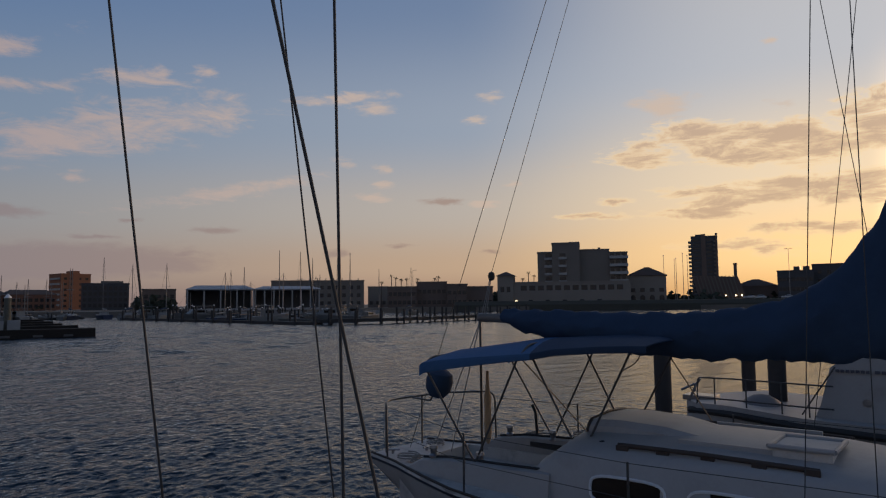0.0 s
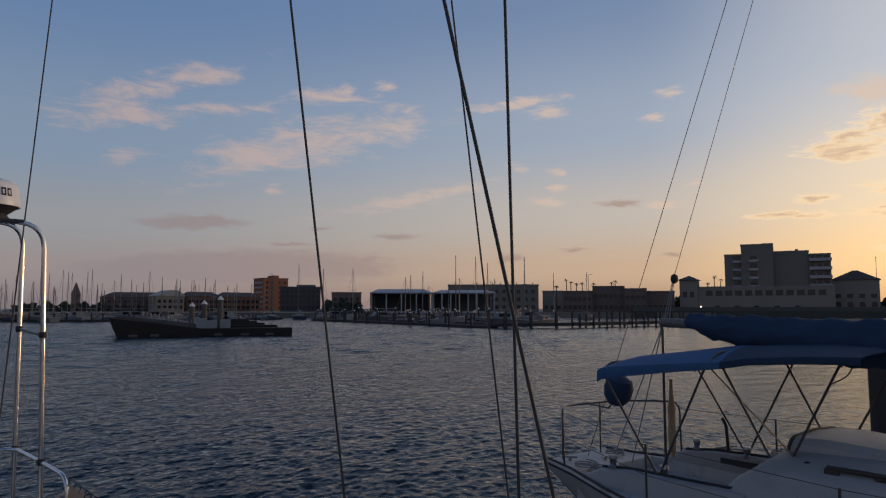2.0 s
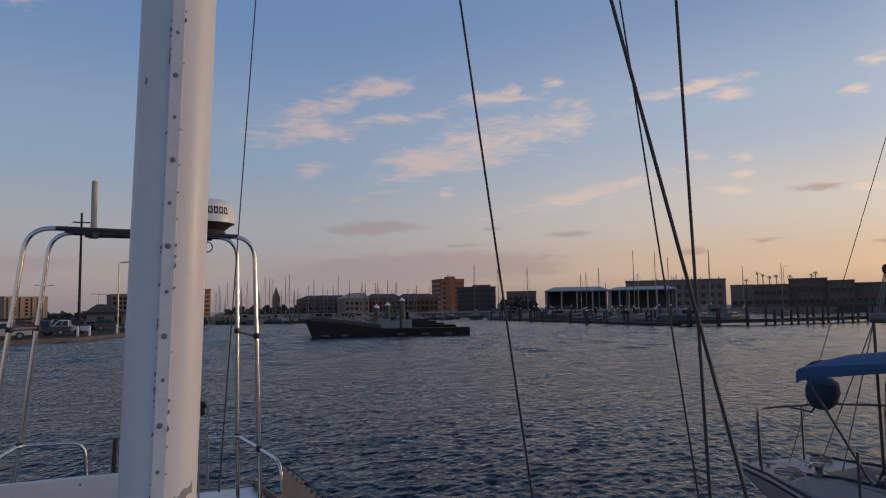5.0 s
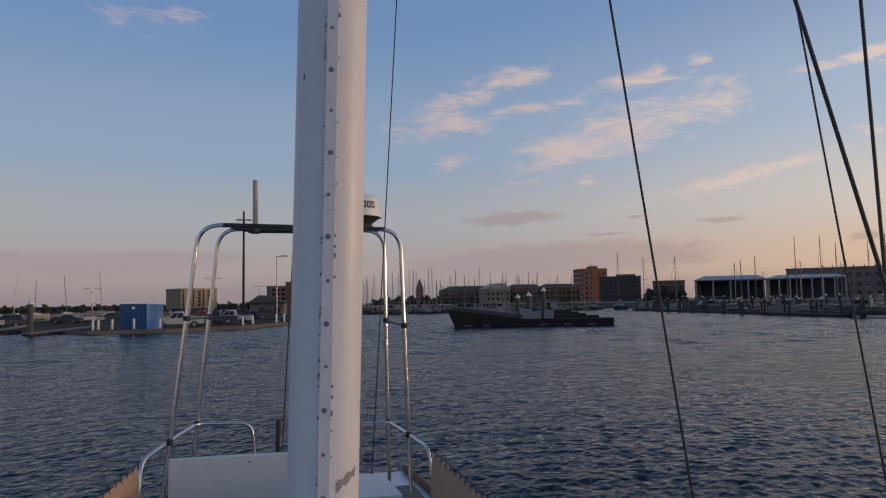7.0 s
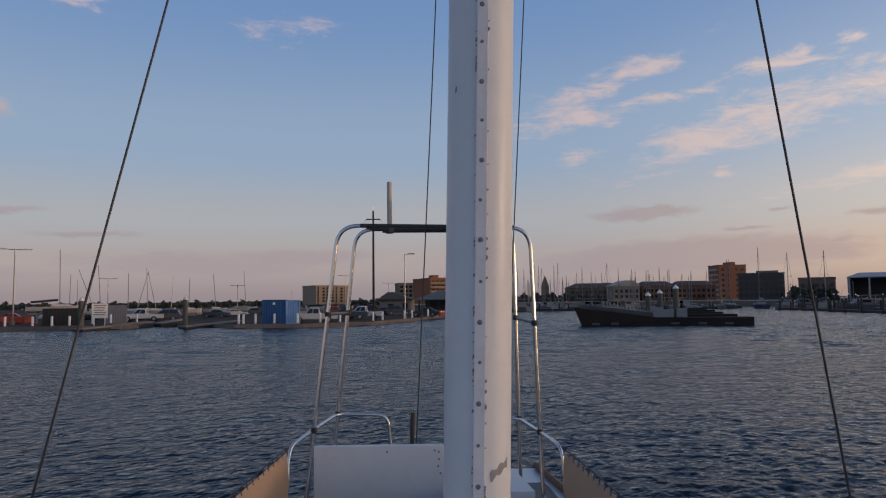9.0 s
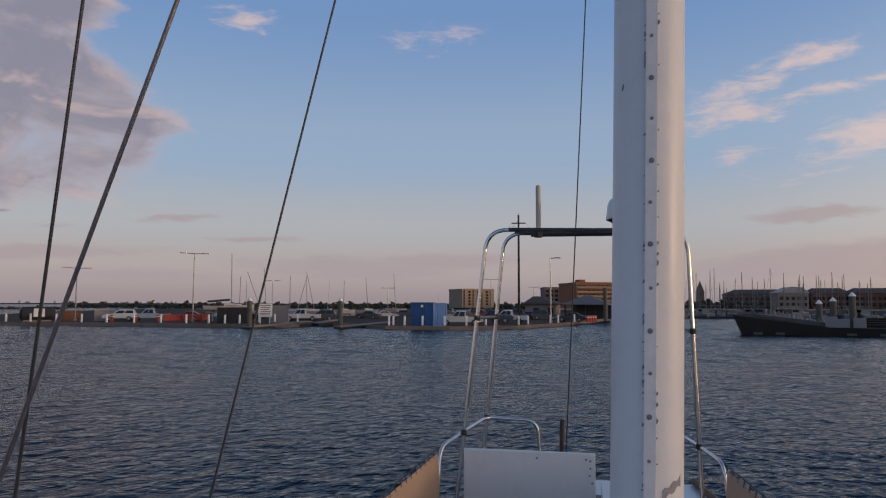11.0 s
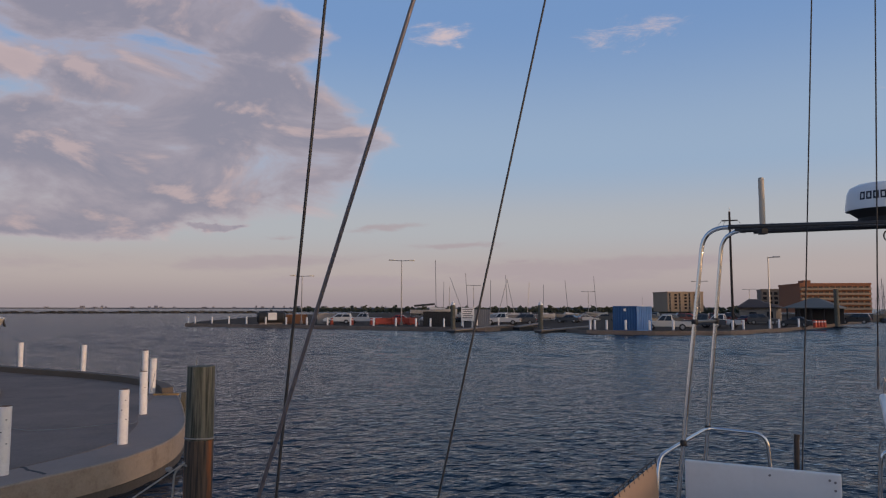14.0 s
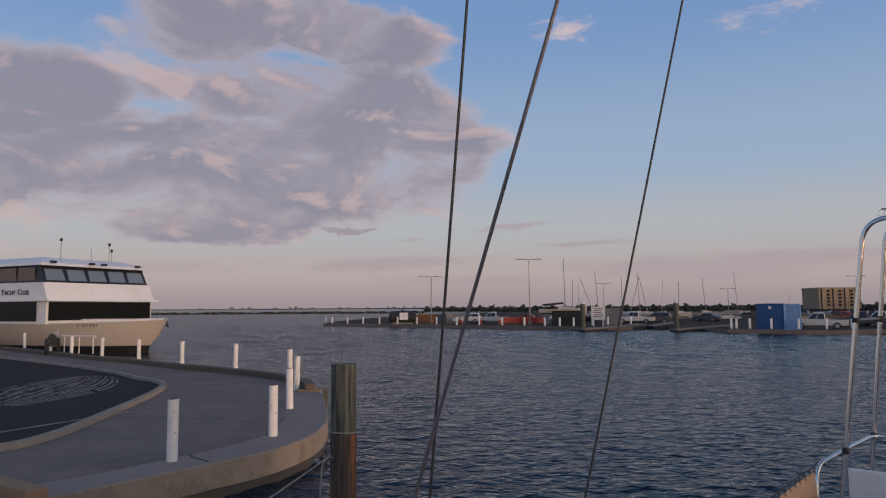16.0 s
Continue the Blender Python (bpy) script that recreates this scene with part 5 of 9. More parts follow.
def motor_boat():
    """The white motor cruiser beyond the sloop, of which the side deck and the deckhouse show."""
    b = thing("motor_cruiser", "white motor cruiser with steel rails and dark windows", "boat", NB_M @ Matrix.Translation((0, 3.6, 0)))
    rings = []
    for s, w, z in ((2.3, 0.30, 1.42), (2.6, 0.75, 1.44), (3.2, 1.1, 1.48), (4.2, 1.3, 1.42), (6, 1.4, 1.36), (9, 1.4, 1.3), (10.5, 1.3, 1.3)):
        rings.append([(s, -w + 1.2, z), (s, -w * 0.95 + 1.2, z * 0.5), (s, -w * 0.8 + 1.2, 0), (s, 1.2, -0.4), (s, w * 0.8 + 1.2, 0), (s, w * 0.95 + 1.2, z * 0.5), (s, w + 1.2, z)])
    part("hull", loft(rings), NB_WHITE, b, "white hull", True)
    part("rub_strake", tube([(s, -w + 1.19, z - 0.12) for s, w, z in ((2.45, 0.6, 1.43), (3.2, 1.1, 1.48), (4.2, 1.3, 1.42), (6, 1.4, 1.36), (9, 1.4, 1.3))], 0.05, 8), RUBBER, b, "black rubbing strake", True)
    house = [[(4.30, 0.15, 1.30), (4.42, 0.16, 1.6), (4.55, 0.18, 2.10), (4.72, 0.2, 2.24), (8.5, 0.2, 2.26), (8.6, 0.15, 1.25)], [(4.30, 2.3, 1.30), (4.42, 2.29, 1.6), (4.55, 2.26, 2.10), (4.72, 2.24, 2.24), (8.5, 2.24, 2.26), (8.6, 2.3, 1.25)]]
    part("deckhouse", loft(house), NB_WHITE, b, "white deckhouse side", True)
    fly = part("windscreen", loft([[(4.62, 0.4, 2.24), (4.70, 0.4, 2.36), (5.05, 0.4, 2.37), (5.1, 0.4, 2.25)], [(4.62, 2.0, 2.24), (4.70, 2.0, 2.36), (5.05, 2.0, 2.37), (5.1, 2.0, 2.25)]]), glassy("pale_glass", (0.30, 0.26, 0.16), 0.1), b, "low pale windscreen")
    ink = material("faded_letters", (0.10, 0.10, 0.12), 0.7)
    for s0, s1 in ((4.62, 4.665), (4.68, 4.725), (4.74, 4.785), (4.80, 4.845), (4.86, 4.905), (4.92, 4.965), (4.98, 5.02), (5.08, 5.14), (5.16, 5.22)):
        part("name_bar", box(s0, s1, 0.175, 0.155, 2.045, 2.085), ink, b)
    part("fuel_cap", lathe([(0.0, 0.0), (0.05, 0.0), (0.05, 0.012), (0.0, 0.014)], 12), DARK_STEEL, b, "", False, Matrix.Translation((4.98, 0.155, 1.66)) @ Matrix.Rotation(radians(90), 4, "X"))
    for z in (1.84, 1.53):
        part("guard_rail", tube(rounded([(2.62, 0.45, 1.42), (2.66, 0.42, z), (3.2, 0.18, z + 0.03), (4.25, 0.0, z + 0.03), (4.6, 0.05, z + 0.02)], 0.05), 0.012, 8), TUBE, b, "steel guard rail", True)
    for s, n in ((2.95, 0.28), (3.45, 0.12), (3.95, 0.03), (4.3, 0.02)):
        part("rail_post", tube([(s, n, 1.42), (s, n, 1.86)], 0.011, 8), TUBE, b, "", True)
    part("brace", tube([(4.2, 0.05, 1.45), (4.62, 0.12, 2.12)], 0.012, 6), TUBE, b, "", True)
    anchor = bm_tube(tube([(2.45, 0.60, 1.45), (2.58, 0.55, 1.70), (2.66, 0.52, 1.82)], 0.022, 6), [(2.36, 0.5, 1.62), (2.56, 0.56, 1.72), (2.50, 0.75, 1.60)], 0.02, 6)
    part("anchor", anchor, DARK_STEEL, b, "galvanised anchor on the bow roller", True)
    part("bow_roller", box(2.25, 2.75, 0.85, 1.2, 1.42, 1.50, 0.01), DARK_STEEL, b, "", False)
    part("deck_cover", lathe([(0.0, 0.16), (0.12, 0.14), (0.25, 0.06), (0.30, 0.0), (0.0, 0.0)], 14), material("grey_vinyl", (0.16, 0.15, 0.15), 0.6), b, "grey covered deck gear", True, Matrix.Translation((3.5, 0.75, 1.45)))
    return b


neighbour_sloop()
motor_boat()


def timber_pile(m, r, z0, z1, label, group="", mat=None):
    p = thing("mooring_pile", label, "piling", m, group)
    rnd = random.Random(int(z1 * 100 + r * 1000))
    rings = []
    n = 18
    for i in range(7):
        z = z0 + (z1 - z0) * i / 6
        rings.append([(r * (1 + 0.03 * math.sin(3 * t + i) + 0.02 * rnd.random()) * math.cos(t), r * (1 + 0.03 * math.sin(2 * t + i)) * math.sin(t), z) for t in [2 * math.pi * j / n for j in range(n)]])
    part("shaft", loft(rings), mat or TIMBER, p, "weathered timber shaft", True)
    return p


# backlit piles: the darker timber colour stands in for their shaded side
for az, d, r in ((-14.57, 13.4, 0.148), (-20.7, 16.2, 0.137), (-22.65, 12.4, 0.134)):
    p = at(az, d)
    timber_pile(Matrix.Translation(p), r, -1.5, 2.62, "dark round timber mooring pile in the water", "mooring piles", DARK_TIMBER)

# ---- the concrete landing beside the boat, with posts, asphalt island and the excursion vessel ----
PIER_Z = 0.57


def smooth_line(pts, n=4):
    """More points along a run, on a Catmull-Rom curve."""
    out = []
    p = [Vector((*q, 0)) for q in pts]
    for i in range(len(p) - 1):
        a, b, c, d = p[max(i - 1, 0)], p[i], p[i + 1], p[min(i + 2, len(p) - 1)]
        for j in range(n):
            t = j / n
            out.append(0.5 * ((2 * b) + (c - a) * t + (2 * a - 5 * b + 4 * c - d) * t * t + (3 * b - a - 3 * c + d) * t ** 3))
    return [(v.x, v.y) for v in out] + [pts[-1]]


FRONT = smooth_line([(-8.2, -8.6), (-9.85, -5.95), (-10.94, -5.08), (-12.3, -4.12), (-13.4, -3.45), (-14.9, -3.1), (-16.7, -3.22), (-19.0, -3.75), (-21.3, -4.37)])
BACK = smooth_line([(-21.3, -4.37), (-23.4, -5.1), (-25.5, -6.5), (-27.6, -8.75), (-30.2, -12.2), (-33.0, -15.5), (-36.0, -19.6), (-41.0, -25.5), (-60, -49)])
outline = FRONT + BACK[1:] + [(-48, -60), (-14, -24)]
pier = tagged(part("pavement", slab(outline, -1.2, PIER_Z), CONCRETE), "grey weathered concrete landing with a curved edge", "pier", kind="structure")


def edge_band(line, z0, z1, off, mat, name, label):
    """A facing proud of the landing's side."""
    bm = bmesh.new()
    rings = []
    for i, (x, y) in enumerate(line):
        a, b = Vector(line[max(i - 1, 0)]), Vector(line[min(i + 1, len(line) - 1)])
        d = (b - a).normalized()
        nrm = Vector((-d.y, d.x))
        if (nrm.x * (-10 - x) + nrm.y * (3 - y)) < 0:
            nrm = -nrm
        rings.append([(x - nrm.x * 0.02, y - nrm.y * 0.02, z0), (x + nrm.x * off, y + nrm.y * off, z0), (x + nrm.x * off, y + nrm.y * off, z1 - 0.02), (x + nrm.x * (off - 0.02), y + nrm.y * (off - 0.02), z1), (x - nrm.x * 0.02, y - nrm.y * 0.02, z1)])
    bm_loft(bm, rings)
    return part(name, bm, mat, pier, label)


edge_band(FRONT, 0.16, PIER_Z + 0.006, 0.035, CONCRETE_EDGE, "edge_facing", "tan stained concrete edge")
edge_band(FRONT, -0.6, 0.16, 0.02, WET_CONCRETE, "tide_band", "dark wet band along the waterline")
edge_band(BACK[3:], 0.30, PIER_Z + 0.006, 0.03, CONCRETE_EDGE, "edge_facing", "tan stained concrete edge")
# low upstand along the far side
kerb_in = [(x + 0.35, y - 0.30) for x, y in BACK[2:]]
part("upstand", loft([[(x, y, PIER_Z), (x, y, PIER_Z + 0.20), (x - 0.28, y + 0.24, PIER_Z + 0.20), (x - 0.28, y + 0.24, PIER_Z)] for x, y in kerb_in]), material("dark_upstand", (0.12, 0.092, 0.07), 0.85, vary=0.25, scale=1.2), pier, "dark concrete upstand")
part("timber_lip", box(-0.34, 0.34, -0.07, 0.07, PIER_Z, PIER_Z + 0.05, 0.01), material("yellow_timber", (0.34, 0.21, 0.09), 0.8, vary=0.25, scale=5), pier, "yellowed timber lip", m=pose(-21.93, -4.83, 0, 0, 0, 88))
part("corner_timber", box(-0.06, 0.06, -0.06, 0.06, -0.4, PIER_Z + 0.16, 0.01), TIMBER, pier, "corner timber", m=pose(-21.2, -4.2, 0))
part("end_block", box(-0.75, 0.6, -0.14, 0.14, PIER_Z, PIER_Z + 0.15, 0.03), material("tan_block", (0.30, 0.19, 0.11), 0.85, vary=0.2, scale=3), pier, "tan timber wheel stop", m=pose(-10.38, -6.12, 0, 0, 0, 60))
# darker topping inside the posts, leaving a pale concrete apron along the edge
inner = smooth_line([(-9.3, -8.6), (-10.9, -6.2), (-12.6, -4.98), (-14.5, -4.05), (-16.6, -4.15), (-18.5, -4.62), (-21.0, -5.0)]) + [(x + 0.2, y - 0.2) for x, y in BACK[4:]] + [(-48, -59), (-15, -24)]
part("topping", slab(inner, PIER_Z - 0.05, PIER_Z + 0.008), material("worn_topping", (0.225, 0.18, 0.155), 0.95, spec=0.15, vary=0.28, scale=0.9, fine=18, bump=0.3, dist=0.006, stain=(0.125, 0.105, 0.095), stain_scale=0.5, stain_amount=0.6), pier, "dark worn topping inside the posts")
# asphalt island in a raised kerb, with a washed patch of grit
ISL = smooth_line([(-12.2, -9.6), (-13.06, -8.30), (-14.47, -8.05), (-17.12, -8.45), (-20.2, -9.0), (-22.6, -9.62), (-23.9, -10.35), (-25.4, -11.9), (-27.56, -13.84), (-31.7, -18.63), (-36.15, -24.38)])
isl_out = ISL + [(-42, -34), (-16, -22)]
part("asphalt_island", slab(isl_out, PIER_Z - 0.1, PIER_Z + 0.03), ASPHALT, pier, "dark asphalt island")
rings = []
for i, (x, y) in enumerate(ISL):
    a, b = Vector(ISL[max(i - 1, 0)]), Vector(ISL[min(i + 1, len(ISL) - 1)])
    d = (b - a).normalized()
    nrm = Vector((d.y, -d.x))
    rings.append([(x - nrm.x * 0.09, y - nrm.y * 0.09, PIER_Z - 0.02), (x - nrm.x * 0.08, y - nrm.y * 0.08, PIER_Z + 0.13), (x + nrm.x * 0.08, y + nrm.y * 0.08, PIER_Z + 0.13), (x + nrm.x * 0.09, y + nrm.y * 0.09, PIER_Z - 0.02)])
part("island_kerb", loft(rings), material("kerb_concrete", (0.30, 0.26, 0.22), 0.9, vary=0.22, scale=2.2, bump=0.5, stain=(0.14, 0.11, 0.09), stain_scale=1.5, stain_amount=0.6), pier, "worn concrete kerb")
gritty = bmesh.new()
rnd = random.Random(9)
for i in range(15):
    k = i / 14
    pts = []
    for j in range(26):
        t = j / 25
        x = -18.6 - 7.8 * t - 0.12 * math.sin(i * 3)
        y = -11.6 - 0.8 * k * 4.0 * (0.35 + 0.65 * (1 - (2 * t - 1) ** 2)) + 0.55 * (1 - (2 * t - 1) ** 2) * 2 - 1.7 * t
        w = 0.05 * (0.3 + rnd.random()) * math.sin(math.pi * min(1, max(0, t * 1.02))) + 0.006
        pts.append((x, y, w))
    for (x0, y0, w0), (x1, y1, w1) in zip(pts, pts[1:]):
        if rnd.random() < 0.88:
            bm_loft(gritty, [[(x0, y0 - w0, PIER_Z + 0.031), (x0, y0, PIER_Z + 0.038), (x0, y0 + w0, PIER_Z + 0.031)], [(x1, y1 - w1, PIER_Z + 0.031), (x1, y1, PIER_Z + 0.038), (x1, y1 + w1, PIER_Z + 0.031)]], closed=False, caps=False)
grit = part("grit_ridges", gritty, SAND, pier, "pale rippled grit washed over the asphalt")
grit["kind"] = "stuff"
# the open crack across the corner and a cord between posts
crack = [(-13.0, -4.95), (-12.86, -4.72), (-12.7, -4.62), (-12.52, -4.38), (-12.38, -4.24)]
part("crack", loft([[(x - 0.03, y + 0.015, PIER_Z - 0.05), (x - 0.022, y + 0.012, PIER_Z + 0.0045), (x + 0.022, y - 0.012, PIER_Z + 0.0045), (x + 0.03, y - 0.015, PIER_Z - 0.05)] for x, y in crack]), RUBBER, pier, "open dark crack")


def painted_post(m, hgt=1.0, r=0.088):
    p = thing("bollard_post", "white painted steel post with scuffs, set in concrete", "bollard", m, "posts on the landing")
    part("tube", lathe([(0.0, 0), (r, 0), (r, hgt - 0.012), (r - 0.012, hgt), (0.0, hgt)], 20), POST_WHITE, p, "white painted tube", True)
    part("rust_cap", lathe([(0.0, hgt - 0.005), (r - 0.01, hgt - 0.005), (r - 0.012, hgt + 0.008), (0.0, hgt + 0.01)], 20), material("rust", (0.14, 0.075, 0.045), 0.85, vary=0.4, scale=12), p, "rusty top", True)
    for z, a in ((0.45, 0.4), (0.62, -0.5), (0.8, 0.2)):
        t = math.atan2(EYE.y - m.translation.y, EYE.x - m.translation.x) + a
        part("scratch", box(-0.004, 0.003, -0.012, 0.010, 0, 0.018), FLAKE, p, m=Matrix.Translation((r * math.cos(t), r * math.sin(t), z * hgt)) @ Matrix.Rotation(t, 4, "Z"))
    return p


POSTS = [(-12.42, -4.85, 0.98), (-14.65, -3.83, 0.98), (-18.33, -4.48, 0.98), (-22.37, -5.34, 1.01), (-24.3, -6.06, 1.12), (-28.54, -9.39, 1.10), (-30.8, -12.51, 1.10), (-33.44, -15.71, 1.08), (-36.19, -18.99, 1.05), (-38.4, -21.9, 1.05), (-41.3, -24.9, 1.05), (-44.2, -28.4, 1.05)]
first = painted_post(Matrix.Translation((POSTS[0][0], POSTS[0][1], PIER_Z)))
for i, (x, y, hgt) in enumerate(POSTS[1:]):
    copy_thing(first, pose(x, y, PIER_Z, 0.6 * math.sin(i * 2.0), 0.8 * math.cos(i * 3.0), i * 40)).scale = (1, 1, hgt / 1.0)
cord = thing("cord", "thin pale cord sagging between the posts", "rope")
part("strand", tube(sagging((-22.3, -5.25, 1.2), (-14.65, -3.83, 1.0), 0.55) , 0.006, 5), ROPE, cord, "", True)
part("strand", tube([(-14.75, -3.9, PIER_Z + 0.36)] + [(-14.65 - 3.0 * k, -3.95 - 4.2 * k, PIER_Z + 0.36 - 0.33 * min(1, k * 2.2)) for k in (0.15, 0.3, 0.5, 1.0)] + [(-13.2, -9.3, PIER_Z + 0.17)], 0.010, 5), ROPE, cord, "", True)

def grained(name, dark, pale, along, streak=None):
    """Weathered wood or sheathing with its grain and runs upright; along: how fast they change with height."""
    m = bpy.data.materials.new(name)
    m.use_nodes = True
    t = m.node_tree
    b = t.nodes["Principled BSDF"]
    b.inputs["Roughness"].default_value = 0.85
    co = t.nodes.new("ShaderNodeTexCoord").outputs["Object"]

    def noise(sx, sz, detail):
        mp = t.nodes.new("ShaderNodeMapping")
        mp.inputs["Scale"].default_value = (sx, sx, sz)
        t.links.new(co, mp.inputs[0])
        n = t.nodes.new("ShaderNodeTexNoise")
        n.inputs["Scale"].default_value, n.inputs["Detail"].default_value, n.inputs["Roughness"].default_value = 1.0, detail, 0.65
        t.links.new(mp.outputs[0], n.inputs["Vector"])
        return n.outputs["Fac"]

    grain = noise(38, along, 5)
    rp = t.nodes.new("ShaderNodeValToRGB")
    rp.color_ramp.elements[0].position, rp.color_ramp.elements[0].color = 0.36, (*dark, 1)
    rp.color_ramp.elements[1].position, rp.color_ramp.elements[1].color = 0.66, (*pale, 1)
    t.links.new(grain, rp.inputs[0])
    out = rp.outputs[0]
    if streak:
        mr = t.nodes.new("ShaderNodeMapRange")
        for i, v in ((1, 0.50), (2, 0.66), (3, 0.0), (4, 0.85)):
            mr.inputs[i].default_value = v
        t.links.new(noise(9, 1.1, 4), mr.inputs[0])
        mx = t.nodes.new("ShaderNodeMix")
        mx.data_type = "RGBA"
        t.links.new(mr.outputs[0], mx.inputs[0])
        t.links.new(out, mx.inputs[6])
        mx.inputs[7].default_value = (*streak, 1)
        out = mx.outputs[2]
    t.links.new(out, b.inputs["Base Color"])
    bp = t.nodes.new("ShaderNodeBump")
    bp.inputs["Strength"].default_value, bp.inputs["Distance"].default_value = 0.8, 0.012
    t.links.new(grain, bp.inputs["Height"])
    t.links.new(bp.outputs[0], b.inputs["Normal"])
    return m


PILE_WOOD = grained("grained_pile", (0.030, 0.034, 0.028), (0.19, 0.185, 0.145), 1.4, (0.055, 0.066, 0.045))
PILE_FOOT = grained("rust_run_foot", (0.022, 0.020, 0.018), (0.13, 0.085, 0.055), 1.2, (0.30, 0.095, 0.025))
# the mooring pile by the corner, wrapped low down, and its line
pile = timber_pile(Matrix.Translation((-9.56, -1.50, 0)), 0.152, -1.5, 2.36, "green-grey timber mooring pile with rusty wrapped foot", mat=PILE_WOOD)
part("wrap", lathe([(0.152, -0.5), (0.160, -0.4), (0.160, 1.52), (0.152, 1.53)], 20), PILE_FOOT, pile, "rust-brown wrapped sleeve", True)
part("rope_ring", tube([(0.163 * math.cos(t), 0.163 * math.sin(t), 1.545 + 0.012 * math.sin(t + 2)) for t in [i * 2 * math.pi / 20 for i in range(21)]], 0.009, 6), ROPE, pile, "pale rope turn", True)
part("spike", tube([(0.03, -0.05, 2.3), (0.03, -0.05, 2.46)], 0.006, 5), FLAKE, pile, "", True)
line = thing("mooring_line", "grey mooring line hitched to the timber pile", "rope")
knot = Vector((-9.40, -1.62, 1.30))
part("rope", tube(sagging((-3.2, -3.5, 0.62), knot, 0.06), 0.009, 6), ROPE, line, "", True)
part("rope_tail", tube(rounded([knot, knot + Vector((0.02, -0.10, -0.10)), knot + Vector((0.05, -0.12, -0.55)), knot + Vector((0.04, -0.10, -0.95))], 0.05), 0.012, 6), ROPE, line, "", True)
part("hitch", lathe([(0.0, -0.03), (0.035, -0.02), (0.04, 0.01), (0.0, 0.03)], 8), ROPE, line, "", True, Matrix.Translation(knot + Vector((0.02, -0.16, -0.06))))
part("rope_hitch", tube([Vector((-9.56 + 0.172 * math.cos(t), -1.50 + 0.172 * math.sin(t), 1.27 + 0.008 * math.sin(2 * t))) for t in [-0.65 - i * 0.3 for i in range(12)]], 0.013, 6), ROPE, line, "", True)


def excursion_vessel():
    """A two-deck harbour cruise vessel, bow towards the right; local x is ahead, y to its port side."""
    bow = at(114.35, 51.5)
    head = math.degrees(math.atan2(0.920, 0.390))
    M = pose(bow.x, bow.y, 0, 0, 0, head)
    v = thing("cruise_vessel", "two-deck white and cream cruise vessel with dark windows", "ship", M)
    CREAM = material("ship_cream", (0.56, 0.52, 0.47), 0.45, vary=0.06, scale=0.5, fine=10, stain=(0.36, 0.28, 0.2), stain_scale=0.6, stain_amount=0.3)
    SHIPW = material("ship_white", (0.74, 0.74, 0.75), 0.4, vary=0.05, scale=0.6, fine=10, stain=(0.50, 0.47, 0.44), stain_scale=0.9, stain_amount=0.25)
    DARK = material("ship_black", (0.012, 0.012, 0.014), 0.4, vary=0.2, scale=1)
    st = [(0.0, 0.12, 2.35), (-1.2, 1.3, 2.28), (-3.0, 2.7, 2.2), (-5.5, 4.0, 2.15), (-8.5, 4.6, 2.15), (-14, 4.7, 2.15), (-34, 4.6, 2.15)]
    def hull_ring(x, w, z, k):
        rake = 0.0 if x < -6 else (x + 6) * 0.16
        return [(x, -w, z), (x - rake * 0.8, -w * 0.86 * k, 1.2), (x - rake * 1.6, -w * 0.72 * k, 0.55), (x - rake * 1.6, w * 0.72 * k, 0.55), (x - rake * 0.8, w * 0.86 * k, 1.2), (x, w, z)]
    part("hull", loft([hull_ring(x, w, z, 1) for x, w, z in st]), CREAM, v, "cream painted hull", True)
    def boot(x, w, z, k):
        rake = 0.0 if x < -6 else (x + 6) * 0.16
        return [(x - rake * 1.55, -w * 0.73, 0.62 - 0.02 * (x < -5)), (x - rake * 1.9, -w * 0.66, -0.6), (x - rake * 1.9, w * 0.66, -0.6), (x - rake * 1.55, w * 0.73, 0.62)]
    part("boot_top", loft([boot(x, w, z, 1) for x, w, z in st]), DARK, v, "black lower hull")
    part("bulwark_rail", tube([(x, -w, z + 0.03) for x, w, z in st], 0.05, 6), SHIPW, v, "white gunwale", True)
    part("bulwark_rail", tube([(x, w, z + 0.03) for x, w, z in st], 0.05, 6), SHIPW, v, "white gunwale", True)
    fx = -6.3          # front of the deckhouse
    def house(x0, w, z0, z1, slope, mat, name, label, grow=0.0):
        return part(name, loft([[(x0, -w, z0), (x0, w, z0), (-33, w, z0), (-33, -w, z0)], [(x0 + slope, -w - grow, z1), (x0 + slope, w + grow, z1), (-33, w + grow, z1), (-33, -w - grow, z1)]]), mat, v, label)
    house(fx, 4.35, 2.1, 3.72, 0.05, SHIPW, "lower_house", "white lower deckhouse")
    band = part("window_band", box(fx + 0.06, fx + 0.10, -4.2, 4.2, 2.35, 3.62, 0.01), DARK_GLASS, v, "black glazed front band")
    part("window_band", box(-32, fx - 0.9, -4.42, -4.39, 2.30, 3.66, 0.01), DARK_GLASS, v, "black glazed side band")
    part("window_band", box(-32, fx - 0.9, 4.39, 4.42, 2.30, 3.66, 0.01), DARK_GLASS, v, "black glazed side band")
    fascia = house(fx + 0.25, 4.45, 3.72, 4.95, -0.55, SHIPW, "fascia", "white sloping fascia", -0.05)
    part("fascia_lip", loft([[(fx + 0.55, -4.6, 3.66), (fx + 0.55, 4.6, 3.66), (-33, 4.6, 3.66), (-33, -4.6, 3.66)], [(fx + 0.5, -4.6, 3.80), (fx + 0.5, 4.6, 3.80), (-33, 4.6, 3.80), (-33, -4.6, 3.80)]]), SHIPW, v, "white overhang lip")
    house(fx - 0.42, 4.30, 4.95, 6.15, -0.50, DARK, "upper_house", "dark upper saloon walls", -0.12)
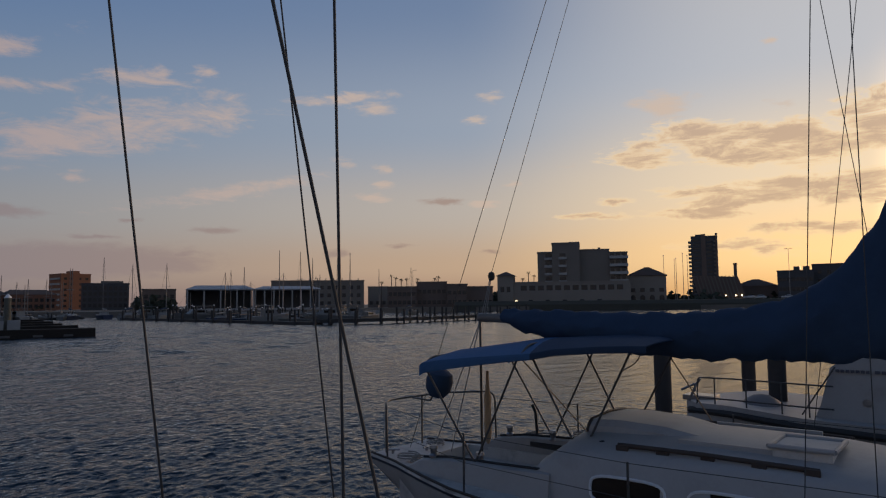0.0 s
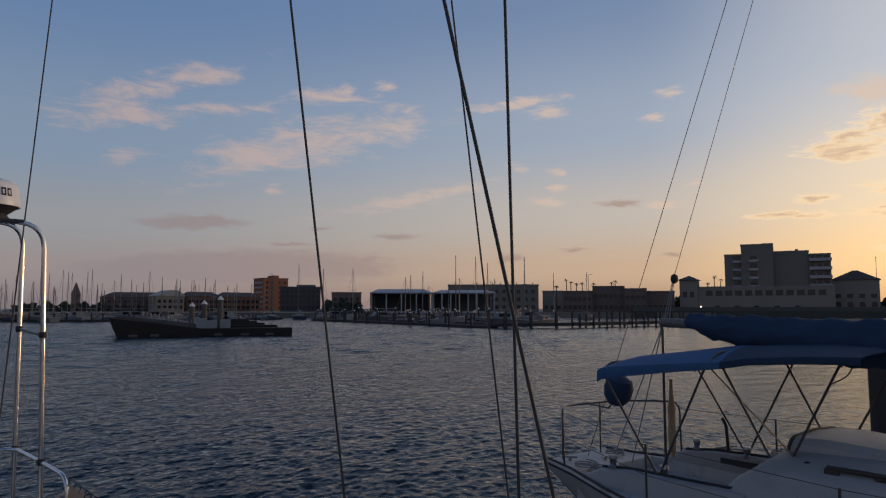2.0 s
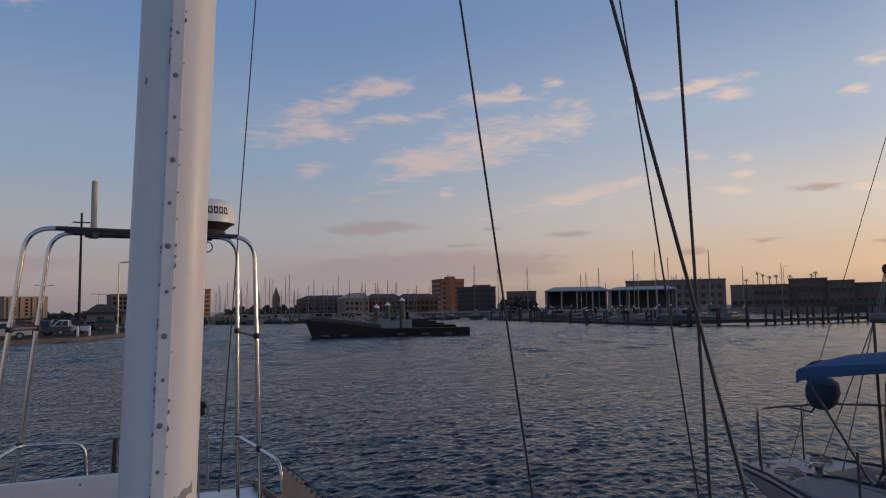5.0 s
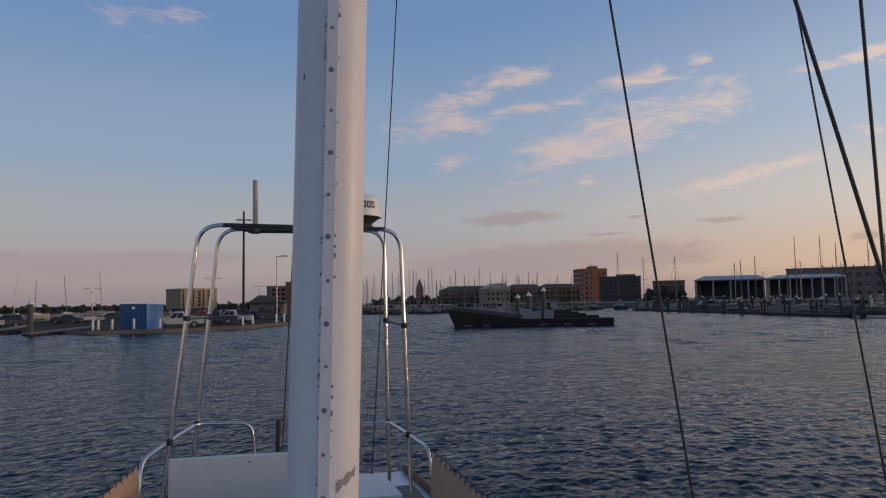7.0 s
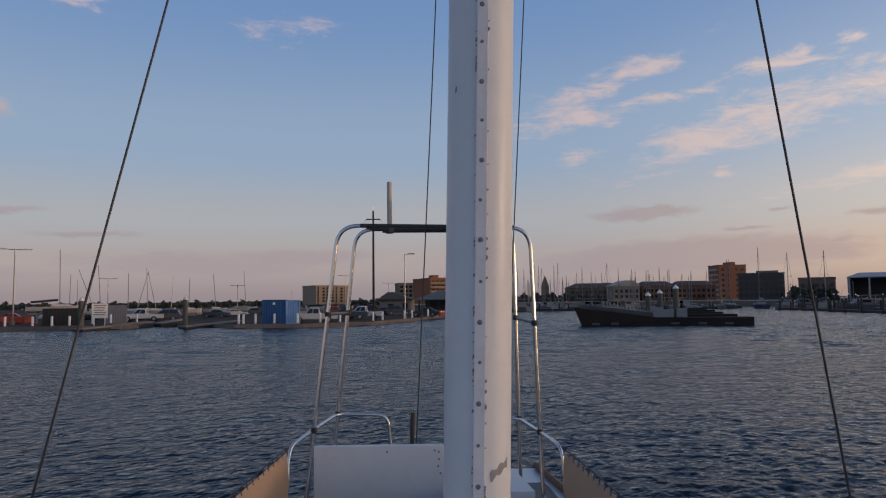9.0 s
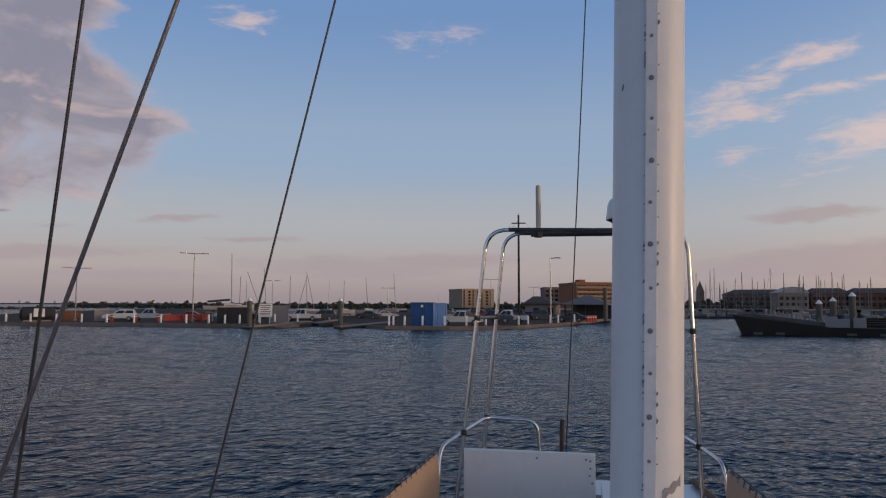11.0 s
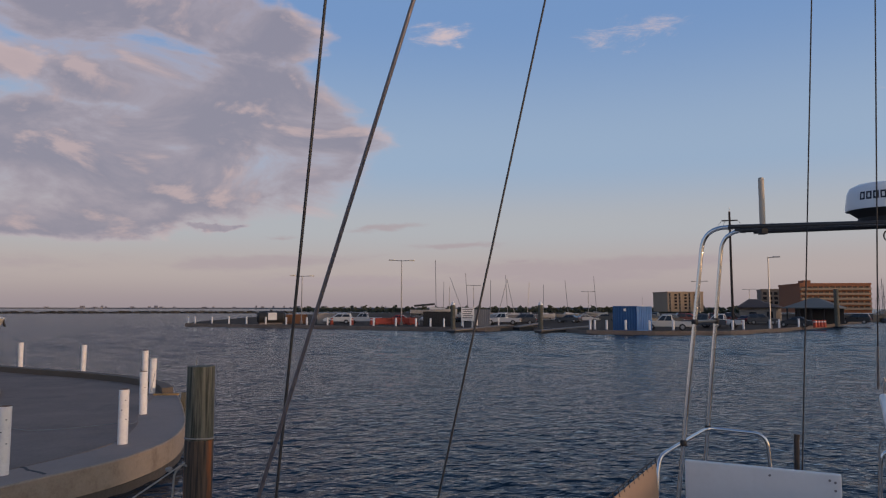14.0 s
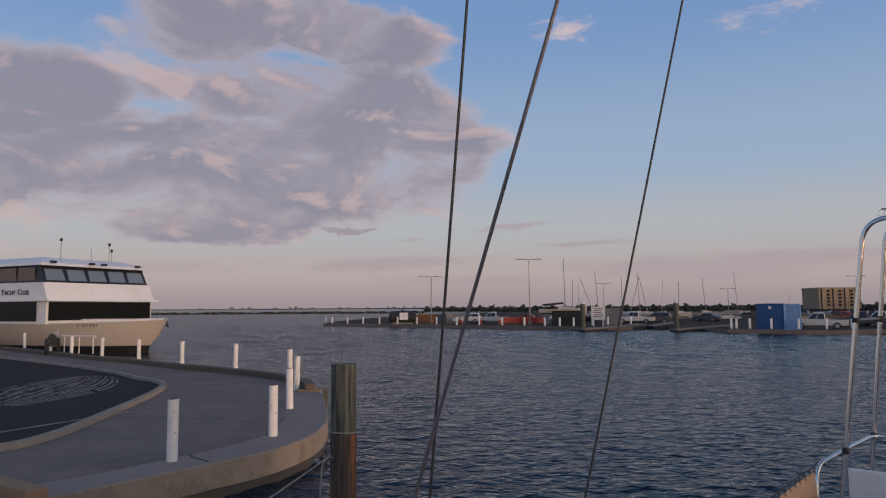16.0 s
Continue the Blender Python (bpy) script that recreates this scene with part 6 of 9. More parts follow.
    roof = part("roof", loft([[(fx - 0.55, -4.45, 6.12), (fx - 0.55, 4.45, 6.12), (-33, 4.45, 6.12), (-33, -4.45, 6.12)], [(fx - 0.7, -4.40, 6.32), (fx - 0.7, 4.40, 6.32), (-33, 4.40, 6.32), (-33, -4.40, 6.32)], [(fx - 2.2, -3.2, 6.78), (fx - 2.2, 3.2, 6.78), (-33, 3.2, 6.78), (-33, -3.2, 6.78)]]), SHIPW, v, "white crowned roof")
    # base colour holds the grey-blue sky mirrored in the front panes
    PALE = glassy("sky_glass", (0.16, 0.20, 0.25), 0.04)
    for i in range(5):
        y0 = -4.15 + i * 1.67
        sl = -0.50
        p0, p1 = fx - 0.42 + 0.03, fx - 0.42 + sl + 0.03
        part("front_window", loft([[(p0 + sl * 0.12 + 0.012, y0 + 0.08, 5.10), (p0 + sl * 0.12 + 0.012, y0 + 1.48, 5.10), (p0 + sl * 0.12 - 0.03, y0 + 1.48, 5.10), (p0 + sl * 0.12 - 0.03, y0 + 0.08, 5.10)],
                                   [(p0 + sl * 0.86 + 0.012, y0 + 0.12, 5.90), (p0 + sl * 0.86 + 0.012, y0 + 1.42, 5.90), (p0 + sl * 0.86 - 0.03, y0 + 1.42, 5.90), (p0 + sl * 0.86 - 0.03, y0 + 0.12, 5.90)]]), PALE, v, "front pane with pale sky reflection in its colour")
    # the brownish reflection on the side panes is put into their base colour
    WARM = glassy("brown_reflection_glass", (0.075, 0.05, 0.04), 0.06)
    for i in range(12):
        x1 = fx - 1.4 - i * 2.0
        for y in (-4.29, 4.26):
            part("side_window", box(x1 - 1.75, x1, y, y + 0.03, 5.08, 5.98, 0.01), WARM, v, "side pane with brown reflection in its colour")
    # door, ladder and rails on the side deck
    part("door", box(fx - 0.85, fx - 0.25, 4.38, 4.43, 2.2, 3.66, 0.01), DARK, v, "dark open doorway")
    part("life_ring", tube([(0, 0.28 * math.cos(t), 0.28 * math.sin(t)) for t in [i * 2 * math.pi / 20 for i in range(21)]], 0.06, 8), POST_WHITE, v, "", True, Matrix.Translation((fx - 0.5, 4.5, 3.2)))
    for x, y, z0, z1 in ((fx - 2.0, -2.0, 6.7, 8.0), (fx - 1.6, 1.7, 6.6, 7.9), (fx - 3.2, 3.2, 6.6, 7.6)):
        part("aerial", tube([(x, y, z0), (x, y, z1)], 0.022, 6), DARK_STEEL, v, "thin mast with a dark lamp", True)
        part("mast_lamp", box(x - 0.07, x + 0.07, y - 0.07, y + 0.07, z1, z1 + 0.22, 0.02), RUBBER, v, "dark lamp")
    part("aerial", tube([(fx - 2.4, 0.8, 6.7), (fx - 2.6, 0.9, 7.7)], 0.018, 6), DARK_STEEL, v, "", True)
    for y in (-3.6, 3.4, -0.6, 0.4):
        part("deck_light", box(fx - 0.60, fx - 0.38, y - 0.2, y + 0.2, 6.30, 6.45, 0.02), RUBBER, v, "small dark floodlight")
    for w, zz in ((1.0, 2.42),):
        part("bow_rail", tube([(-4.2, -3.2, zz), (-1.4, -1.3, zz), (-0.3, 0, zz), (-1.4, 1.3, zz), (-4.2, 3.2, zz)], 0.03, 6), SHIPW, v, "white bow rail", True)
    part("anchor", bm_tube(tube([(-0.55, 0.62, 1.9), (-0.8, 0.85, 2.3)], 0.05, 6), [(-0.35, 0.45, 2.0), (-0.5, 0.70, 1.85), (-0.75, 0.9, 2.0)], 0.05, 6), RUBBER, v, "dark bow anchor", True)
    # lettering on the fascia, and the ship's own name as bars
    INK = material("sign_ink", (0.03, 0.03, 0.05), 0.6)
    for word, x, tall in (("Y", -10.95, 0.56), ("ACHT", -10.58, 0.43), ("C", -9.15, 0.56), ("LUB", -8.74, 0.43)):
        cu = bpy.data.curves.new("letters", "FONT")
        cu.body, cu.size, cu.extrude = word, tall, 0.012
        tmp = bpy.data.objects.new("letters", cu)
        scene.collection.objects.link(tmp)
        me = bpy.data.meshes.new_from_object(tmp.evaluated_get(bpy.context.evaluated_depsgraph_get()))
        bpy.data.objects.remove(tmp)
        me.materials.clear()
        me.materials.append(INK)
        part("letters", me, None, v, "dark lettering", m=Matrix.Translation((x, -4.47, 4.12)) @ Matrix.Rotation(radians(90), 4, "X"))
    for i, (x0, x1) in enumerate(((-4.45, -4.30), (-4.10, -3.98), (-3.90, -3.78), (-3.70, -3.58), (-3.50, -3.40), (-3.32, -3.20))):
        x, w = 0.5 * (x0 + x1), float(np.interp(-0.5 * (x0 + x1), [3.0, 5.5], [2.7, 4.0]))
        part("name_bar", box(-0.06, 0.06, -0.02, 0.02, -0.07, 0.07), INK, v, m=Matrix.Translation((x, -w * 0.985 - 0.015, 2.02)) @ Matrix.Rotation(radians(-27), 4, "Z"))
    return v, INK


ship, SHIP_INK = excursion_vessel()


# a loaded hand cart and the gangway rail on the landing beside the vessel
def hand_cart():
    c = thing("hand_cart", "dark hand cart stacked with pale poles by the vessel", "cart", pose(-38.9, -23.3, PIER_Z, 0, 0, 30))
    for y in (-0.32, 0.32):
        w = part("wheel", tube([(0.42 * math.cos(t), y, 0.46 + 0.42 * math.sin(t)) for t in [i * 2 * math.pi / 22 for i in range(23)]], 0.055, 8), RUBBER, c, "black cart wheel", True)
        for k in range(4):
            t = k * math.pi / 4
            part("spoke", tube([(0.4 * math.cos(t), y, 0.46 + 0.4 * math.sin(t)), (-0.4 * math.cos(t), y, 0.46 - 0.4 * math.sin(t))], 0.012, 5), DARK_STEEL, w)
        part("shaft", tube([(0.6, y * 0.8, 0.30), (0.0, y * 0.8, 0.55), (-1.3, y * 0.8, 0.98), (-1.55, y * 0.8, 1.0)], 0.028, 6), DARK_STEEL, c, "dark steel shaft", True)
    part("axle", tube([(0, -0.34, 0.46), (0, 0.34, 0.46)], 0.025, 6), DARK_STEEL, c)
    part("tray", box(-0.9, 0.55, -0.26, 0.26, 0.52, 0.60, 0.01), RUBBER, c, "black tray")
    part("sack", loft([[(-0.5, -0.2, 0.6), (0.3, -0.22, 0.6), (0.35, 0.2, 0.6), (-0.45, 0.22, 0.6)], [(-0.55, -0.25, 0.85), (0.35, -0.26, 0.9), (0.4, 0.25, 0.85), (-0.5, 0.25, 0.9)], [(-0.3, -0.12, 1.1), (0.15, -0.12, 1.2), (0.2, 0.12, 1.15), (-0.25, 0.12, 1.1)]]), RUBBER, c, "dark bundled sack", True)
    for i in range(5):
        part("pale_pole", tube([(0.35, -0.18 + 0.09 * i, 0.75 + 0.03 * i), (-2.2, -0.22 + 0.11 * i, 0.92 + 0.10 * i)], 0.022, 6), POST_WHITE, c, "pale pole", True)
    return c


hand_cart()
rail = thing("gangway_rail", "white gangway rail at the edge of the landing", "railing", pose(-40.2, -22.6, PIER_Z, 0, 0, 66))
part("top_rail", tube([(-1.4, 0, 0.98), (1.5, 0, 0.98)], 0.05, 8), POST_WHITE, rail, "", True)
for x in (-1.2, 0.1, 1.3):
    part("rail_post", tube([(x, 0, 0), (x, 0, 0.98)], 0.03, 6), POST_WHITE, rail, "", True)

# ---- across the water: land, quays, marina, town ----
GRASS = material("dark_grass", (0.045, 0.055, 0.028), 0.95, vary=0.35, scale=0.25, fine=3, bump=0.4, dist=0.05)
LAND = material("dusty_ground", (0.16, 0.135, 0.11), 0.95, vary=0.25, scale=0.12, fine=2, bump=0.3, dist=0.03)
QUAY_TAN = material("quay_tan", (0.22, 0.165, 0.13), 0.9, vary=0.25, scale=0.5, fine=5, bump=0.5, dist=0.02, stain=(0.12, 0.085, 0.06), stain_scale=0.35, stain_amount=0.6)
LOT_ASPHALT = material("lot_asphalt", (0.075, 0.058, 0.046), 0.98, spec=0.08, vary=0.2, scale=0.2, fine=4, bump=0.2)


def ring_land(name, line, back, z, mat, label, category):
    """Flat land behind a waterfront line of (azimuth, distance)."""
    pts = [at(a, d) for a, d in line] + [at(a, d) for a, d in back]
    return tagged(part(name, slab([(p.x, p.y) for p in pts], -1.5, z), mat), label, category, kind="structure")


# the parking quay
QUAY = [(102.3, 124), (97, 113), (91, 103.5), (84.2, 94.5), (81.4, 91), (78.5, 90.5), (76.3, 97), (74.5, 97), (73.3, 93), (70.3, 83.5), (65, 82.5), (59.5, 86), (56, 100), (53.3, 124), (51.5, 156), (50.2, 186)]
QUAY_Z = 0.40
quay = ring_land("quay", QUAY, [(49.5, 420), (75, 520), (88, 420), (96, 250), (101, 150), (102.2, 130)], QUAY_Z, LOT_ASPHALT, "broad asphalt parking quay with a tan concrete edge", "quay")
rim = []
for i, (a, d) in enumerate(QUAY):
    p, q = at(a, d), at(a, d + 0.7)
    rim.append([(p.x, p.y, -0.5), (at(a, d - 0.06).x, at(a, d - 0.06).y, -0.5), (at(a, d - 0.06).x, at(a, d - 0.06).y, QUAY_Z + 0.07), (q.x, q.y, QUAY_Z + 0.07), (q.x, q.y, QUAY_Z - 0.05)])
part("quay_edge", loft(rim), QUAY_TAN, quay, "tan concrete quay edge")
# the far shore of the marina and the seafront of the town
SHORE = [(50.2, 186), (46, 225), (40, 240), (34, 246), (27.2, 215), (22, 205), (14, 205), (8, 235), (2, 258), (-6, 262), (-16, 268), (-26, 272), (-40, 280)]
town = ring_land("shore", SHORE, [(-40, 1500), (-10, 1500), (20, 1500), (49.5, 1500)], 1.6, LAND, "flat town shore behind a low sea wall", "shore")
wall = []
for a, d in [(2, 258), (-2, 260), (-6, 262), (-11, 264), (-16, 268), (-21, 270), (-26, 272), (-33, 276), (-40, 280)]:
    p0, p1 = at(a, d - 0.3), at(a, d + 6)
    wall.append([(p0.x, p0.y, -0.5), (p0.x, p0.y, 2.2), (at(a, d + 1).x, at(a, d + 1).y, 3.5), (p1.x, p1.y, 3.6), (p1.x, p1.y, 1.0)])
part("sea_wall", loft(wall), material("dark_sea_wall", (0.07, 0.065, 0.05), 0.95, vary=0.25, scale=0.2, fine=2), town, "dark sloping sea wall with a grass top")
# distance haze painted as a bluish grey base colour
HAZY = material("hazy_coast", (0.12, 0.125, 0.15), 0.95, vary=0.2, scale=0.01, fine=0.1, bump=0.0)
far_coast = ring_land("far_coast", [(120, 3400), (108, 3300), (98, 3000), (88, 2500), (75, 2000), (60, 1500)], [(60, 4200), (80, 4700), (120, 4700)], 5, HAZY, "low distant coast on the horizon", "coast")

# the line of rocks far out
rocks = bmesh.new()
rnd = random.Random(12)
for i in range(420):
    k = rnd.random()
    p = at(94 + 30 * k, 420 + 40 * k + rnd.random() * 6, 0)
    s = 0.5 + 0.9 * rnd.random()
    vs = [rocks.verts.new((p.x + s * 1.6 * (rnd.random() - 0.5) + x * s, p.y + y * s, z * s * 0.9 - 0.2)) for x in (-1, 1) for y in (-1, 1) for z in (0, 1.0 + 0.4 * rnd.random())]
    for f in ((0, 1, 3, 2), (4, 6, 7, 5), (0, 4, 5, 1), (2, 3, 7, 6), (0, 2, 6, 4), (1, 5, 7, 3)):
        rocks.faces.new([vs[j] for j in f])
tagged(part("breakwater_rocks", rocks, material("dark_rock", (0.06, 0.055, 0.05), 0.9, vary=0.3, scale=0.6)), "long low line of dark breakwater rocks", "breakwater", kind="stuff")
city = bmesh.new()
for i in range(34):
    a = 86 + 16 * rnd.random() ** 1.2
    if rnd.random() < 0.25:
        a = 100 + 12 * rnd.random()
    p = at(a, 3050 + 200 * rnd.random())
    hgt, w = 2 + 6 * rnd.random() ** 2.2, 5 + 10 * rnd.random()
    bm_box(city, p.x - w, p.x + w, p.y - w * 0.4, p.y + w * 0.4, 2, 6 + hgt)
# pale grey carries the haze over the far buildings
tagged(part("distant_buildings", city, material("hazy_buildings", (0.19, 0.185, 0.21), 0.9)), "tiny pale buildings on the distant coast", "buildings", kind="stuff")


def leaf_belt(name, line, hgt, depth, count, seed, mat, label, leaf=0.8):
    """A belt of far trees: uneven clumps made of many small leaf blades."""
    r = random.Random(seed)
    verts, faces = [], []
    segs = list(zip(line, line[1:]))
    for _ in range(count):
        (a0, d0), (a1, d1) = r.choice(segs)
        k = r.random()
        a, d = a0 + (a1 - a0) * k, d0 + (d1 - d0) * k + depth * r.random()
        clump = 0.55 + 0.45 * math.sin(a * 9.1 + seed) * math.sin(a * 3.7 + 1) + 0.25 * math.sin(a * 41)
        p = at(a + r.gauss(0, 0.05), d)
        z = QUAY_Z + hgt * max(0.25, clump) * r.random() ** 0.6
        s = leaf * (0.5 + r.random())
        th, tl = r.random() * 6.28, r.uniform(-0.7, 0.7)
        e1 = Vector((math.cos(th), math.sin(th), tl)) * s
        e2 = Vector((-math.sin(th) * 0.4, math.cos(th) * 0.4, 0.9)) * s * 0.7
        c = Vector((p.x, p.y, z))
        n = len(verts)
        verts += [c - e1, c + e2, c + e1, c - e2]
        faces.append((n, n + 1, n + 2, n + 3))
    me = bpy.data.meshes.new(name)
    me.from_pydata(verts, [], faces)
    me.materials.append(mat)
    return tagged(new(name, me), label, "trees", kind="stuff")


FOLIAGE = material("dusk_foliage", (0.05, 0.055, 0.035), 0.9, vary=0.4, scale=0.2, fine=2)
leaf_belt("tree_belt", [(94, 560), (84, 470), (74, 430), (64, 420), (57, 400)], 3.6, 60, 9000, 2, FOLIAGE, "low dark belt of trees behind the parking quay", 1.0)
leaf_belt("shrub_belt", [(49, 330), (44, 330), (38, 330), (33, 330)], 4.5, 25, 3500, 5, FOLIAGE, "dark shrubs along the marina shore", 1.3)
leaf_belt("shrub_belt", [(27, 235), (24, 235)], 5.0, 15, 1200, 7, FOLIAGE, "dark trees beside the marina sheds", 1.0)
leaf_belt("shrub_belt", [(0.5, 285), (-2.5, 290)], 7.0, 10, 900, 8, FOLIAGE, "dark trees below the hotel terrace", 1.0)
leaf_belt("shrub_belt", [(-14.8, 300), (-17, 300), (-19.5, 330), (-27, 330)], 6.0, 25, 2600, 9, FOLIAGE, "dark street trees behind the sea wall", 1.1)


# ---- buildings ----
def windows_on(house, w, z0, storey, storeys, bays, wide, tall, mat, frame_mat, y=-0.02, skip=(), x0=None, sill=False):
    """Rows of windows, each set in a frame on the front at y."""
    x_lo = -w if x0 is None else x0
    span = (w - x_lo) / bays
    pane_me = mesh_of("pane", box(-wide / 2, wide / 2, -0.05, 0.02, 0, tall), mat)
    fr = bmesh.new()
    t = 0.09
    for a0, a1, b0, b1 in ((-wide / 2 - t, -wide / 2, -t, tall + t), (wide / 2, wide / 2 + t, -t, tall + t), (-wide / 2, wide / 2, -t, 0), (-wide / 2, wide / 2, tall, tall + t)):
        bm_box(fr, a0, a1, -0.11, 0.02, b0, b1)
    frame_me = mesh_of("window", fr, frame_mat)
    for s in range(storeys):
        for b in range(bays):
            if (s, b) in skip:
                continue
            x = x_lo + span * (b + 0.5)
            win = part("window", frame_me, None, house, m=Matrix.Translation((x, y, z0 + storey * s)))
            part("pane", pane_me, None, win)


def block(house, name, x0, x1, y0, y1, z0, z1, mat, label="", cap=0.0, cap_mat=None):
    b = part(name, box(x0, x1, y0, y1, z0, z1), mat, house, label)
    if cap:
        part("parapet", bm_box(bm_box(bm_box(bm_box(bmesh.new(), x0 - 0.15, x1 + 0.15, y0 - 0.15, y0 + 0.2, z1 - 0.1, z1 + cap), x0 - 0.15, x1 + 0.15, y1 - 0.2, y1 + 0.15, z1 - 0.1, z1 + cap), x0 - 0.15, x0 + 0.2, y0 + 0.2, y1 - 0.2, z1 - 0.1, z1 + cap), x1 - 0.2, x1 + 0.15, y0 + 0.2, y1 - 0.2, z1 - 0.1, z1 + cap), cap_mat or mat, house)
    return b


def span(az0, az1, d):
    """Half the width between two azimuths at a distance, and the middle one."""
    return d * math.tan(radians(abs(az0 - az1) / 2)), 0.5 * (az0 + az1)


WIN = glassy("far_window", (0.02, 0.022, 0.026), 0.12, 0.5)
STUCCO = material("grey_stucco", (0.22, 0.185, 0.155), 0.95, spec=0.1, vary=0.10, scale=0.15, fine=3, bump=0.2)
PALE_STUCCO = material("pale_stucco", (0.28, 0.235, 0.195), 0.95, spec=0.1, vary=0.10, scale=0.15, fine=3, bump=0.2)
BRICK = material("orange_brick", (0.30, 0.125, 0.065), 0.9, vary=0.12, scale=0.2, fine=4, bump=0.2)
TANB = material("tan_render", (0.34, 0.255, 0.18), 0.9, vary=0.12, scale=0.2, fine=4, bump=0.2)
BROWN = material("brown_render", (0.17, 0.12, 0.095), 0.9, vary=0.2, scale=0.2, fine=3, bump=0.2)
DARKB = material("dark_glass_facade", (0.05, 0.05, 0.055), 0.5, vary=0.15, scale=0.1, fine=2, bump=0.1)
METALROOF = material("pale_metal_roof", (0.33, 0.32, 0.33), 0.5, 0.2, vary=0.08, scale=0.3, fine=5, bump=0.1)
ROOF = material("dark_roof", (0.075, 0.055, 0.05), 0.9, vary=0.2, scale=0.3, fine=4)
TRIM = material("pale_trim", (0.40, 0.37, 0.34), 0.8, vary=0.1, scale=0.5)
LAMP = glowing("lit_lamp", (1.0, 0.80, 0.5), 6.0)


def hotel():
    d = 282
    w, az = span(-4.88, -12.1, d)
    h = thing("hotel", "grey seafront hotel with stepped blocks and balconies", "building", facing(az, d, 1.6))
    zt = rise(4.04, d) - 1.6
    zr = rise(3.97, d) - 1.6
    ztop = rise(4.72, d) - 1.6
    xa = -d * math.tan(radians(6.09 - 8.49))      # where the tall core begins and ends
    x_core0, x_core1 = -w + d * math.tan(radians(6.09 - 4.88)), -w + d * math.tan(radians(8.3 - 4.88))
    block(h, "wing", -w, x_core0, 2, 26, 0, zt, STUCCO, "grey end wing", 0.6)
    block(h, "core", x_core0, x_core1, 0, 26, 0, ztop, STUCCO, "taller grey core", 0.7)
    block(h, "long_wing", x_core1, w - 7.0, 3, 26, 0, zr + 1.2, STUCCO, "grey long wing", 0.5)
    block(h, "balcony_wing", w - 7.0, w, 2.4, 26, 0, zr, STUCCO, "balcony wing", 0.4)
    block(h, "lift_house", x_core1 - 4, x_core1, 3, 9, ztop, ztop + 1.1, PALE_STUCCO, "pale roof plant")
    for z in range(5):
        zz = 6.2 + z * 3.15
        slab_b = part("balcony", box(w - 7.0, w + 0.2, 0.6, 2.38, zz - 0.2, zz), TRIM, h, "pale balcony slab")
        part("balustrade", box(w - 7.0, w + 0.2, 0.6, 0.72, zz + 0.004, zz + 0.9), TRIM, slab_b)
        for k in range(3):
            part("balcony_door", box(w - 6.6 + 2.2 * k, w - 5.1 + 2.2 * k, 2.32, 2.37, zz, zz + 2.3), WIN, h, "dark balcony door")
        for x in (-w + 4.4, x_core0 + 4.2):
            b = part("balcony", box(x - 1.6, x + 1.6, -1.1 if x > -w + 5 else 0.9, -0.01 if x > -w + 5 else 1.99, zz - 0.18, zz + 0.75), TRIM, h, "small pale balcony")
            part("balcony_door", box(x - 1.2, x + 1.2, -0.05 if x > -w + 5 else 1.95, -0.004 if x > -w + 5 else 1.996, zz + 0.76, zz + 2.2), WIN, b)
    # podium with a pavilion at its end
    wl, azl = span(-1.88, -12.02, d)
    x_l = -w - d * math.tan(radians(4.88 - 1.88))
    zp = rise(1.52, d) - 1.6
    block(h, "podium", x_l, w, -12, 1.9, 0, zp, PALE_STUCCO, "pale podium", 0.5)
    block(h, "pavilion", x_l, x_l + 6.2, -13, -5, 0, rise(2.12, d) - 1.6, PALE_STUCCO, "pale corner pavilion")
    part("pavilion_roof", loft([[(x_l - 0.7, -13.7, rise(2.12, d) - 1.6), (x_l + 6.9, -13.7, rise(2.12, d) - 1.6), (x_l + 6.9, -4.3, rise(2.12, d) - 1.6), (x_l - 0.7, -4.3, rise(2.12, d) - 1.6)], [(x_l + 2.8, -9.3, rise(2.45, d) - 1.6), (x_l + 3.4, -9.3, rise(2.45, d) - 1.6), (x_l + 3.4, -8.7, rise(2.45, d) - 1.6), (x_l + 2.8, -8.7, rise(2.45, d) - 1.6)]]), ROOF, h, "hipped pavilion roof")
    for k in range(2):
        part("opening", box(x_l + 1.2 + 2.4 * k, x_l + 2.6 + 2.4 * k, -13.06, -13.004, 5.5, 7.6), WIN, h)
    for k in range(12):
        x = x_l + 9 + k * 3.3
        part("terrace_opening", box(x, x + 2.3, -12.06, -12.004, zp - 2.9, zp - 1.0), WIN, h, "dark terrace opening")
    for k in range(5):
        x = x_l + 12 + k * 6.5
        part("doorway", box(x, x + 1.6, -12.05, -12.004, 0.2, 2.4), WIN, h)
    part("terrace_lamp", box(x_l + 6.8, x_l + 7.6, -12.15, -12.01, 1.4, 2.2), LAMP, h, "lit doorway lamp")
    for k in range(9):
        if x_core1 + 4 + k * 2.2 > w - 7.4:
            break
        part("roof_unit", box(x_core1 + 3 + k * 2.2, x_core1 + 4 + k * 2.2, 6, 8, zr + 1.2, zr + 1.5 + 0.5 * (k % 3)), STUCCO, h)
    return h


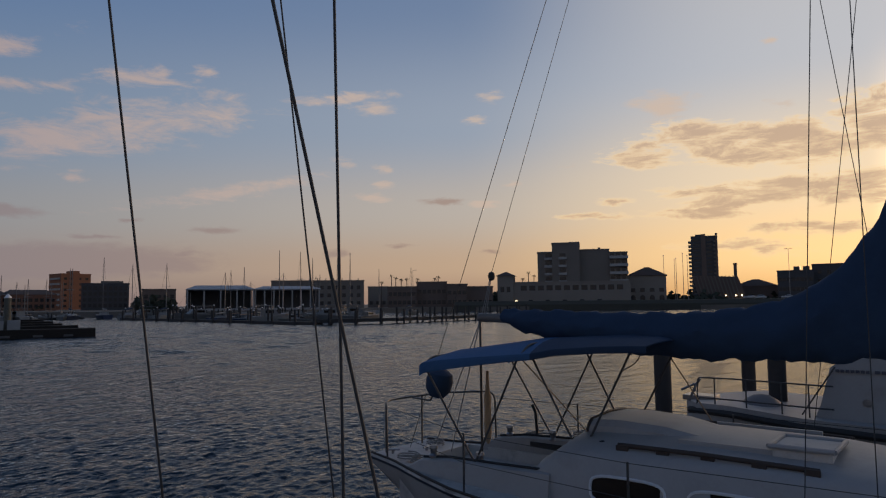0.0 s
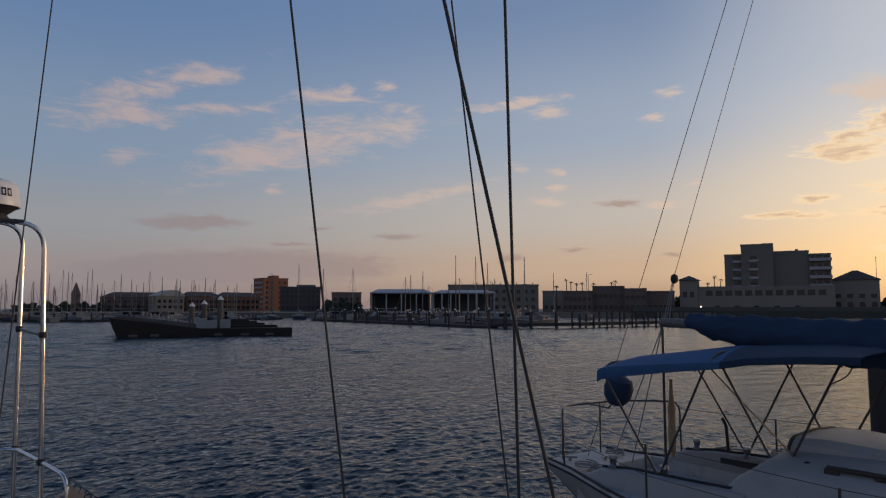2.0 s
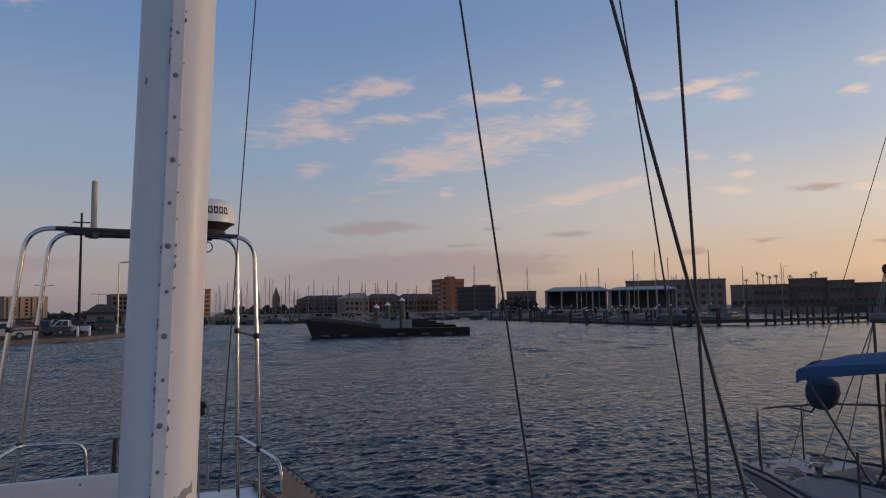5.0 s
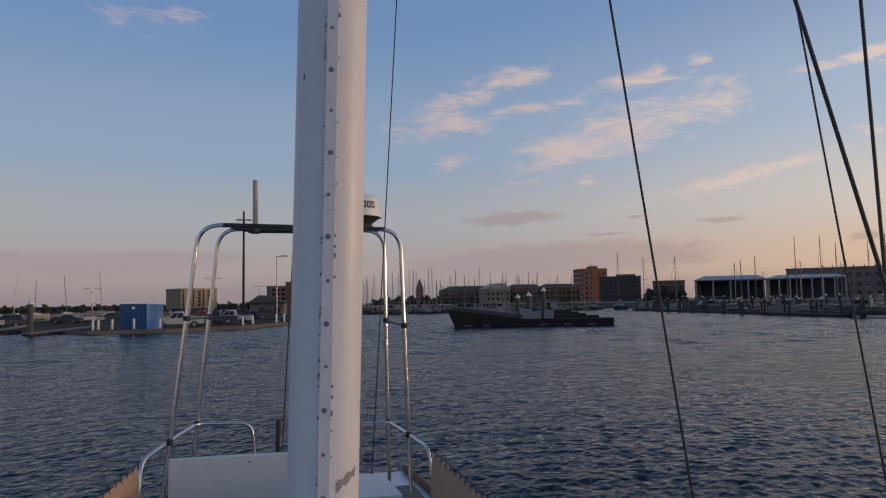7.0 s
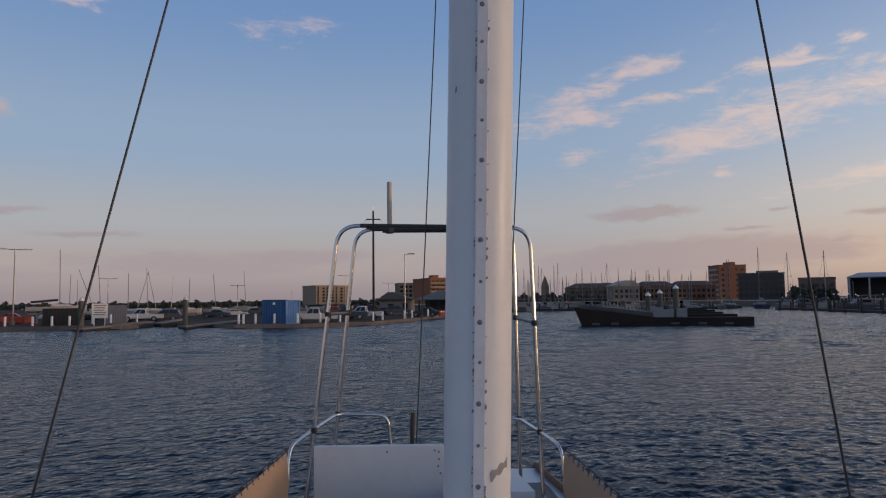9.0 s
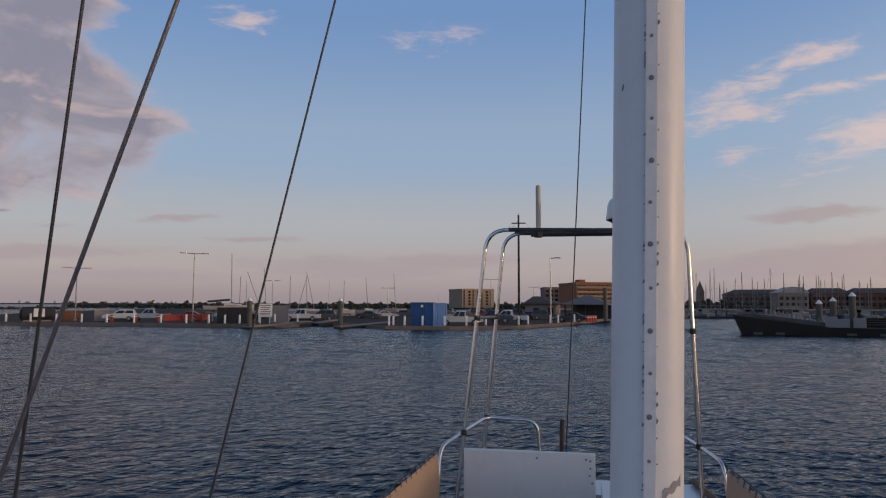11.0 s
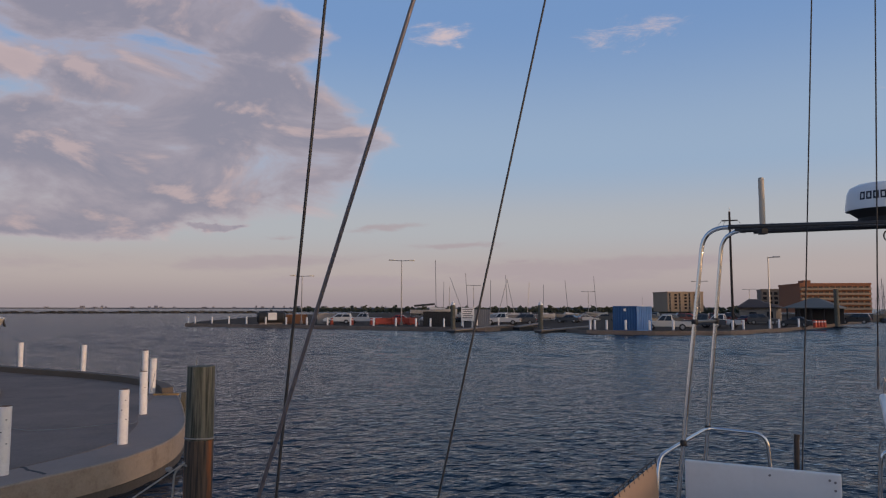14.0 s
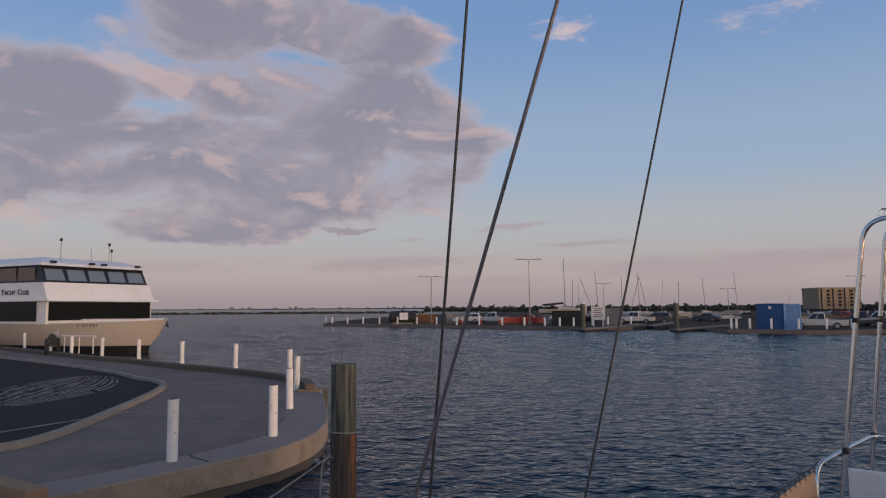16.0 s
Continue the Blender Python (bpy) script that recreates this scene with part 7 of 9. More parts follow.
def tower():
    d = 520
    w, az = span(-16.79, -18.84, d)
    t = thing("apartment_tower", "tall dark apartment tower with balconies on its edges", "building", facing(az, d, 1.6))
    z1 = rise(5.02, d) - 1.6
    block(t, "shaft", -w + 1.0, w - 1.5, 0, 22, 0, z1, DARKB, "dark tower shaft")
    block(t, "core", -1.5, 1.5, -0.6, 0, 0, z1 + 1.2, BROWN, "brown lift core")
    n = 15
    for i in range(n):
        z = 3 + i * (z1 - 5) / n
        part("balcony", box(-w - 0.8, -w + 1.2, -0.8, 10, z, z + 1.2), STUCCO, t, "balcony")
        part("balcony", box(w - 2.8, w - 1.4, -1.2, -0.01, z, z + 1.2), STUCCO, t, "balcony")
        part("window_strip", box(-w + 2.0, -2.2, -0.06, -0.004, z + 1.0, z + 2.3), WIN, t)
        part("window_strip", box(2.2, w - 3.4, -0.06, -0.004, z + 1.0, z + 2.3), WIN, t)
    block(t, "end_wall", w - 1.4, w, -1.2, 22, 0, z1 + 1.6, BROWN, "brown end wall")
    part("roof_plant", box(-w + 4, -w + 9, 4, 10, z1, z1 + 1.4), DARKB, t)
    return t


def simple_block(name, label, az0, az1, d, el, mat, storeys, bays, wide=1.3, tall=1.4, turn=0, depth=14, base=1.6, cap=0.5, frame=None, start=1.2, storey=None):
    w, az = span(az0, az1, d)
    h = thing(name, label, "building", facing(az, d, base, turn))
    z1 = rise(el, d) - base
    block(h, "wall", -w, w, 0, depth, 0, z1, mat, "", cap)
    st = storey or (z1 - start) / storeys
    if storeys:
        windows_on(h, w * 0.96, start, st, storeys, bays, min(wide, 1.9 * w / bays * 0.8), min(tall, st * 0.62), WIN, frame or mat, x0=-w * 0.96)
    return h, w, z1


def seaside_villa():
    d = 290
    w, az = span(-11.95, -15.09, d)
    h = thing("seafront_house", "pale two-storey house with arches and hipped roof", "building", facing(az, d, 1.6))
    ze, za = rise(2.05, d) - 1.6, rise(2.76, d) - 1.6
    block(h, "wall", -w + 0.6, w - 0.6, 0, 14, 0, ze, PALE_STUCCO, "pale stucco wall")
    part("roof", loft([[(-w, -0.7, ze), (w, -0.7, ze), (w, 14.7, ze), (-w, 14.7, ze)], [(-0.8, 6.5, za), (0.8, 6.5, za), (0.8, 7.5, za), (-0.8, 7.5, za)]]), ROOF, h, "brown hipped roof")
    for k in range(4):
        x = -w + 2.4 + k * (2 * w - 4.8) / 3
        pts = [(x - 0.95, 0.5), (x + 0.95, 0.5)] + [(x + 0.95 * math.cos(t), 3.0 + 0.95 * math.sin(t)) for t in [i * math.pi / 8 for i in range(9)]]
        bm = loft([[(px, -0.05, pz) for px, pz in pts], [(px, 0.02, pz) for px, pz in pts]])
        part("arch_window", bm, WIN, h, "dark arched opening")
        part("window", box(x - 0.9, x + 0.9, -0.05, 0.01, 5.2, 6.7), WIN, h, "dark upper window")
    return h


def striped_hall():
    d = 330
    w, az = span(-16.93, -19.85, d)
    h = thing("slatted_hall", "low brown hall with slanted slatted front", "building", facing(az, d, 1.6))
    z1 = rise(1.95, d) - 1.6
    part("body", loft([[(-w + 3, 0, 0), (w + 6, 0, 0), (w + 6, 16, 0), (-w + 3, 16, 0)], [(-w, 0, z1), (w + 2, 0, z1 * 0.93), (w + 2, 16, z1 * 0.93), (-w, 16, z1)]]), BROWN, h, "brown hall body")
    for k in range(11):
        x = -w + 1.5 + k * 1.5
        part("slat", loft([[(x + 3.2, -0.25, 0.3), (x + 3.7, -0.25, 0.3), (x + 3.7, -0.01, 0.3), (x + 3.2, -0.01, 0.3)], [(x, -0.25, z1 * 0.97), (x + 0.5, -0.25, z1 * 0.97), (x + 0.5, -0.01, z1 * 0.97), (x, -0.01, z1 * 0.97)]]), STUCCO, h)
    part("chimney", lathe([(0.7, z1 * 0.8), (0.7, rise(2.75, d) - 1.6), (0.9, rise(2.75, d) - 1.4), (0.9, rise(2.9, d) - 1.6)], 12), BROWN, h, "brown round chimney", m=Matrix.Translation((w + 1.2, 6, 0)))
    for x in (w - 3.5, w + 0.6, w + 3.0):
        part("lamp", box(x, x + 0.5, -0.5, -0.3, 3.4, 3.9), LAMP, h, "lit lamp")
    return h


def marina_shed(az0, az1, d, el_e, el_r, nposts, open_from=0.2):
    """A long boat shed: pale metal gable roof on posts over a dark open floor."""
    w, az = span(az0, az1, d)
    h = thing("boat_shed", "long open boat shed with pale metal roof and white posts", "shed", facing(az, d, 0.9))
    ze, zr = rise(el_e, d) - 0.9, rise(el_r, d) - 0.9
    part("roof", loft([[(-w, -0.6, ze), (-w, -0.6, ze + 0.25), (-w + 2.5, 6, zr), (-w, 13, ze + 0.25), (-w, 13, ze)], [(w, -0.6, ze), (w, -0.6, ze + 0.25), (w - 2.5, 6, zr), (w, 13, ze + 0.25), (w, 13, ze)]]), METALROOF, h, "pale ribbed metal roof")
    part("back_wall", box(-w + 0.4, w - 0.4, 11.5, 12.2, 0, ze), DARKB, h, "dark back wall")
    part("low_wall", box(-w + 0.3, w - 0.3, -0.2, 0.1, 0, 1.3), material("dim_white", (0.34, 0.33, 0.33), 0.8), h, "dull white low wall")
    part("gable_wall", box(-w + 0.1, -w + 0.4, -0.3, 12, 0, ze + 0.02), PALE_STUCCO, h, "pale end wall")
    for k in range(nposts):
        x = -w + 0.5 + k * (2 * w - 1.0) / (nposts - 1)
        part("post", box(x - 0.18, x + 0.18, -0.5, -0.2, 0, ze), TRIM, h, "white post")
    return h


hotel()
tower()
seaside_villa()
striped_hall()
simple_block("office_block", "dark flat-roofed office block on the seafront", -22.89, -25.3, 320, 2.10, DARKB, 3, 8, depth=16)
hb, wb, zb = simple_block("office_block", "wide dark office block with roof units", -25.2, -34.0, 330, 2.52, DARKB, 4, 14, depth=18)
for x in (-wb - 6, -wb - 2.4):
    part("roof_unit", box(x - 1.2, x + 1.2, 2, 5, zb - 2.6, zb - 0.2), DARKB, hb, "dark roof unit")
house, w_, z_ = simple_block("seafront_house", "small brown house with a hipped roof", -19.9, -22.9, 340, 1.0, BROWN, 1, 5)
part("roof", loft([[(-w_ - 0.5, -0.5, z_ + 0.5), (w_ + 0.5, -0.5, z_ + 0.5), (w_ + 0.5, 14.5, z_ + 0.5), (-w_ - 0.5, 14.5, z_ + 0.5)], [(-1.5, 6, rise(1.6, 340) - 1.6), (1.5, 6, rise(1.6, 340) - 1.6), (1.5, 8, rise(1.6, 340) - 1.6), (-1.5, 8, rise(1.6, 340) - 1.6)]]), ROOF, house, "brown hipped roof")
# the brown terrace left of the hotel
simple_block("brown_building", "low brown seafront building with square windows", 7.5, 5.1, 262, 1.32, BROWN, 2, 6)
simple_block("brown_building", "brown seafront building with a raised roof", 5.1, 2.6, 266, 1.70, BROWN, 2, 6)
simple_block("brown_building", "brown flat seafront building", 2.6, 0.9, 264, 1.50, BROWN, 2, 4)
simple_block("brown_building", "low dark brown seafront building", 0.9, -1.2, 268, 1.28, BROWN, 1, 5)
simple_block("white_house", "small pale house among darker ones", 9.1, 7.5, 290, 1.35, PALE_STUCCO, 1, 3)
# behind the sheds
hb, wb, zb = simple_block("terrace_building", "long pale building with rooftop terrace", 16.85, 9.42, 262, 1.86, STUCCO, 3, 12, depth=15)
for k in range(8):
    x = wb - 2.2 - k * 3.0
    part("terrace_post", box(x - 0.15, x + 0.15, 0.2, 0.5, zb + 0.4, zb + 1.2), STUCCO, hb, "terrace post")
marina_shed(23.3, 18.1, 208, 1.22, 1.62, 5)
marina_shed(18.2, 12.9, 209, 1.22, 1.55, 8)
hb, wb, zb = simple_block("red_house", "small dark house with low roof", 26.4, 24.0, 280, 1.22, BROWN, 2, 5)
# the two blocks on the left
hb, wb, zb = simple_block("apartment_block", "orange brick apartment block lit by low sun", 31.9, 29.8, 430, 2.36, BRICK, 6, 4, 1.6, 1.3, turn=24, depth=15)
part("stair_tower", box(-wb * 0.25, wb * 0.2, -0.4, 8, 0, zb + 2.0), BRICK, hb, "taller stair tower")
for s in range(6):
    part("balcony", box(-wb - 0.9, -wb - 0.01, 1.0, 12.0, 2 + s * (zb - 2) / 6, 3.0 + s * (zb - 2) / 6), TRIM, hb, "pale balcony front")
hb, wb, zb = simple_block("office_block", "dark glass office cube with roof plant", 30.5, 27.3, 310, 1.66, DARKB, 4, 9, 1.2, 1.5)
part("roof_plant", box(-wb * 0.2, wb * 0.75, 3, 9, zb, zb + 1.4), STUCCO, hb, "grey roof plant")
# low lit terraces along the marina
TERRACE = material("dull_brick", (0.20, 0.10, 0.065), 0.9, vary=0.2, scale=0.2, fine=4, bump=0.2)
for az0, az1, d, el in ((37.6, 35.0, 330, 1.12), (35.0, 32.0, 330, 1.10)):
    hb, wb, zb = simple_block("terrace_house", "long low terrace with orange lit walls and dark roof", az0, az1, d, el - 0.28, TERRACE, 2, 8, turn=16)
    part("roof", loft([[(-wb - 0.4, -0.6, zb + 0.5), (wb + 0.4, -0.6, zb + 0.5), (wb + 0.4, 14.6, zb + 0.5), (-wb - 0.4, 14.6, zb + 0.5)], [(-wb + 2, 7, zb + 2.6), (wb - 2, 7, zb + 2.6), (wb - 2, 7.4, zb + 2.6), (-wb + 2, 7.4, zb + 2.6)]]), ROOF, hb, "dark ridged roof")
hb, wb, zb = simple_block("gabled_house", "white gabled marina house with many windows", 39.8, 37.7, 320, 0.85, PALE_STUCCO, 2, 5, turn=14)
part("roof", loft([[(-wb - 0.5, -0.5, zb + 0.5), (wb + 0.5, -0.5, zb + 0.5), (wb - 2.6, -0.5, zb + 2.9), (-wb * 0.1, -0.5, zb + 3.0)], [(-wb - 0.5, 14.5, zb + 0.5), (wb + 0.5, 14.5, zb + 0.5), (wb - 2.6, 14.5, zb + 2.9), (-wb * 0.1, 14.5, zb + 3.0)]]), TRIM, hb, "pale gable roof")
hb, wb, zb = simple_block("terrace_house", "long dark-roofed marina terrace", 43.6, 39.8, 335, 0.75, BROWN, 2, 10)
part("roof", loft([[(-wb - 0.4, -0.6, zb + 0.5), (wb + 0.4, -0.6, zb + 0.5), (wb + 0.4, 14.6, zb + 0.5), (-wb - 0.4, 14.6, zb + 0.5)], [(-wb + 5, 7, zb + 2.8), (wb, 7, zb + 2.8), (wb, 7.4, zb + 2.8), (-wb + 5, 7.4, zb + 2.8)]]), ROOF, hb, "dark ridged roof")
ch = thing("church_tower", "distant dark church tower with a pointed spire", "church", facing(45.2, 420, 1.6))
part("tower", box(-2.3, 2.3, 0, 4.6, 0, rise(1.0, 420) - 1.6), BROWN, ch, "dark square tower")
part("spire", loft([[(-2.5, -0.2, rise(1.0, 420) - 1.6), (2.5, -0.2, rise(1.0, 420) - 1.6), (2.5, 4.8, rise(1.0, 420) - 1.6), (-2.5, 4.8, rise(1.0, 420) - 1.6)], [(-0.1, 2.2, rise(1.9, 420) - 1.6), (0.1, 2.2, rise(1.9, 420) - 1.6), (0.1, 2.4, rise(1.9, 420) - 1.6), (-0.1, 2.4, rise(1.9, 420) - 1.6)]]), BROWN, ch, "pointed dark spire")
# the orange building and its neighbours behind the quay
hb, wb, zb = simple_block("resort_block", "wide orange seafront resort block glowing in low sun", 54.8, 50.0, 262, 1.72, BRICK, 5, 12, 1.8, 1.0, turn=22, depth=20)
for s in range(5):
    part("balcony_band", box(-wb, wb * 0.98, -1.0, -0.12, 1.0 + s * (zb - 1.2) / 5, 1.75 + s * (zb - 1.2) / 5), TANB, hb, "tan balcony band")
part("lift_tower", box(-wb * 0.75, -wb * 0.55, 4, 9, zb, zb + 1.6), BRICK, hb, "roof lift tower")
simple_block("grey_block", "grey stepped flats behind the quay", 57.25, 54.9, 300, 1.36, STUCCO, 4, 6, turn=8)
hb, wb, zb = simple_block("tan_block", "tan five-storey block standing beyond the quay", 64.1, 61.2, 330, 1.22, TANB, 5, 7, 1.2, 0.9, turn=25, depth=16)
for k in range(4):
    part("pier", box(-wb + 1.2 + k * wb * 0.55, -wb + 2.2 + k * wb * 0.55, -0.5, -0.12, 0, zb), TANB, hb)

# ---- on the parking quay ----
def quay_az(x):
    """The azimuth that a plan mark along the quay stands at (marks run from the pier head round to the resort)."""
    return 76.45 + math.degrees(math.atan((784 - x) / 1222))


RIM = material("wheel_rim", (0.35, 0.35, 0.36), 0.35, 0.8)
LIGHT_R = material("tail_lamp", (0.30, 0.02, 0.015), 0.3)
LIGHT_W = material("head_lamp", (0.6, 0.6, 0.58), 0.2)


def vehicle(name, kind, paint, label, m):
    """A parked vehicle: body, glasshouse, wheels, lamps; local x is ahead."""
    v = thing(name, label, "car", m, "parked vehicles")
    if kind == "pickup":
        low = [(-2.85, 0.45), (-2.9, 1.08), (-0.75, 1.10), (-0.72, 1.12), (1.05, 1.14), (2.55, 1.05), (2.85, 0.80), (2.88, 0.42)]
        top = [(-0.72, 1.10), (-0.55, 1.86), (0.55, 1.90), (1.25, 1.14)]
        wheels, width, wr = (-1.75, 1.85), 0.98, 0.40
    elif kind == "suv":
        low = [(-2.35, 0.42), (-2.42, 1.0), (-2.3, 1.12), (0.85, 1.12), (2.15, 0.98), (2.38, 0.75), (2.4, 0.40)]
        top = [(-2.3, 1.10), (-2.0, 1.72), (0.05, 1.76), (0.95, 1.11)]
        wheels, width, wr = (-1.4, 1.45), 0.93, 0.37
    else:
        low = [(-2.3, 0.38), (-2.35, 0.88), (-1.6, 0.96), (0.95, 0.95), (2.05, 0.82), (2.3, 0.60), (2.3, 0.36)]
        top = [(-1.65, 0.94), (-0.95, 1.42), (0.15, 1.44), (1.0, 0.94)]
        wheels, width, wr = (-1.35, 1.38), 0.88, 0.33
    def ext(prof, w0, w1):
        zs = [z for _, z in prof]
        lo, hi = min(zs), max(zs)
        f = lambda z: w0 + (w1 - w0) * (z - lo) / (hi - lo)
        bm = loft([[(x, -f(z), z) for x, z in prof], [(x, f(z), z) for x, z in prof]])
        bmesh.ops.bevel(bm, geom=bm.edges[:], offset=0.05, segments=1, affect="EDGES")
        return bm
    body = part("body", ext(low, width, width * 0.96), paint, v, "", True)
    roof = part("cabin", ext(top, width * 0.94, width * 0.76), paint, v, "", True)
    # side glass and windscreens stand just proud of the cabin
    (x0, z0), (x1, z1), (x2, z2), (x3, z3) = top
    for side in (-1, 1):
        def gy(z):
            return side * (width * 0.94 + (width * 0.76 - width * 0.94) * (z - min(z0, z3)) / (max(z1, z2) - min(z0, z3)) + 0.012)
        for k0, k1 in ((0.10, 0.50), (0.54, 0.90)):
            zl, zh = z0 + 0.08, z1 - 0.10
            bl, br = x0 + (x3 - x0) * k0, x0 + (x3 - x0) * k1
            tl, tr = x1 + (x2 - x1) * max(0.03, (k0 - 0.1) / 0.8), x1 + (x2 - x1) * min(0.97, (k1 - 0.1) / 0.8)
            part("side_window", loft([[(bl, gy(zl), zl), (br, gy(zl), zl), (tr, gy(zh), zh), (tl, gy(zh), zh)], [(bl, gy(zl) - side * 0.03, zl), (br, gy(zl) - side * 0.03, zl), (tr, gy(zh) - side * 0.03, zh), (tl, gy(zh) - side * 0.03, zh)]]), WIN, v)
    for (xa, za), (xb, zb), sg in (((x3, z3), (x2, z2), 1), ((x0, z0), (x1, z1), -1)):
        e = 0.014 * sg
        a, b = 0.10, 0.88
        pa, pb = (xa + (xb - xa) * a + e, za + (zb - za) * a), (xa + (xb - xa) * b + e, za + (zb - za) * b)
        part("windscreen", loft([[(pa[0], -width * 0.80, pa[1] + 0.01), (pa[0], width * 0.80, pa[1] + 0.01), (pb[0], width * 0.70, pb[1] + 0.01), (pb[0], -width * 0.70, pb[1] + 0.01)], [(pa[0] - e * 3, -width * 0.80, pa[1]), (pa[0] - e * 3, width * 0.80, pa[1]), (pb[0] - e * 3, width * 0.70, pb[1]), (pb[0] - e * 3, -width * 0.70, pb[1])]]), WIN, v)
    for wx in wheels:
        for side in (-1, 1):
            wheel = part("wheel", lathe([(0.0, -0.11), (wr - 0.03, -0.11), (wr, -0.07), (wr, 0.07), (wr - 0.03, 0.11), (0.0, 0.11)], 18), RUBBER, v, "", True, Matrix.Translation((wx, side * (width - 0.08), wr)) @ Matrix.Rotation(radians(90), 4, "X"))
            part("rim", lathe([(0.0, -0.125), (wr * 0.55, -0.12), (wr * 0.6, -0.10), (wr * 0.6, 0.10), (wr * 0.55, 0.12), (0.0, 0.125)], 14), RIM, wheel, "", True)
    xf, xr = low[-1][0], low[1][0]
    for side in (-1, 1):
        part("headlight", box(xf - 0.12, xf + 0.03, side * width * 0.78 - 0.16, side * width * 0.78 + 0.16, 0.68, 0.84, 0.02), LIGHT_W, v)
        part("tail_light", box(xr - 0.02, xr + 0.10, side * width * 0.86 - 0.09, side * width * 0.86 + 0.09, 0.78, 1.0, 0.02), LIGHT_R, v)
    part("bumper", box(xf - 0.02, xf + 0.10, -width * 0.9, width * 0.9, 0.42, 0.60, 0.03), DARK_STEEL, v)
    if kind == "pickup":
        part("load_bed", box(-2.75, -0.85, -width * 0.82, width * 0.82, 0.98, 1.125), RUBBER, v, "dark open load bed")
    return v


PAINT = {}


def paint(c, name):
    if name not in PAINT:
        PAINT[name] = material("car_" + name, c, 0.3, 0.0, vary=0.06, scale=1.0, fine=20, bump=0.0)
    return PAINT[name]


CARS = [
    ("pickup_truck", "pickup", (0.60, 0.56, 0.50), "silver", "silver crew-cab pickup parked beside the blue container", 1052, 88.5, 178),
    ("pickup_truck", "pickup", (0.04, 0.045, 0.06), "navy", "dark pickup parked nose out on the quay", 1112, 100, 176),
    ("pickup_truck", "pickup", (0.62, 0.60, 0.58), "white", "white pickup with a dark load bed", 1140, 103, 170),
    ("estate_car", "suv", (0.06, 0.06, 0.065), "charcoal", "dark off-roader parked behind the container", 1028, 112, 30),
    ("estate_car", "suv", (0.05, 0.05, 0.055), "charcoal", "black off-roader in the lot", 1060, 118, 60),
    ("saloon_car", "sedan", (0.025, 0.025, 0.03), "black", "black saloon parked by the shelter", 1262, 112, 172),
    ("estate_car", "suv", (0.03, 0.03, 0.035), "black", "black estate car near the resort", 1358, 138, 175),
    ("pickup_truck", "pickup", (0.62, 0.60, 0.58), "white", "white pickup with canopy near the slipway", 772, 112, 170),
    ("estate_car", "suv", (0.045, 0.045, 0.05), "charcoal", "dark estate car near the slipway", 804, 113, 175),
    ("saloon_car", "sedan", (0.05, 0.05, 0.055), "charcoal", "dark saloon on the open lot", 885, 130, 160),
    ("saloon_car", "sedan", (0.40, 0.40, 0.42), "grey", "grey saloon on the open lot", 915, 136, 20),
    ("estate_car", "suv", (0.60, 0.58, 0.56), "white", "white off-roader with lamps on the quay", 478, 118, 172),
    ("pickup_truck", "pickup", (0.45, 0.45, 0.47), "silverblue", "silver pickup on the pier head", 525, 118, 174),
    ("saloon_car", "sedan", (0.35, 0.03, 0.02), "red", "red saloon on the pier head", 470, 126, 10),
    ("saloon_car", "sedan", (0.36, 0.04, 0.03), "red", "red saloon beside barriers", 585, 124, 174),
    ("saloon_car", "sedan", (0.05, 0.05, 0.06), "charcoal", "dark saloon at the lot's back", 950, 150, 5),
    ("saloon_car", "sedan", (0.55, 0.54, 0.52), "white", "white saloon at the lot's back", 845, 150, 5),
    ("estate_car", "suv", (0.30, 0.05, 0.03), "red", "dark red off-roader at the lot's back", 1090, 128, 10),
]
for name, kind, c, cname, label, x, d, turn in CARS:
    vehicle(name, kind, paint(c, cname), label, facing(quay_az(x), d, QUAY_Z, turn))

# a loose back row of parked vehicles
rnd = random.Random(77)
BACK_ROW = [("black", (0.025, 0.025, 0.03)), ("charcoal", (0.05, 0.05, 0.055)), ("grey", (0.30, 0.30, 0.31)), ("white", (0.5, 0.49, 0.48)), ("maroon", (0.10, 0.02, 0.02)), ("navy", (0.03, 0.035, 0.06))]
KINDS = [("pickup_truck", "pickup", "pickup"), ("estate_car", "suv", "off-roader"), ("saloon_car", "sedan", "saloon")]
for x in (650, 676, 698, 716, 742, 760, 1030, 1076, 1100, 1128, 1156, 1184, 1210):
    cname, c = BACK_ROW[rnd.randrange(6)]
    nm, kind, word = KINDS[rnd.randrange(3)]
    vehicle(nm, kind, paint(c, cname), cname + " " + word + " parked in the back row of the lot", facing(quay_az(x), 126 + 14 * rnd.random(), QUAY_Z, rnd.choice((0, 180, 90, 60)) + 20 * rnd.random()))


def container(label, x0, x1, d, hgt, mat, turn=0, depth=2.6):
    w, az = span(quay_az(x0), quay_az(x1), d)
    c = thing("storage_container", label, "container", facing(az, d, QUAY_Z, turn))
    bm = bmesh.new()
    n = max(8, int(w * 2 / 0.28))
    outline = []
    for i in range(n):
        x = -w + 2 * w * i / n
        outline += [(x, 0.0), (x + w / n * 0.9, 0.0), (x + w / n, -0.05), (x + w / n * 1.9, -0.05)]
    outline += [(w, 0.0), (w, depth), (-w, depth)]
    bm_slab(bm, outline, 0.12, hgt)
    part("shell", bm, mat, c, "ribbed steel shell")
    for x in (-w, w):
        for y in (0, depth):
            part("corner_post", box(x - 0.09, x + 0.09, y - 0.09, y + 0.09, 0.0, hgt + 0.05, 0.01), mat, c)
    for z in (0.06, hgt):
        part("edge_rail", box(-w, w, -0.09, 0.05, z - 0.06, z + 0.06), mat, c)
    return c, w


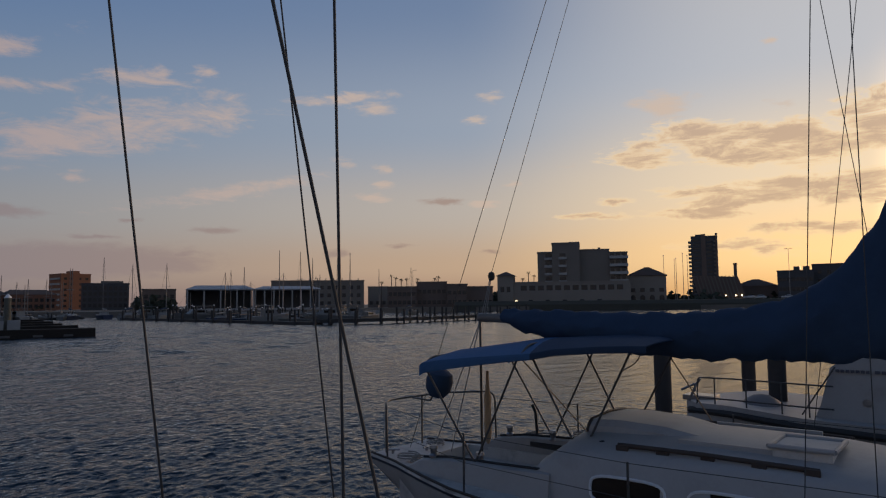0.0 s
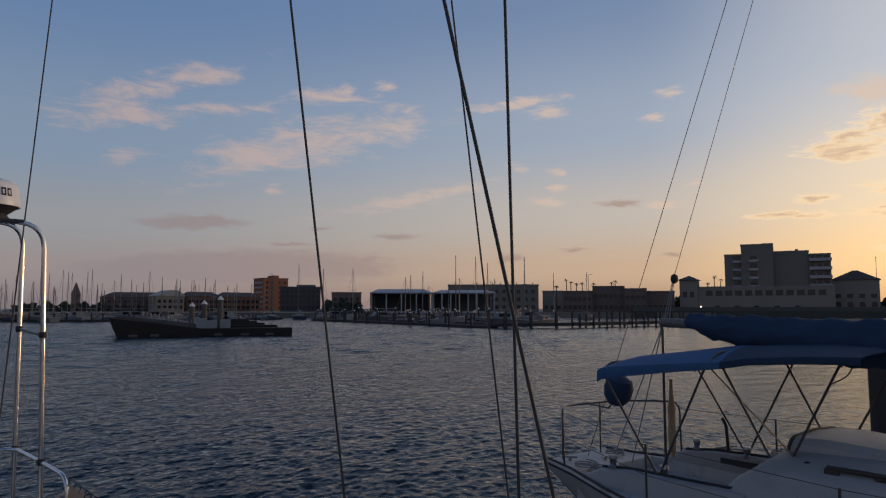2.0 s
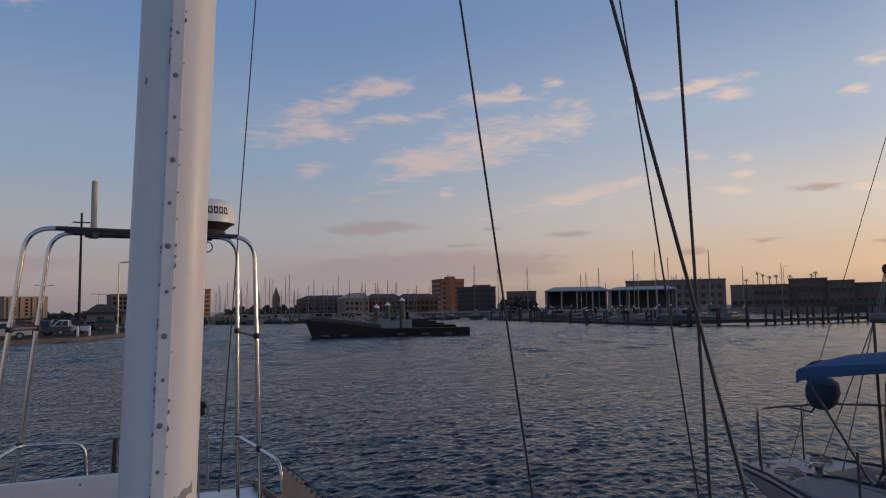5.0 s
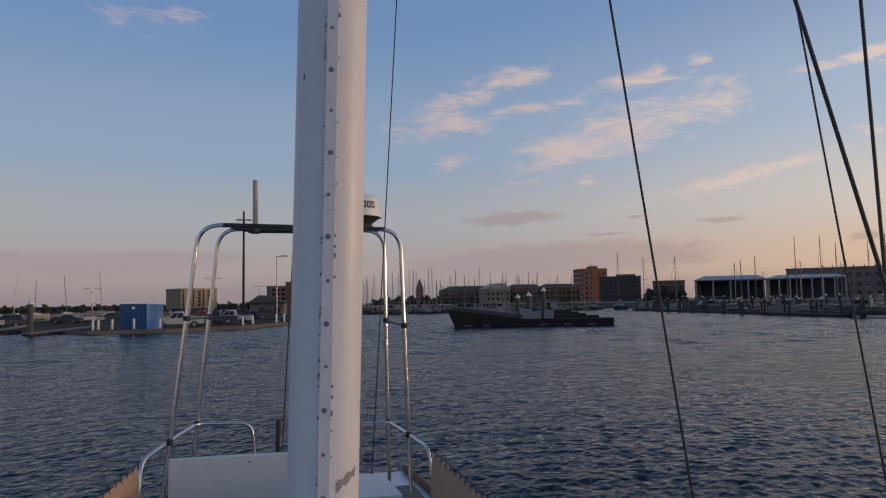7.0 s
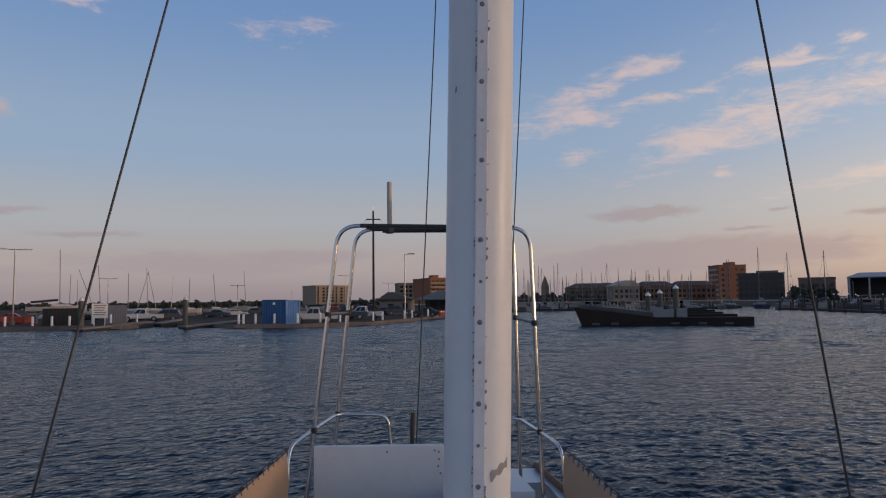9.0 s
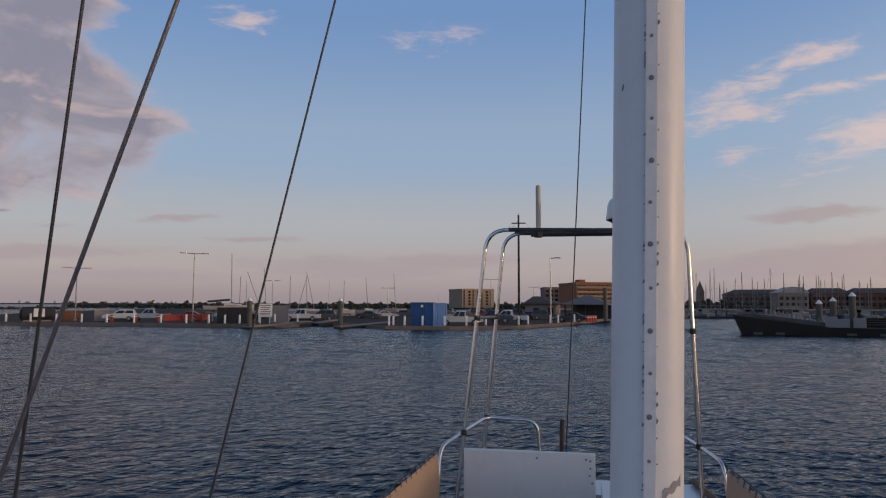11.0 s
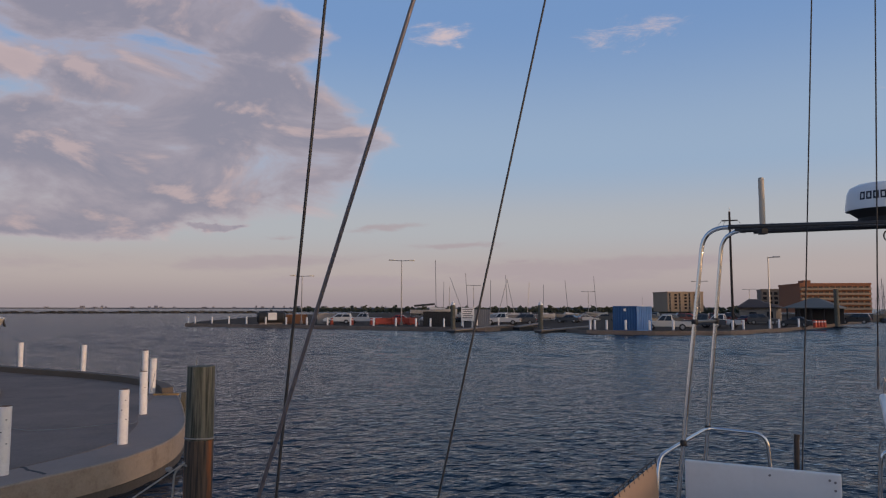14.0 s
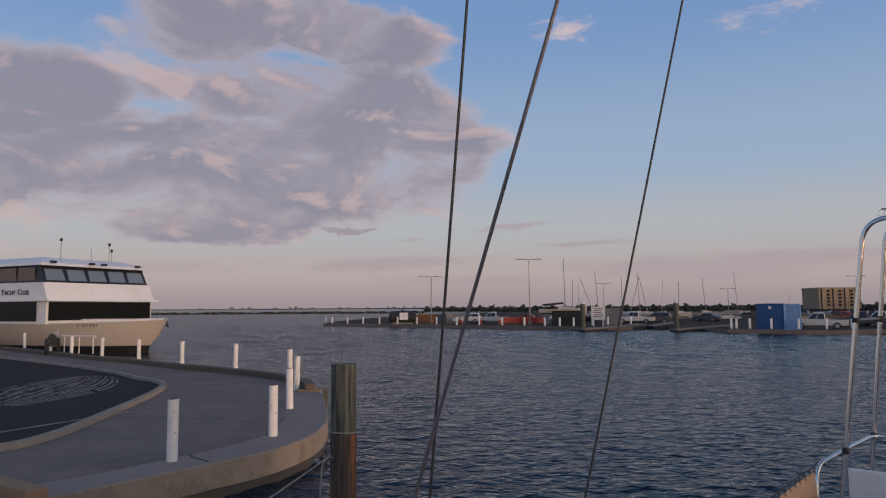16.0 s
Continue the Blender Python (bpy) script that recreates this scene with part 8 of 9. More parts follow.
BLUE_STEEL = material("blue_container_paint", (0.016, 0.085, 0.24), 0.5, vary=0.12, scale=0.6, fine=8, stain=(0.02, 0.06, 0.16), stain_scale=0.8, stain_amount=0.5)
c, w = container("blue corrugated storage container on the quay edge", 962, 1002, 85.0, 2.85, BLUE_STEEL)
part("notice", box(-w * 0.15, w * 0.05, -0.12, -0.07, 2.3, 2.6), POST_WHITE, c, "small white notice")
part("handle", box(-0.05, 0.05, -0.16, -0.07, 1.2, 1.3), STEEL, c)
# lighter blue than the first, with paler blotches
c, w = container("lighter blue storage container behind the first", 1001, 1026, 85.3, 2.8, material("lighter_blue_paint", (0.10, 0.25, 0.52), 0.5, vary=0.2, scale=0.6, stain=(0.3, 0.36, 0.45), stain_scale=0.7, stain_amount=0.5), 24)
container("black steel storage box with flat lid", 632, 682, 101, 2.1, material("black_steel", (0.02, 0.02, 0.022), 0.6, vary=0.2, scale=1.0), 0)
container("grey steel storage box near the sign", 718, 748, 103, 2.4, material("grey_steel", (0.20, 0.20, 0.21), 0.6, vary=0.2, scale=1.0), 0)
container("brown timber crate on the pier head", 383, 420, 121, 1.5, material("crate_brown", (0.22, 0.10, 0.05), 0.8, vary=0.25, scale=1.0), 0, 1.4)
container("pale fenced machine box on the pier head", 440, 470, 119, 1.7, material("pale_fence", (0.34, 0.30, 0.27), 0.8, vary=0.2, scale=1.0), 0, 1.4)
tank = thing("fuel_tank", "black lying tank with a white sign", "tank", facing(quay_az(354), 118, QUAY_Z))
part("barrel", lathe([(0.0, -2.3), (0.7, -2.25), (1.05, -1.9), (1.05, 1.9), (0.7, 2.25), (0.0, 2.3)], 20), RUBBER, tank, "", True, Matrix.Translation((0, 0, 1.1)) @ Matrix.Rotation(radians(90), 4, "Y"))
part("sign_panel", box(-0.5, 0.9, -1.10, -1.07, 0.7, 1.9), POST_WHITE, tank, "white sign")
part("cradle", box(-1.8, 1.8, -0.6, 0.6, 0, 0.3), CONCRETE, tank)
part("filler", lathe([(0.2, 2.1), (0.2, 2.4), (0.0, 2.42)], 10), RUBBER, tank)

ORANGE = material("barrier_orange", (0.46, 0.07, 0.035), 0.6, vary=0.12, scale=1.5)


def barrier(x, d, turn=0, label="orange plastic water barrier standing on the quay"):
    b = thing("traffic_barrier", label, "barrier", facing(quay_az(x), d, QUAY_Z, turn), "orange barriers")
    prof = [(-0.32, 0), (-0.32, 0.25), (-0.14, 0.45), (-0.09, 1.05), (0.09, 1.05), (0.14, 0.45), (0.32, 0.25), (0.32, 0)]
    part("block", loft([[(-0.95, y, z) for y, z in prof], [(0.95, y, z) for y, z in prof]]), ORANGE, b)
    part("slot", box(-0.6, 0.6, -0.36, -0.325, 0.04, 0.12), RUBBER, b)
    return b


b0 = barrier(556, 113)
for i, x in enumerate((562, 572, 582, 592, 600, 606, 612, 578, 588)):
    p = facing(quay_az(x), 113.5 + (i % 3) * 1.2, QUAY_Z, 25 * (i % 4))
    copy_thing(b0, p)


def barrel(x, d):
    b = thing("traffic_drum", "orange and white striped traffic drum", "drum", facing(quay_az(x), d, QUAY_Z), "traffic drums")
    part("drum", lathe([(0.30, 0), (0.30, 0.06), (0.26, 0.08), (0.22, 1.0), (0.0, 1.02)], 14), ORANGE, b, "", True)
    for z in (0.35, 0.70):
        part("stripe", lathe([(0.262 - z * 0.04, z), (0.256 - z * 0.04, z + 0.14)], 14), POST_WHITE, b)
    return b


b0 = barrel(1294, 110)
for x, d in ((1299, 110.5), (1304, 111), (1309, 111.6), (503, 113), (538, 113), (466, 113.5)):
    copy_thing(b0, facing(quay_az(x), d, QUAY_Z))

# white posts along the quay edge
qp = thing("bollard_post", "white painted post along the quay edge", "bollard", facing(70, 84.6, QUAY_Z + 0.1), "posts on the quay")
part("tube", lathe([(0.0, 0), (0.13, 0), (0.13, 1.12), (0.10, 1.16), (0.0, 1.16)], 12), POST_WHITE, qp, "", True)
part("base", lathe([(0.2, 0), (0.2, 0.04), (0.0, 0.05)], 12), CONCRETE, qp)
for x, d in ((198, 123), (211, 121.5), (243, 119), (275, 116.2), (308, 113.8), (344, 111), (382, 108.4), (420, 106), (458, 103.6), (500, 101.3), (542, 99), (582, 97), (618, 95.4), (644, 94.2), (668, 93.5), (930, 84.5), (950, 84.2), (982, 84), (1022, 83.9), (1062, 84.3), (1098, 85), (1160, 88), (1178, 90), (1221, 96), (1236, 99), (1268, 106), (700, 98), (726, 101), (748, 103), (764, 104)):
    copy_thing(qp, facing(quay_az(x), d + 0.6, QUAY_Z + 0.1))


def street_lamp(x, d, el, arms=2, az=None, base=QUAY_Z, reach=1.6):
    a = quay_az(x) if az is None else az
    s = thing("street_lamp", "tall thin grey lamp post with flat heads", "street lamp", facing(a, d, base, 12))
    hgt = rise(el, d) - base
    part("pole", tube([(0, 0, 0), (0, 0, hgt)], 0.11, 8, 0.07), DARK_STEEL, s, "", True)
    part("base", lathe([(0.25, 0), (0.25, 0.5), (0.12, 0.55)], 10), CONCRETE, s)
    for k in ((-1, 1) if arms == 2 else (1,)):
        part("arm", tube([(0, 0, hgt - 0.1), (k * reach, 0, hgt)], 0.05, 6), DARK_STEEL, s, "", True)
        part("lamp_head", box(k * reach - 0.45, k * reach + 0.45, -0.18, 0.18, hgt - 0.08, hgt + 0.08, 0.03), DARK_STEEL, s)
    return s


street_lamp(592, 108, 3.95)
street_lamp(410, 119, 2.62)
street_lamp(721, 190, 1.9)
street_lamp(920, 210, 1.35)
street_lamp(1222, 100, 3.85, 1, reach=1.0)
street_lamp(1108, 190, 2.1)
street_lamp(1190, 230, 1.45)
pole = thing("utility_pole", "dark timber utility pole with small cross arm and wires", "pole", facing(quay_az(1161), 92, QUAY_Z))
ph = rise(7.4, 92) - QUAY_Z
part("shaft", tube([(0, 0, 0), (0, 0, ph)], 0.17, 10, 0.12), material("creosote", (0.035, 0.028, 0.025), 0.9, vary=0.3, scale=3), pole, "", True)
part("cross_arm", box(-0.9, 0.9, -0.06, 0.06, ph - 1.2, ph - 1.05), DARK_TIMBER, pole)
part("bracket", tube([(0, 0, ph - 2.6), (1.7, -0.3, ph - 2.75), (2.1, -0.3, ph - 2.45)], 0.04, 6), DARK_STEEL, pole)
part("antenna", tube([(0, 0, ph), (0, 0, ph + 0.5)], 0.03, 6), DARK_STEEL, pole)
for dx in (-0.9, 0.9, -0.5):
    part("guy_wire", tube([(dx, 0, ph - 1.1), (dx * 1.5, 0.2, ph - 1.7), (0, 0, ph - 2.4)], 0.022, 5), WIRE, pole)

# gate piles, floating ramps and the notice board at the slipways
for x, d, lab in ((684, 88.6, ""), (837, 87.6, "")):
    p = timber_pile(facing(quay_az(x), d), 0.29, -1.5, 3.45, "tall brown timber pile with white cap at the slipway", "slipway piles")
    part("cap", lathe([(0.31, 3.44), (0.30, 3.52), (0.0, 3.95)], 14), POST_WHITE, p, "white pointed cap")
for x0, d0, x1, d1, z0 in ((680, 88, 782, 96.5, 0.32), (832, 86.6, 925, 92, 0.35), (795, 96, 835, 98.5, 0.55)):
    a, b = at(quay_az(x0), d0), at(quay_az(x1), d1)
    dr = (b - a).normalized()
    nr = Vector((-dr.y, dr.x, 0))
    ramp = thing("floating_dock", "low grey floating dock beside the slipway", "dock")
    part("deck", loft([[a + nr * -0.8 + Vector((0, 0, z0 - 0.12)), a + nr * -0.8 + Vector((0, 0, z0)), a + nr * 0.8 + Vector((0, 0, z0)), a + nr * 0.8 + Vector((0, 0, z0 - 0.12))], [b + nr * -0.8 + Vector((0, 0, z0 + 0.33)), b + nr * -0.8 + Vector((0, 0, z0 + 0.45)), b + nr * 0.8 + Vector((0, 0, z0 + 0.45)), b + nr * 0.8 + Vector((0, 0, z0 + 0.33))]]), material("dock_grey", (0.24, 0.20, 0.17), 0.9, vary=0.2, scale=0.8), ramp, "grey planked deck")
    part("float", loft([[a + nr * -0.7 + Vector((0, 0, -0.3)), a + nr * -0.7 + Vector((0, 0, z0 - 0.12)), a + nr * 0.7 + Vector((0, 0, z0 - 0.12)), a + nr * 0.7 + Vector((0, 0, -0.3))], [b + nr * -0.7 + Vector((0, 0, -0.3)), b + nr * -0.7 + Vector((0, 0, z0 + 0.1)), b + nr * 0.7 + Vector((0, 0, z0 + 0.1)), b + nr * 0.7 + Vector((0, 0, -0.3))]]), RUBBER, ramp, "dark float")
sign = thing("notice_board", "white notice board on two short legs", "sign", facing(quay_az(710), 96, QUAY_Z))
part("panel", box(-0.9, 0.9, -0.05, 0.05, 0.9, 2.7, 0.01), POST_WHITE, sign, "white board")
for x in (-0.6, 0.6):
    part("leg", box(x - 0.06, x + 0.06, -0.04, 0.04, 0, 0.9), POST_WHITE, sign)
ink = material("notice_ink", (0.20, 0.18, 0.18), 0.8)
for i in range(5):
    part("text_bar", box(-0.7 + 0.1 * (i % 2), 0.7 - 0.12 * (i % 3), -0.062, -0.054, 2.4 - i * 0.28, 2.52 - i * 0.28), ink, sign)


SHORE_WHITE = material("dusty_boat_white", (0.36, 0.35, 0.35), 0.5, vary=0.12, scale=0.8, fine=10, bump=0.05, piece=0.5, stain=(0.20, 0.19, 0.18), stain_scale=0.8, stain_amount=0.4)


def dinghy_on_trailer(x, d, mast_h, tilt, L, turn, cover=False):
    """A trailer sailboat ashore with a bare mast."""
    m = facing(quay_az(x), d, QUAY_Z + (0.9 if cover else 0.0), turn)
    b = thing("trailer_boat", "white sailboat stored ashore on a trailer with bare mast", "boat", m, "boats stored ashore")
    rings = []
    for k, wv, z in ((0, 0.75, 1.5), (0.3, 0.95, 1.45), (0.65, 0.8, 1.5), (0.9, 0.3, 1.62), (1.0, 0.04, 1.7)):
        xx = (k - 0.5) * L
        rings.append([(xx, -wv, z), (xx, -wv * 0.7, 0.9), (xx, 0, 0.62), (xx, wv * 0.7, 0.9), (xx, wv, z)])
    part("hull", loft(rings), SHORE_WHITE, b, "", True)
    part("cabin", loft([[(-0.1 * L, -0.5, 1.5), (-0.08 * L, -0.42, 1.9), (-0.08 * L, 0.42, 1.9), (-0.1 * L, 0.5, 1.5)], [(0.28 * L, -0.3, 1.55), (0.22 * L, -0.26, 1.75), (0.22 * L, 0.26, 1.75), (0.28 * L, 0.3, 1.55)]]), SHORE_WHITE, b)
    t = radians(tilt)
    part("mast", tube([(0.05 * L, 0, 1.6), (0.05 * L + mast_h * math.sin(t), 0, 1.6 + mast_h * math.cos(t))], 0.06, 6, 0.045), DARK_STEEL, b, "", True)
    part("trailer", box(-0.45 * L, 0.6 * L, -0.5, 0.5, 0.42, 0.55), DARK_STEEL, b, "steel trailer frame")
    for y in (-0.7, 0.7):
        part("wheel", lathe([(0.0, -0.08), (0.3, -0.08), (0.3, 0.08), (0.0, 0.08)], 12), RUBBER, b, "", True, Matrix.Translation((-0.1 * L, y, 0.3)) @ Matrix.Rotation(radians(90), 4, "X"))
    for xx in (-0.3, 0.3):
        part("chock", box(xx * L - 0.1, xx * L + 0.1, -0.4, 0.4, 0.5, 0.8), DARK_TIMBER, b)
    if cover:
        for xx in (-0.32, 0.05, 0.34):
            for y in (-0.5, 0.5):
                part("cradle_leg", tube([(xx * L, y * 1.5, -0.9), (xx * L, y, 0.5)], 0.06, 6), DARK_STEEL, b, "steel cradle leg")
        part("boom_cover", tube([(0.02 * L, 0, 2.4), (-0.42 * L, 0, 2.1)], 0.16, 8), RUBBER, b, "dark sail cover", True)
    return b


dinghy_on_trailer(650, 111, 7.9, -1, 7.5, 5, True)
for x, d, hgt, tilt, L, turn in ((665, 140, 6.4, 1, 5, 20), (676, 138, 5.4, 0, 5, -30), (700, 132, 7.4, -20, 5.5, 0), (709, 134, 7.8, -4, 5, 10), (748, 128, 6.2, 0, 5.5, 15), (766, 124, 6.4, -15, 5, 170), (778, 130, 7.2, -3, 5.2, 30), (790, 122, 6.4, -12, 5, 0), (817, 128, 5.8, -4, 5, 160), (840, 135, 5.6, 1, 5, 10), (883, 140, 6.6, -5, 5, 20), (918, 160, 5.0, 0, 5, 20), (932, 175, 9.0, -4, 6, 10), (1010, 200, 4.0, 0, 5, 0)):
    dinghy_on_trailer(x, d, hgt, tilt, L, turn)


# small house, open shelter with a gable roof, fence posts
def gabled(name, label, x0, x1, xt, d, el_e, el_t, mat, roofm, depth, open_front=False):
    w, az = span(quay_az(x0), quay_az(x1), d)
    h = thing(name, label, "building", facing(az, d, QUAY_Z, -8))
    ze, zt = rise(el_e, d) - QUAY_Z, rise(el_t, d) - QUAY_Z
    if open_front:
        part("back_wall", box(-w + 0.4, w - 0.4, depth - 0.3, depth, 0, ze), mat, h, "dark rear wall")
        for k in range(5):
            x = -w + 0.6 + k * (2 * w - 1.2) / 4
            part("post", box(x - 0.12, x + 0.12, 0, 0.24, 0, ze), DARK_TIMBER, h, "dark post")
    else:
        part("wall", box(-w + 0.4, w - 0.4, 0, depth, 0, ze), mat, h, "pale wall")
        part("door", box(w * 0.45, w * 0.45 + 1.0, -0.05, -0.004, 0.05, 2.1), WIN, h, "dark door")
        part("window", box(-w * 0.4, -w * 0.4 + 1.2, -0.05, -0.004, 1.0, 2.0), WIN, h, "dark window")
    part("roof", loft([[(-w, -0.5, ze - 0.05), (w, -0.5, ze - 0.05), (w, depth + 0.5, ze - 0.05), (-w, depth + 0.5, ze - 0.05)], [(-w, -0.5, ze + 0.12), (w, -0.5, ze + 0.12), (w, depth + 0.5, ze + 0.12), (-w, depth + 0.5, ze + 0.12)], [(xt * w - 0.6, depth * 0.45, zt), (xt * w + 0.6, depth * 0.45, zt), (xt * w + 0.6, depth * 0.55, zt), (xt * w - 0.6, depth * 0.55, zt)]]), roofm, h, "low pitched roof")
    return h


gabled("harbour_office", "small pale harbour office with dark hipped roof", 1168, 1236, -0.4, 135, 0.05, 0.72, PALE_STUCCO, ROOF, 8)
gabled("picnic_shelter", "open shelter with wide pale gable roof on posts", 1243, 1336, 0.0, 128, 0.02, 0.78, DARKB, material("grey_shingle", (0.13, 0.135, 0.13), 0.85, vary=0.2, scale=0.5, fine=5), 9, True)
tp = timber_pile(facing(quay_az(1330), 118), 0.33, QUAY_Z, 5.9, "thick brown timber post by the shelter")

# ---- docks, moored boats and masts of the marina ----
def moored_sailboat(L, mast_h, hull_mat, cover_mat, m, label):
    b = thing("moored_sailboat", label, "boat", m, "moored sailboats")
    rings = []
    for k, wv, z in ((0, 0.62, 1.05), (0.2, 0.9, 1.0), (0.5, 1.0, 1.0), (0.8, 0.6, 1.12), (1.0, 0.03, 1.3)):
        x, hw = (k - 0.5) * L, wv * L * 0.145
        rings.append([(x, -hw, z), (x, -hw * 0.8, 0.1), (x, -hw * 0.3, -0.4), (x, hw * 0.3, -0.4), (x, hw * 0.8, 0.1), (x, hw, z)])
    part("hull", loft(rings), hull_mat, b, "", True)
    cw = L * 0.09
    part("cabin", loft([[(-0.12 * L, -cw, 1.0), (-0.11 * L, -cw * 0.85, 1.62), (-0.11 * L, cw * 0.85, 1.62), (-0.12 * L, cw, 1.0)], [(0.28 * L, -cw * 0.7, 1.05), (0.24 * L, -cw * 0.55, 1.45), (0.24 * L, cw * 0.55, 1.45), (0.28 * L, cw * 0.7, 1.05)]]), DIM_WHITE, b)
    for side in (-1, 1):
        part("cabin_window", box(-0.05 * L, 0.15 * L, side * cw * 0.86 - 0.03, side * cw * 0.86 + 0.03, 1.2, 1.42), DARK_GLASS, b)
    part("mast", tube([(0.06 * L, 0, 1.2), (0.06 * L, 0, mast_h)], 0.085, 6, 0.065), material("spar_grey", (0.22, 0.20, 0.19), 0.5, 0.3), b, "", True)
    part("boom", tube([(0.05 * L, 0, 2.3), (-0.36 * L, 0, 2.2)], 0.06, 6), DARK_STEEL, b, "", True)
    part("sail_cover", tube([(0.05 * L, 0, 2.55), (-0.15 * L, 0, 2.42), (-0.35 * L, 0, 2.3)], 0.2, 8, 0.12), cover_mat, b, "", True)
    part("spreader", tube([(0.06 * L, -0.9, mast_h * 0.58), (0.06 * L, 0.9, mast_h * 0.58)], 0.03, 5), DARK_STEEL, b)
    part("forestay", tube([(0.49 * L, 0, 1.3), (0.06 * L, 0, mast_h * 0.97)], 0.022, 4), WIRE, b)
    part("backstay", tube([(-0.48 * L, 0, 1.1), (0.06 * L, 0, mast_h * 0.99)], 0.018, 4), WIRE, b)
    return b


def moored_cruiser(L, m, label):
    b = thing("moored_cruiser", label, "boat", m, "moored motor boats")
    rings = []
    for k, wv, z in ((0, 0.9, 1.0), (0.4, 1.0, 1.15), (0.8, 0.7, 1.45), (1.0, 0.04, 1.7)):
        x, hw = (k - 0.5) * L, wv * L * 0.16
        rings.append([(x, -hw, z), (x, -hw * 0.75, 0.1), (x, 0, -0.4), (x, hw * 0.75, 0.1), (x, hw, z)])
    part("hull", loft(rings), DIM_WHITE, b, "", True)
    cw = L * 0.12
    part("deckhouse", loft([[(-0.15 * L, -cw, 1.0), (-0.15 * L, -cw * 0.9, 2.3), (-0.15 * L, cw * 0.9, 2.3), (-0.15 * L, cw, 1.0)], [(0.25 * L, -cw, 1.2), (0.10 * L, -cw * 0.8, 2.3), (0.10 * L, cw * 0.8, 2.3), (0.25 * L, cw, 1.2)]]), DIM_WHITE, b)
    for side in (-1, 1):
        part("side_window", box(-0.12 * L, 0.08 * L, side * cw * 0.96 - 0.03, side * cw * 0.96 + 0.03, 1.6, 2.1), DARK_GLASS, b)
    part("hard_top", box(-0.3 * L, 0.08 * L, -cw, cw, 2.9, 3.0, 0.03), DIM_WHITE, b, "white hard top")
    for x, y in ((-0.28, -1), (-0.28, 1), (0.05, -1), (0.05, 1)):
        part("top_post", tube([(x * L, y * cw * 0.9, 1.1 if x < 0 else 2.25), (x * L, y * cw * 0.9, 2.9)], 0.03, 5), STEEL, b)
    part("aerial", tube([(-0.1 * L, 0.3, 3.0), (-0.12 * L, 0.3, 5.2)], 0.02, 4), DARK_STEEL, b)
    return b


NAVY = material("navy_hull", (0.03, 0.04, 0.08), 0.4)
rnd = random.Random(21)
mk = [moored_sailboat(10.5, 12.9, DIM_WHITE, BLUE_CANVAS, facing(24.75, 172, 0, 70), "white moored sailboat with blue sail cover and tall mast"),
      moored_sailboat(9.0, 11.6, DIM_WHITE, TAN_CANVAS, facing(18.9, 160, 0, 100), "white moored sailboat with tan sail cover"),
      moored_sailboat(12.5, 15.2, NAVY, DIM_WHITE, facing(14.6, 162, 0, 80), "dark-hulled moored sailboat with white sail cover")]
crz = [moored_cruiser(9.5, facing(22.4, 156, 0, 200), "white moored cabin cruiser with hard top"), moored_cruiser(7.5, facing(17.0, 128, 0, 20), "small white moored motor boat")]
SPOTS = [(27.15, 176), (10.53, 150), (16.2, 158), (13.6, 150), (20.0, 178), (29.0, 190), (31.2, 200), (8.2, 170), (11.6, 182), (5.6, 190)]
for i, (a, d) in enumerate(SPOTS):
    bt = copy_thing(mk[i % 3], facing(a, d, 0, 60 + 50 * rnd.random()))
    if i == 1:
        bt.scale = (1.15, 1.15, 1.22)
for i in range(58):
    a = 31 + 19.2 * rnd.random()
    d = 178 + 38 * rnd.random() + (6 if a > 45 else 0)
    bt = copy_thing(mk[rnd.randrange(3)], facing(a, d, 0, rnd.choice((75, 95, 110, 260)) + 10 * rnd.random()))
    s = 0.58 + 0.30 * rnd.random()
    bt.scale = (0.9, 0.9, s)
for i in range(26):
    a = 9 + 19 * rnd.random()
    d = float(np.interp(a, [13, 18.5, 22.5, 28], [106, 124, 142, 174])) + 10 + 40 * rnd.random()
    bt = copy_thing((mk + crz + crz)[rnd.randrange(7)], facing(a, d, 0, 180 * rnd.random()))
    s = 0.75 + 0.3 * rnd.random()
    bt.scale = (s, s, s * 0.62)
for i in range(14):
    a = 34 + 16 * rnd.random()
    copy_thing(crz[i % 2], facing(a, 172 + 10 * rnd.random(), 0, 180 * rnd.random()))
for a, d, t in ((12.2, 122, 170), (10.2, 150, 10), (26.2, 182, 190)):
    copy_thing(crz[0], facing(a, d, 0, t))

# dock walkways on piles
dock_pile_me = mesh_of("pile", lathe([(0.17, -1.5), (0.17, 2.15), (0.15, 2.3), (0.0, 2.32)], 8), DARK_TIMBER)


def dock(line, z, label, spacing=4.2, width=1.0, tall=1.0):
    dk = thing("dock_walkway", label, "dock")
    for (a0, d0), (a1, d1) in zip(line, line[1:]):
        p, q = at(a0, d0), at(a1, d1)
        dr = (q - p)
        L = dr.length
        dr.normalize()
        nr = Vector((-dr.y, dr.x, 0)) * width
        up = Vector((0, 0, 1))
        part("deck", loft([[p - nr + up * (z - 0.5), p - nr + up * z, p + nr + up * z, p + nr + up * (z - 0.5)], [q - nr + up * (z - 0.5), q - nr + up * z, q + nr + up * z, q + nr + up * (z - 0.5)]]), DARK_TIMBER, dk, "dark timber deck")
        n = max(1, int(L / spacing))
        for i in range(n):
            for s in (-1.1, 1.1):
                c = p + dr * (L * (i + 0.5 + 0.12 * s) / n) + nr * s
                ob = part("post", dock_pile_me, None, dk, m=Matrix.Translation(c) @ Matrix.Diagonal((1, 1, tall * (0.85 + 0.3 * rnd.random()), 1)))
    return dk


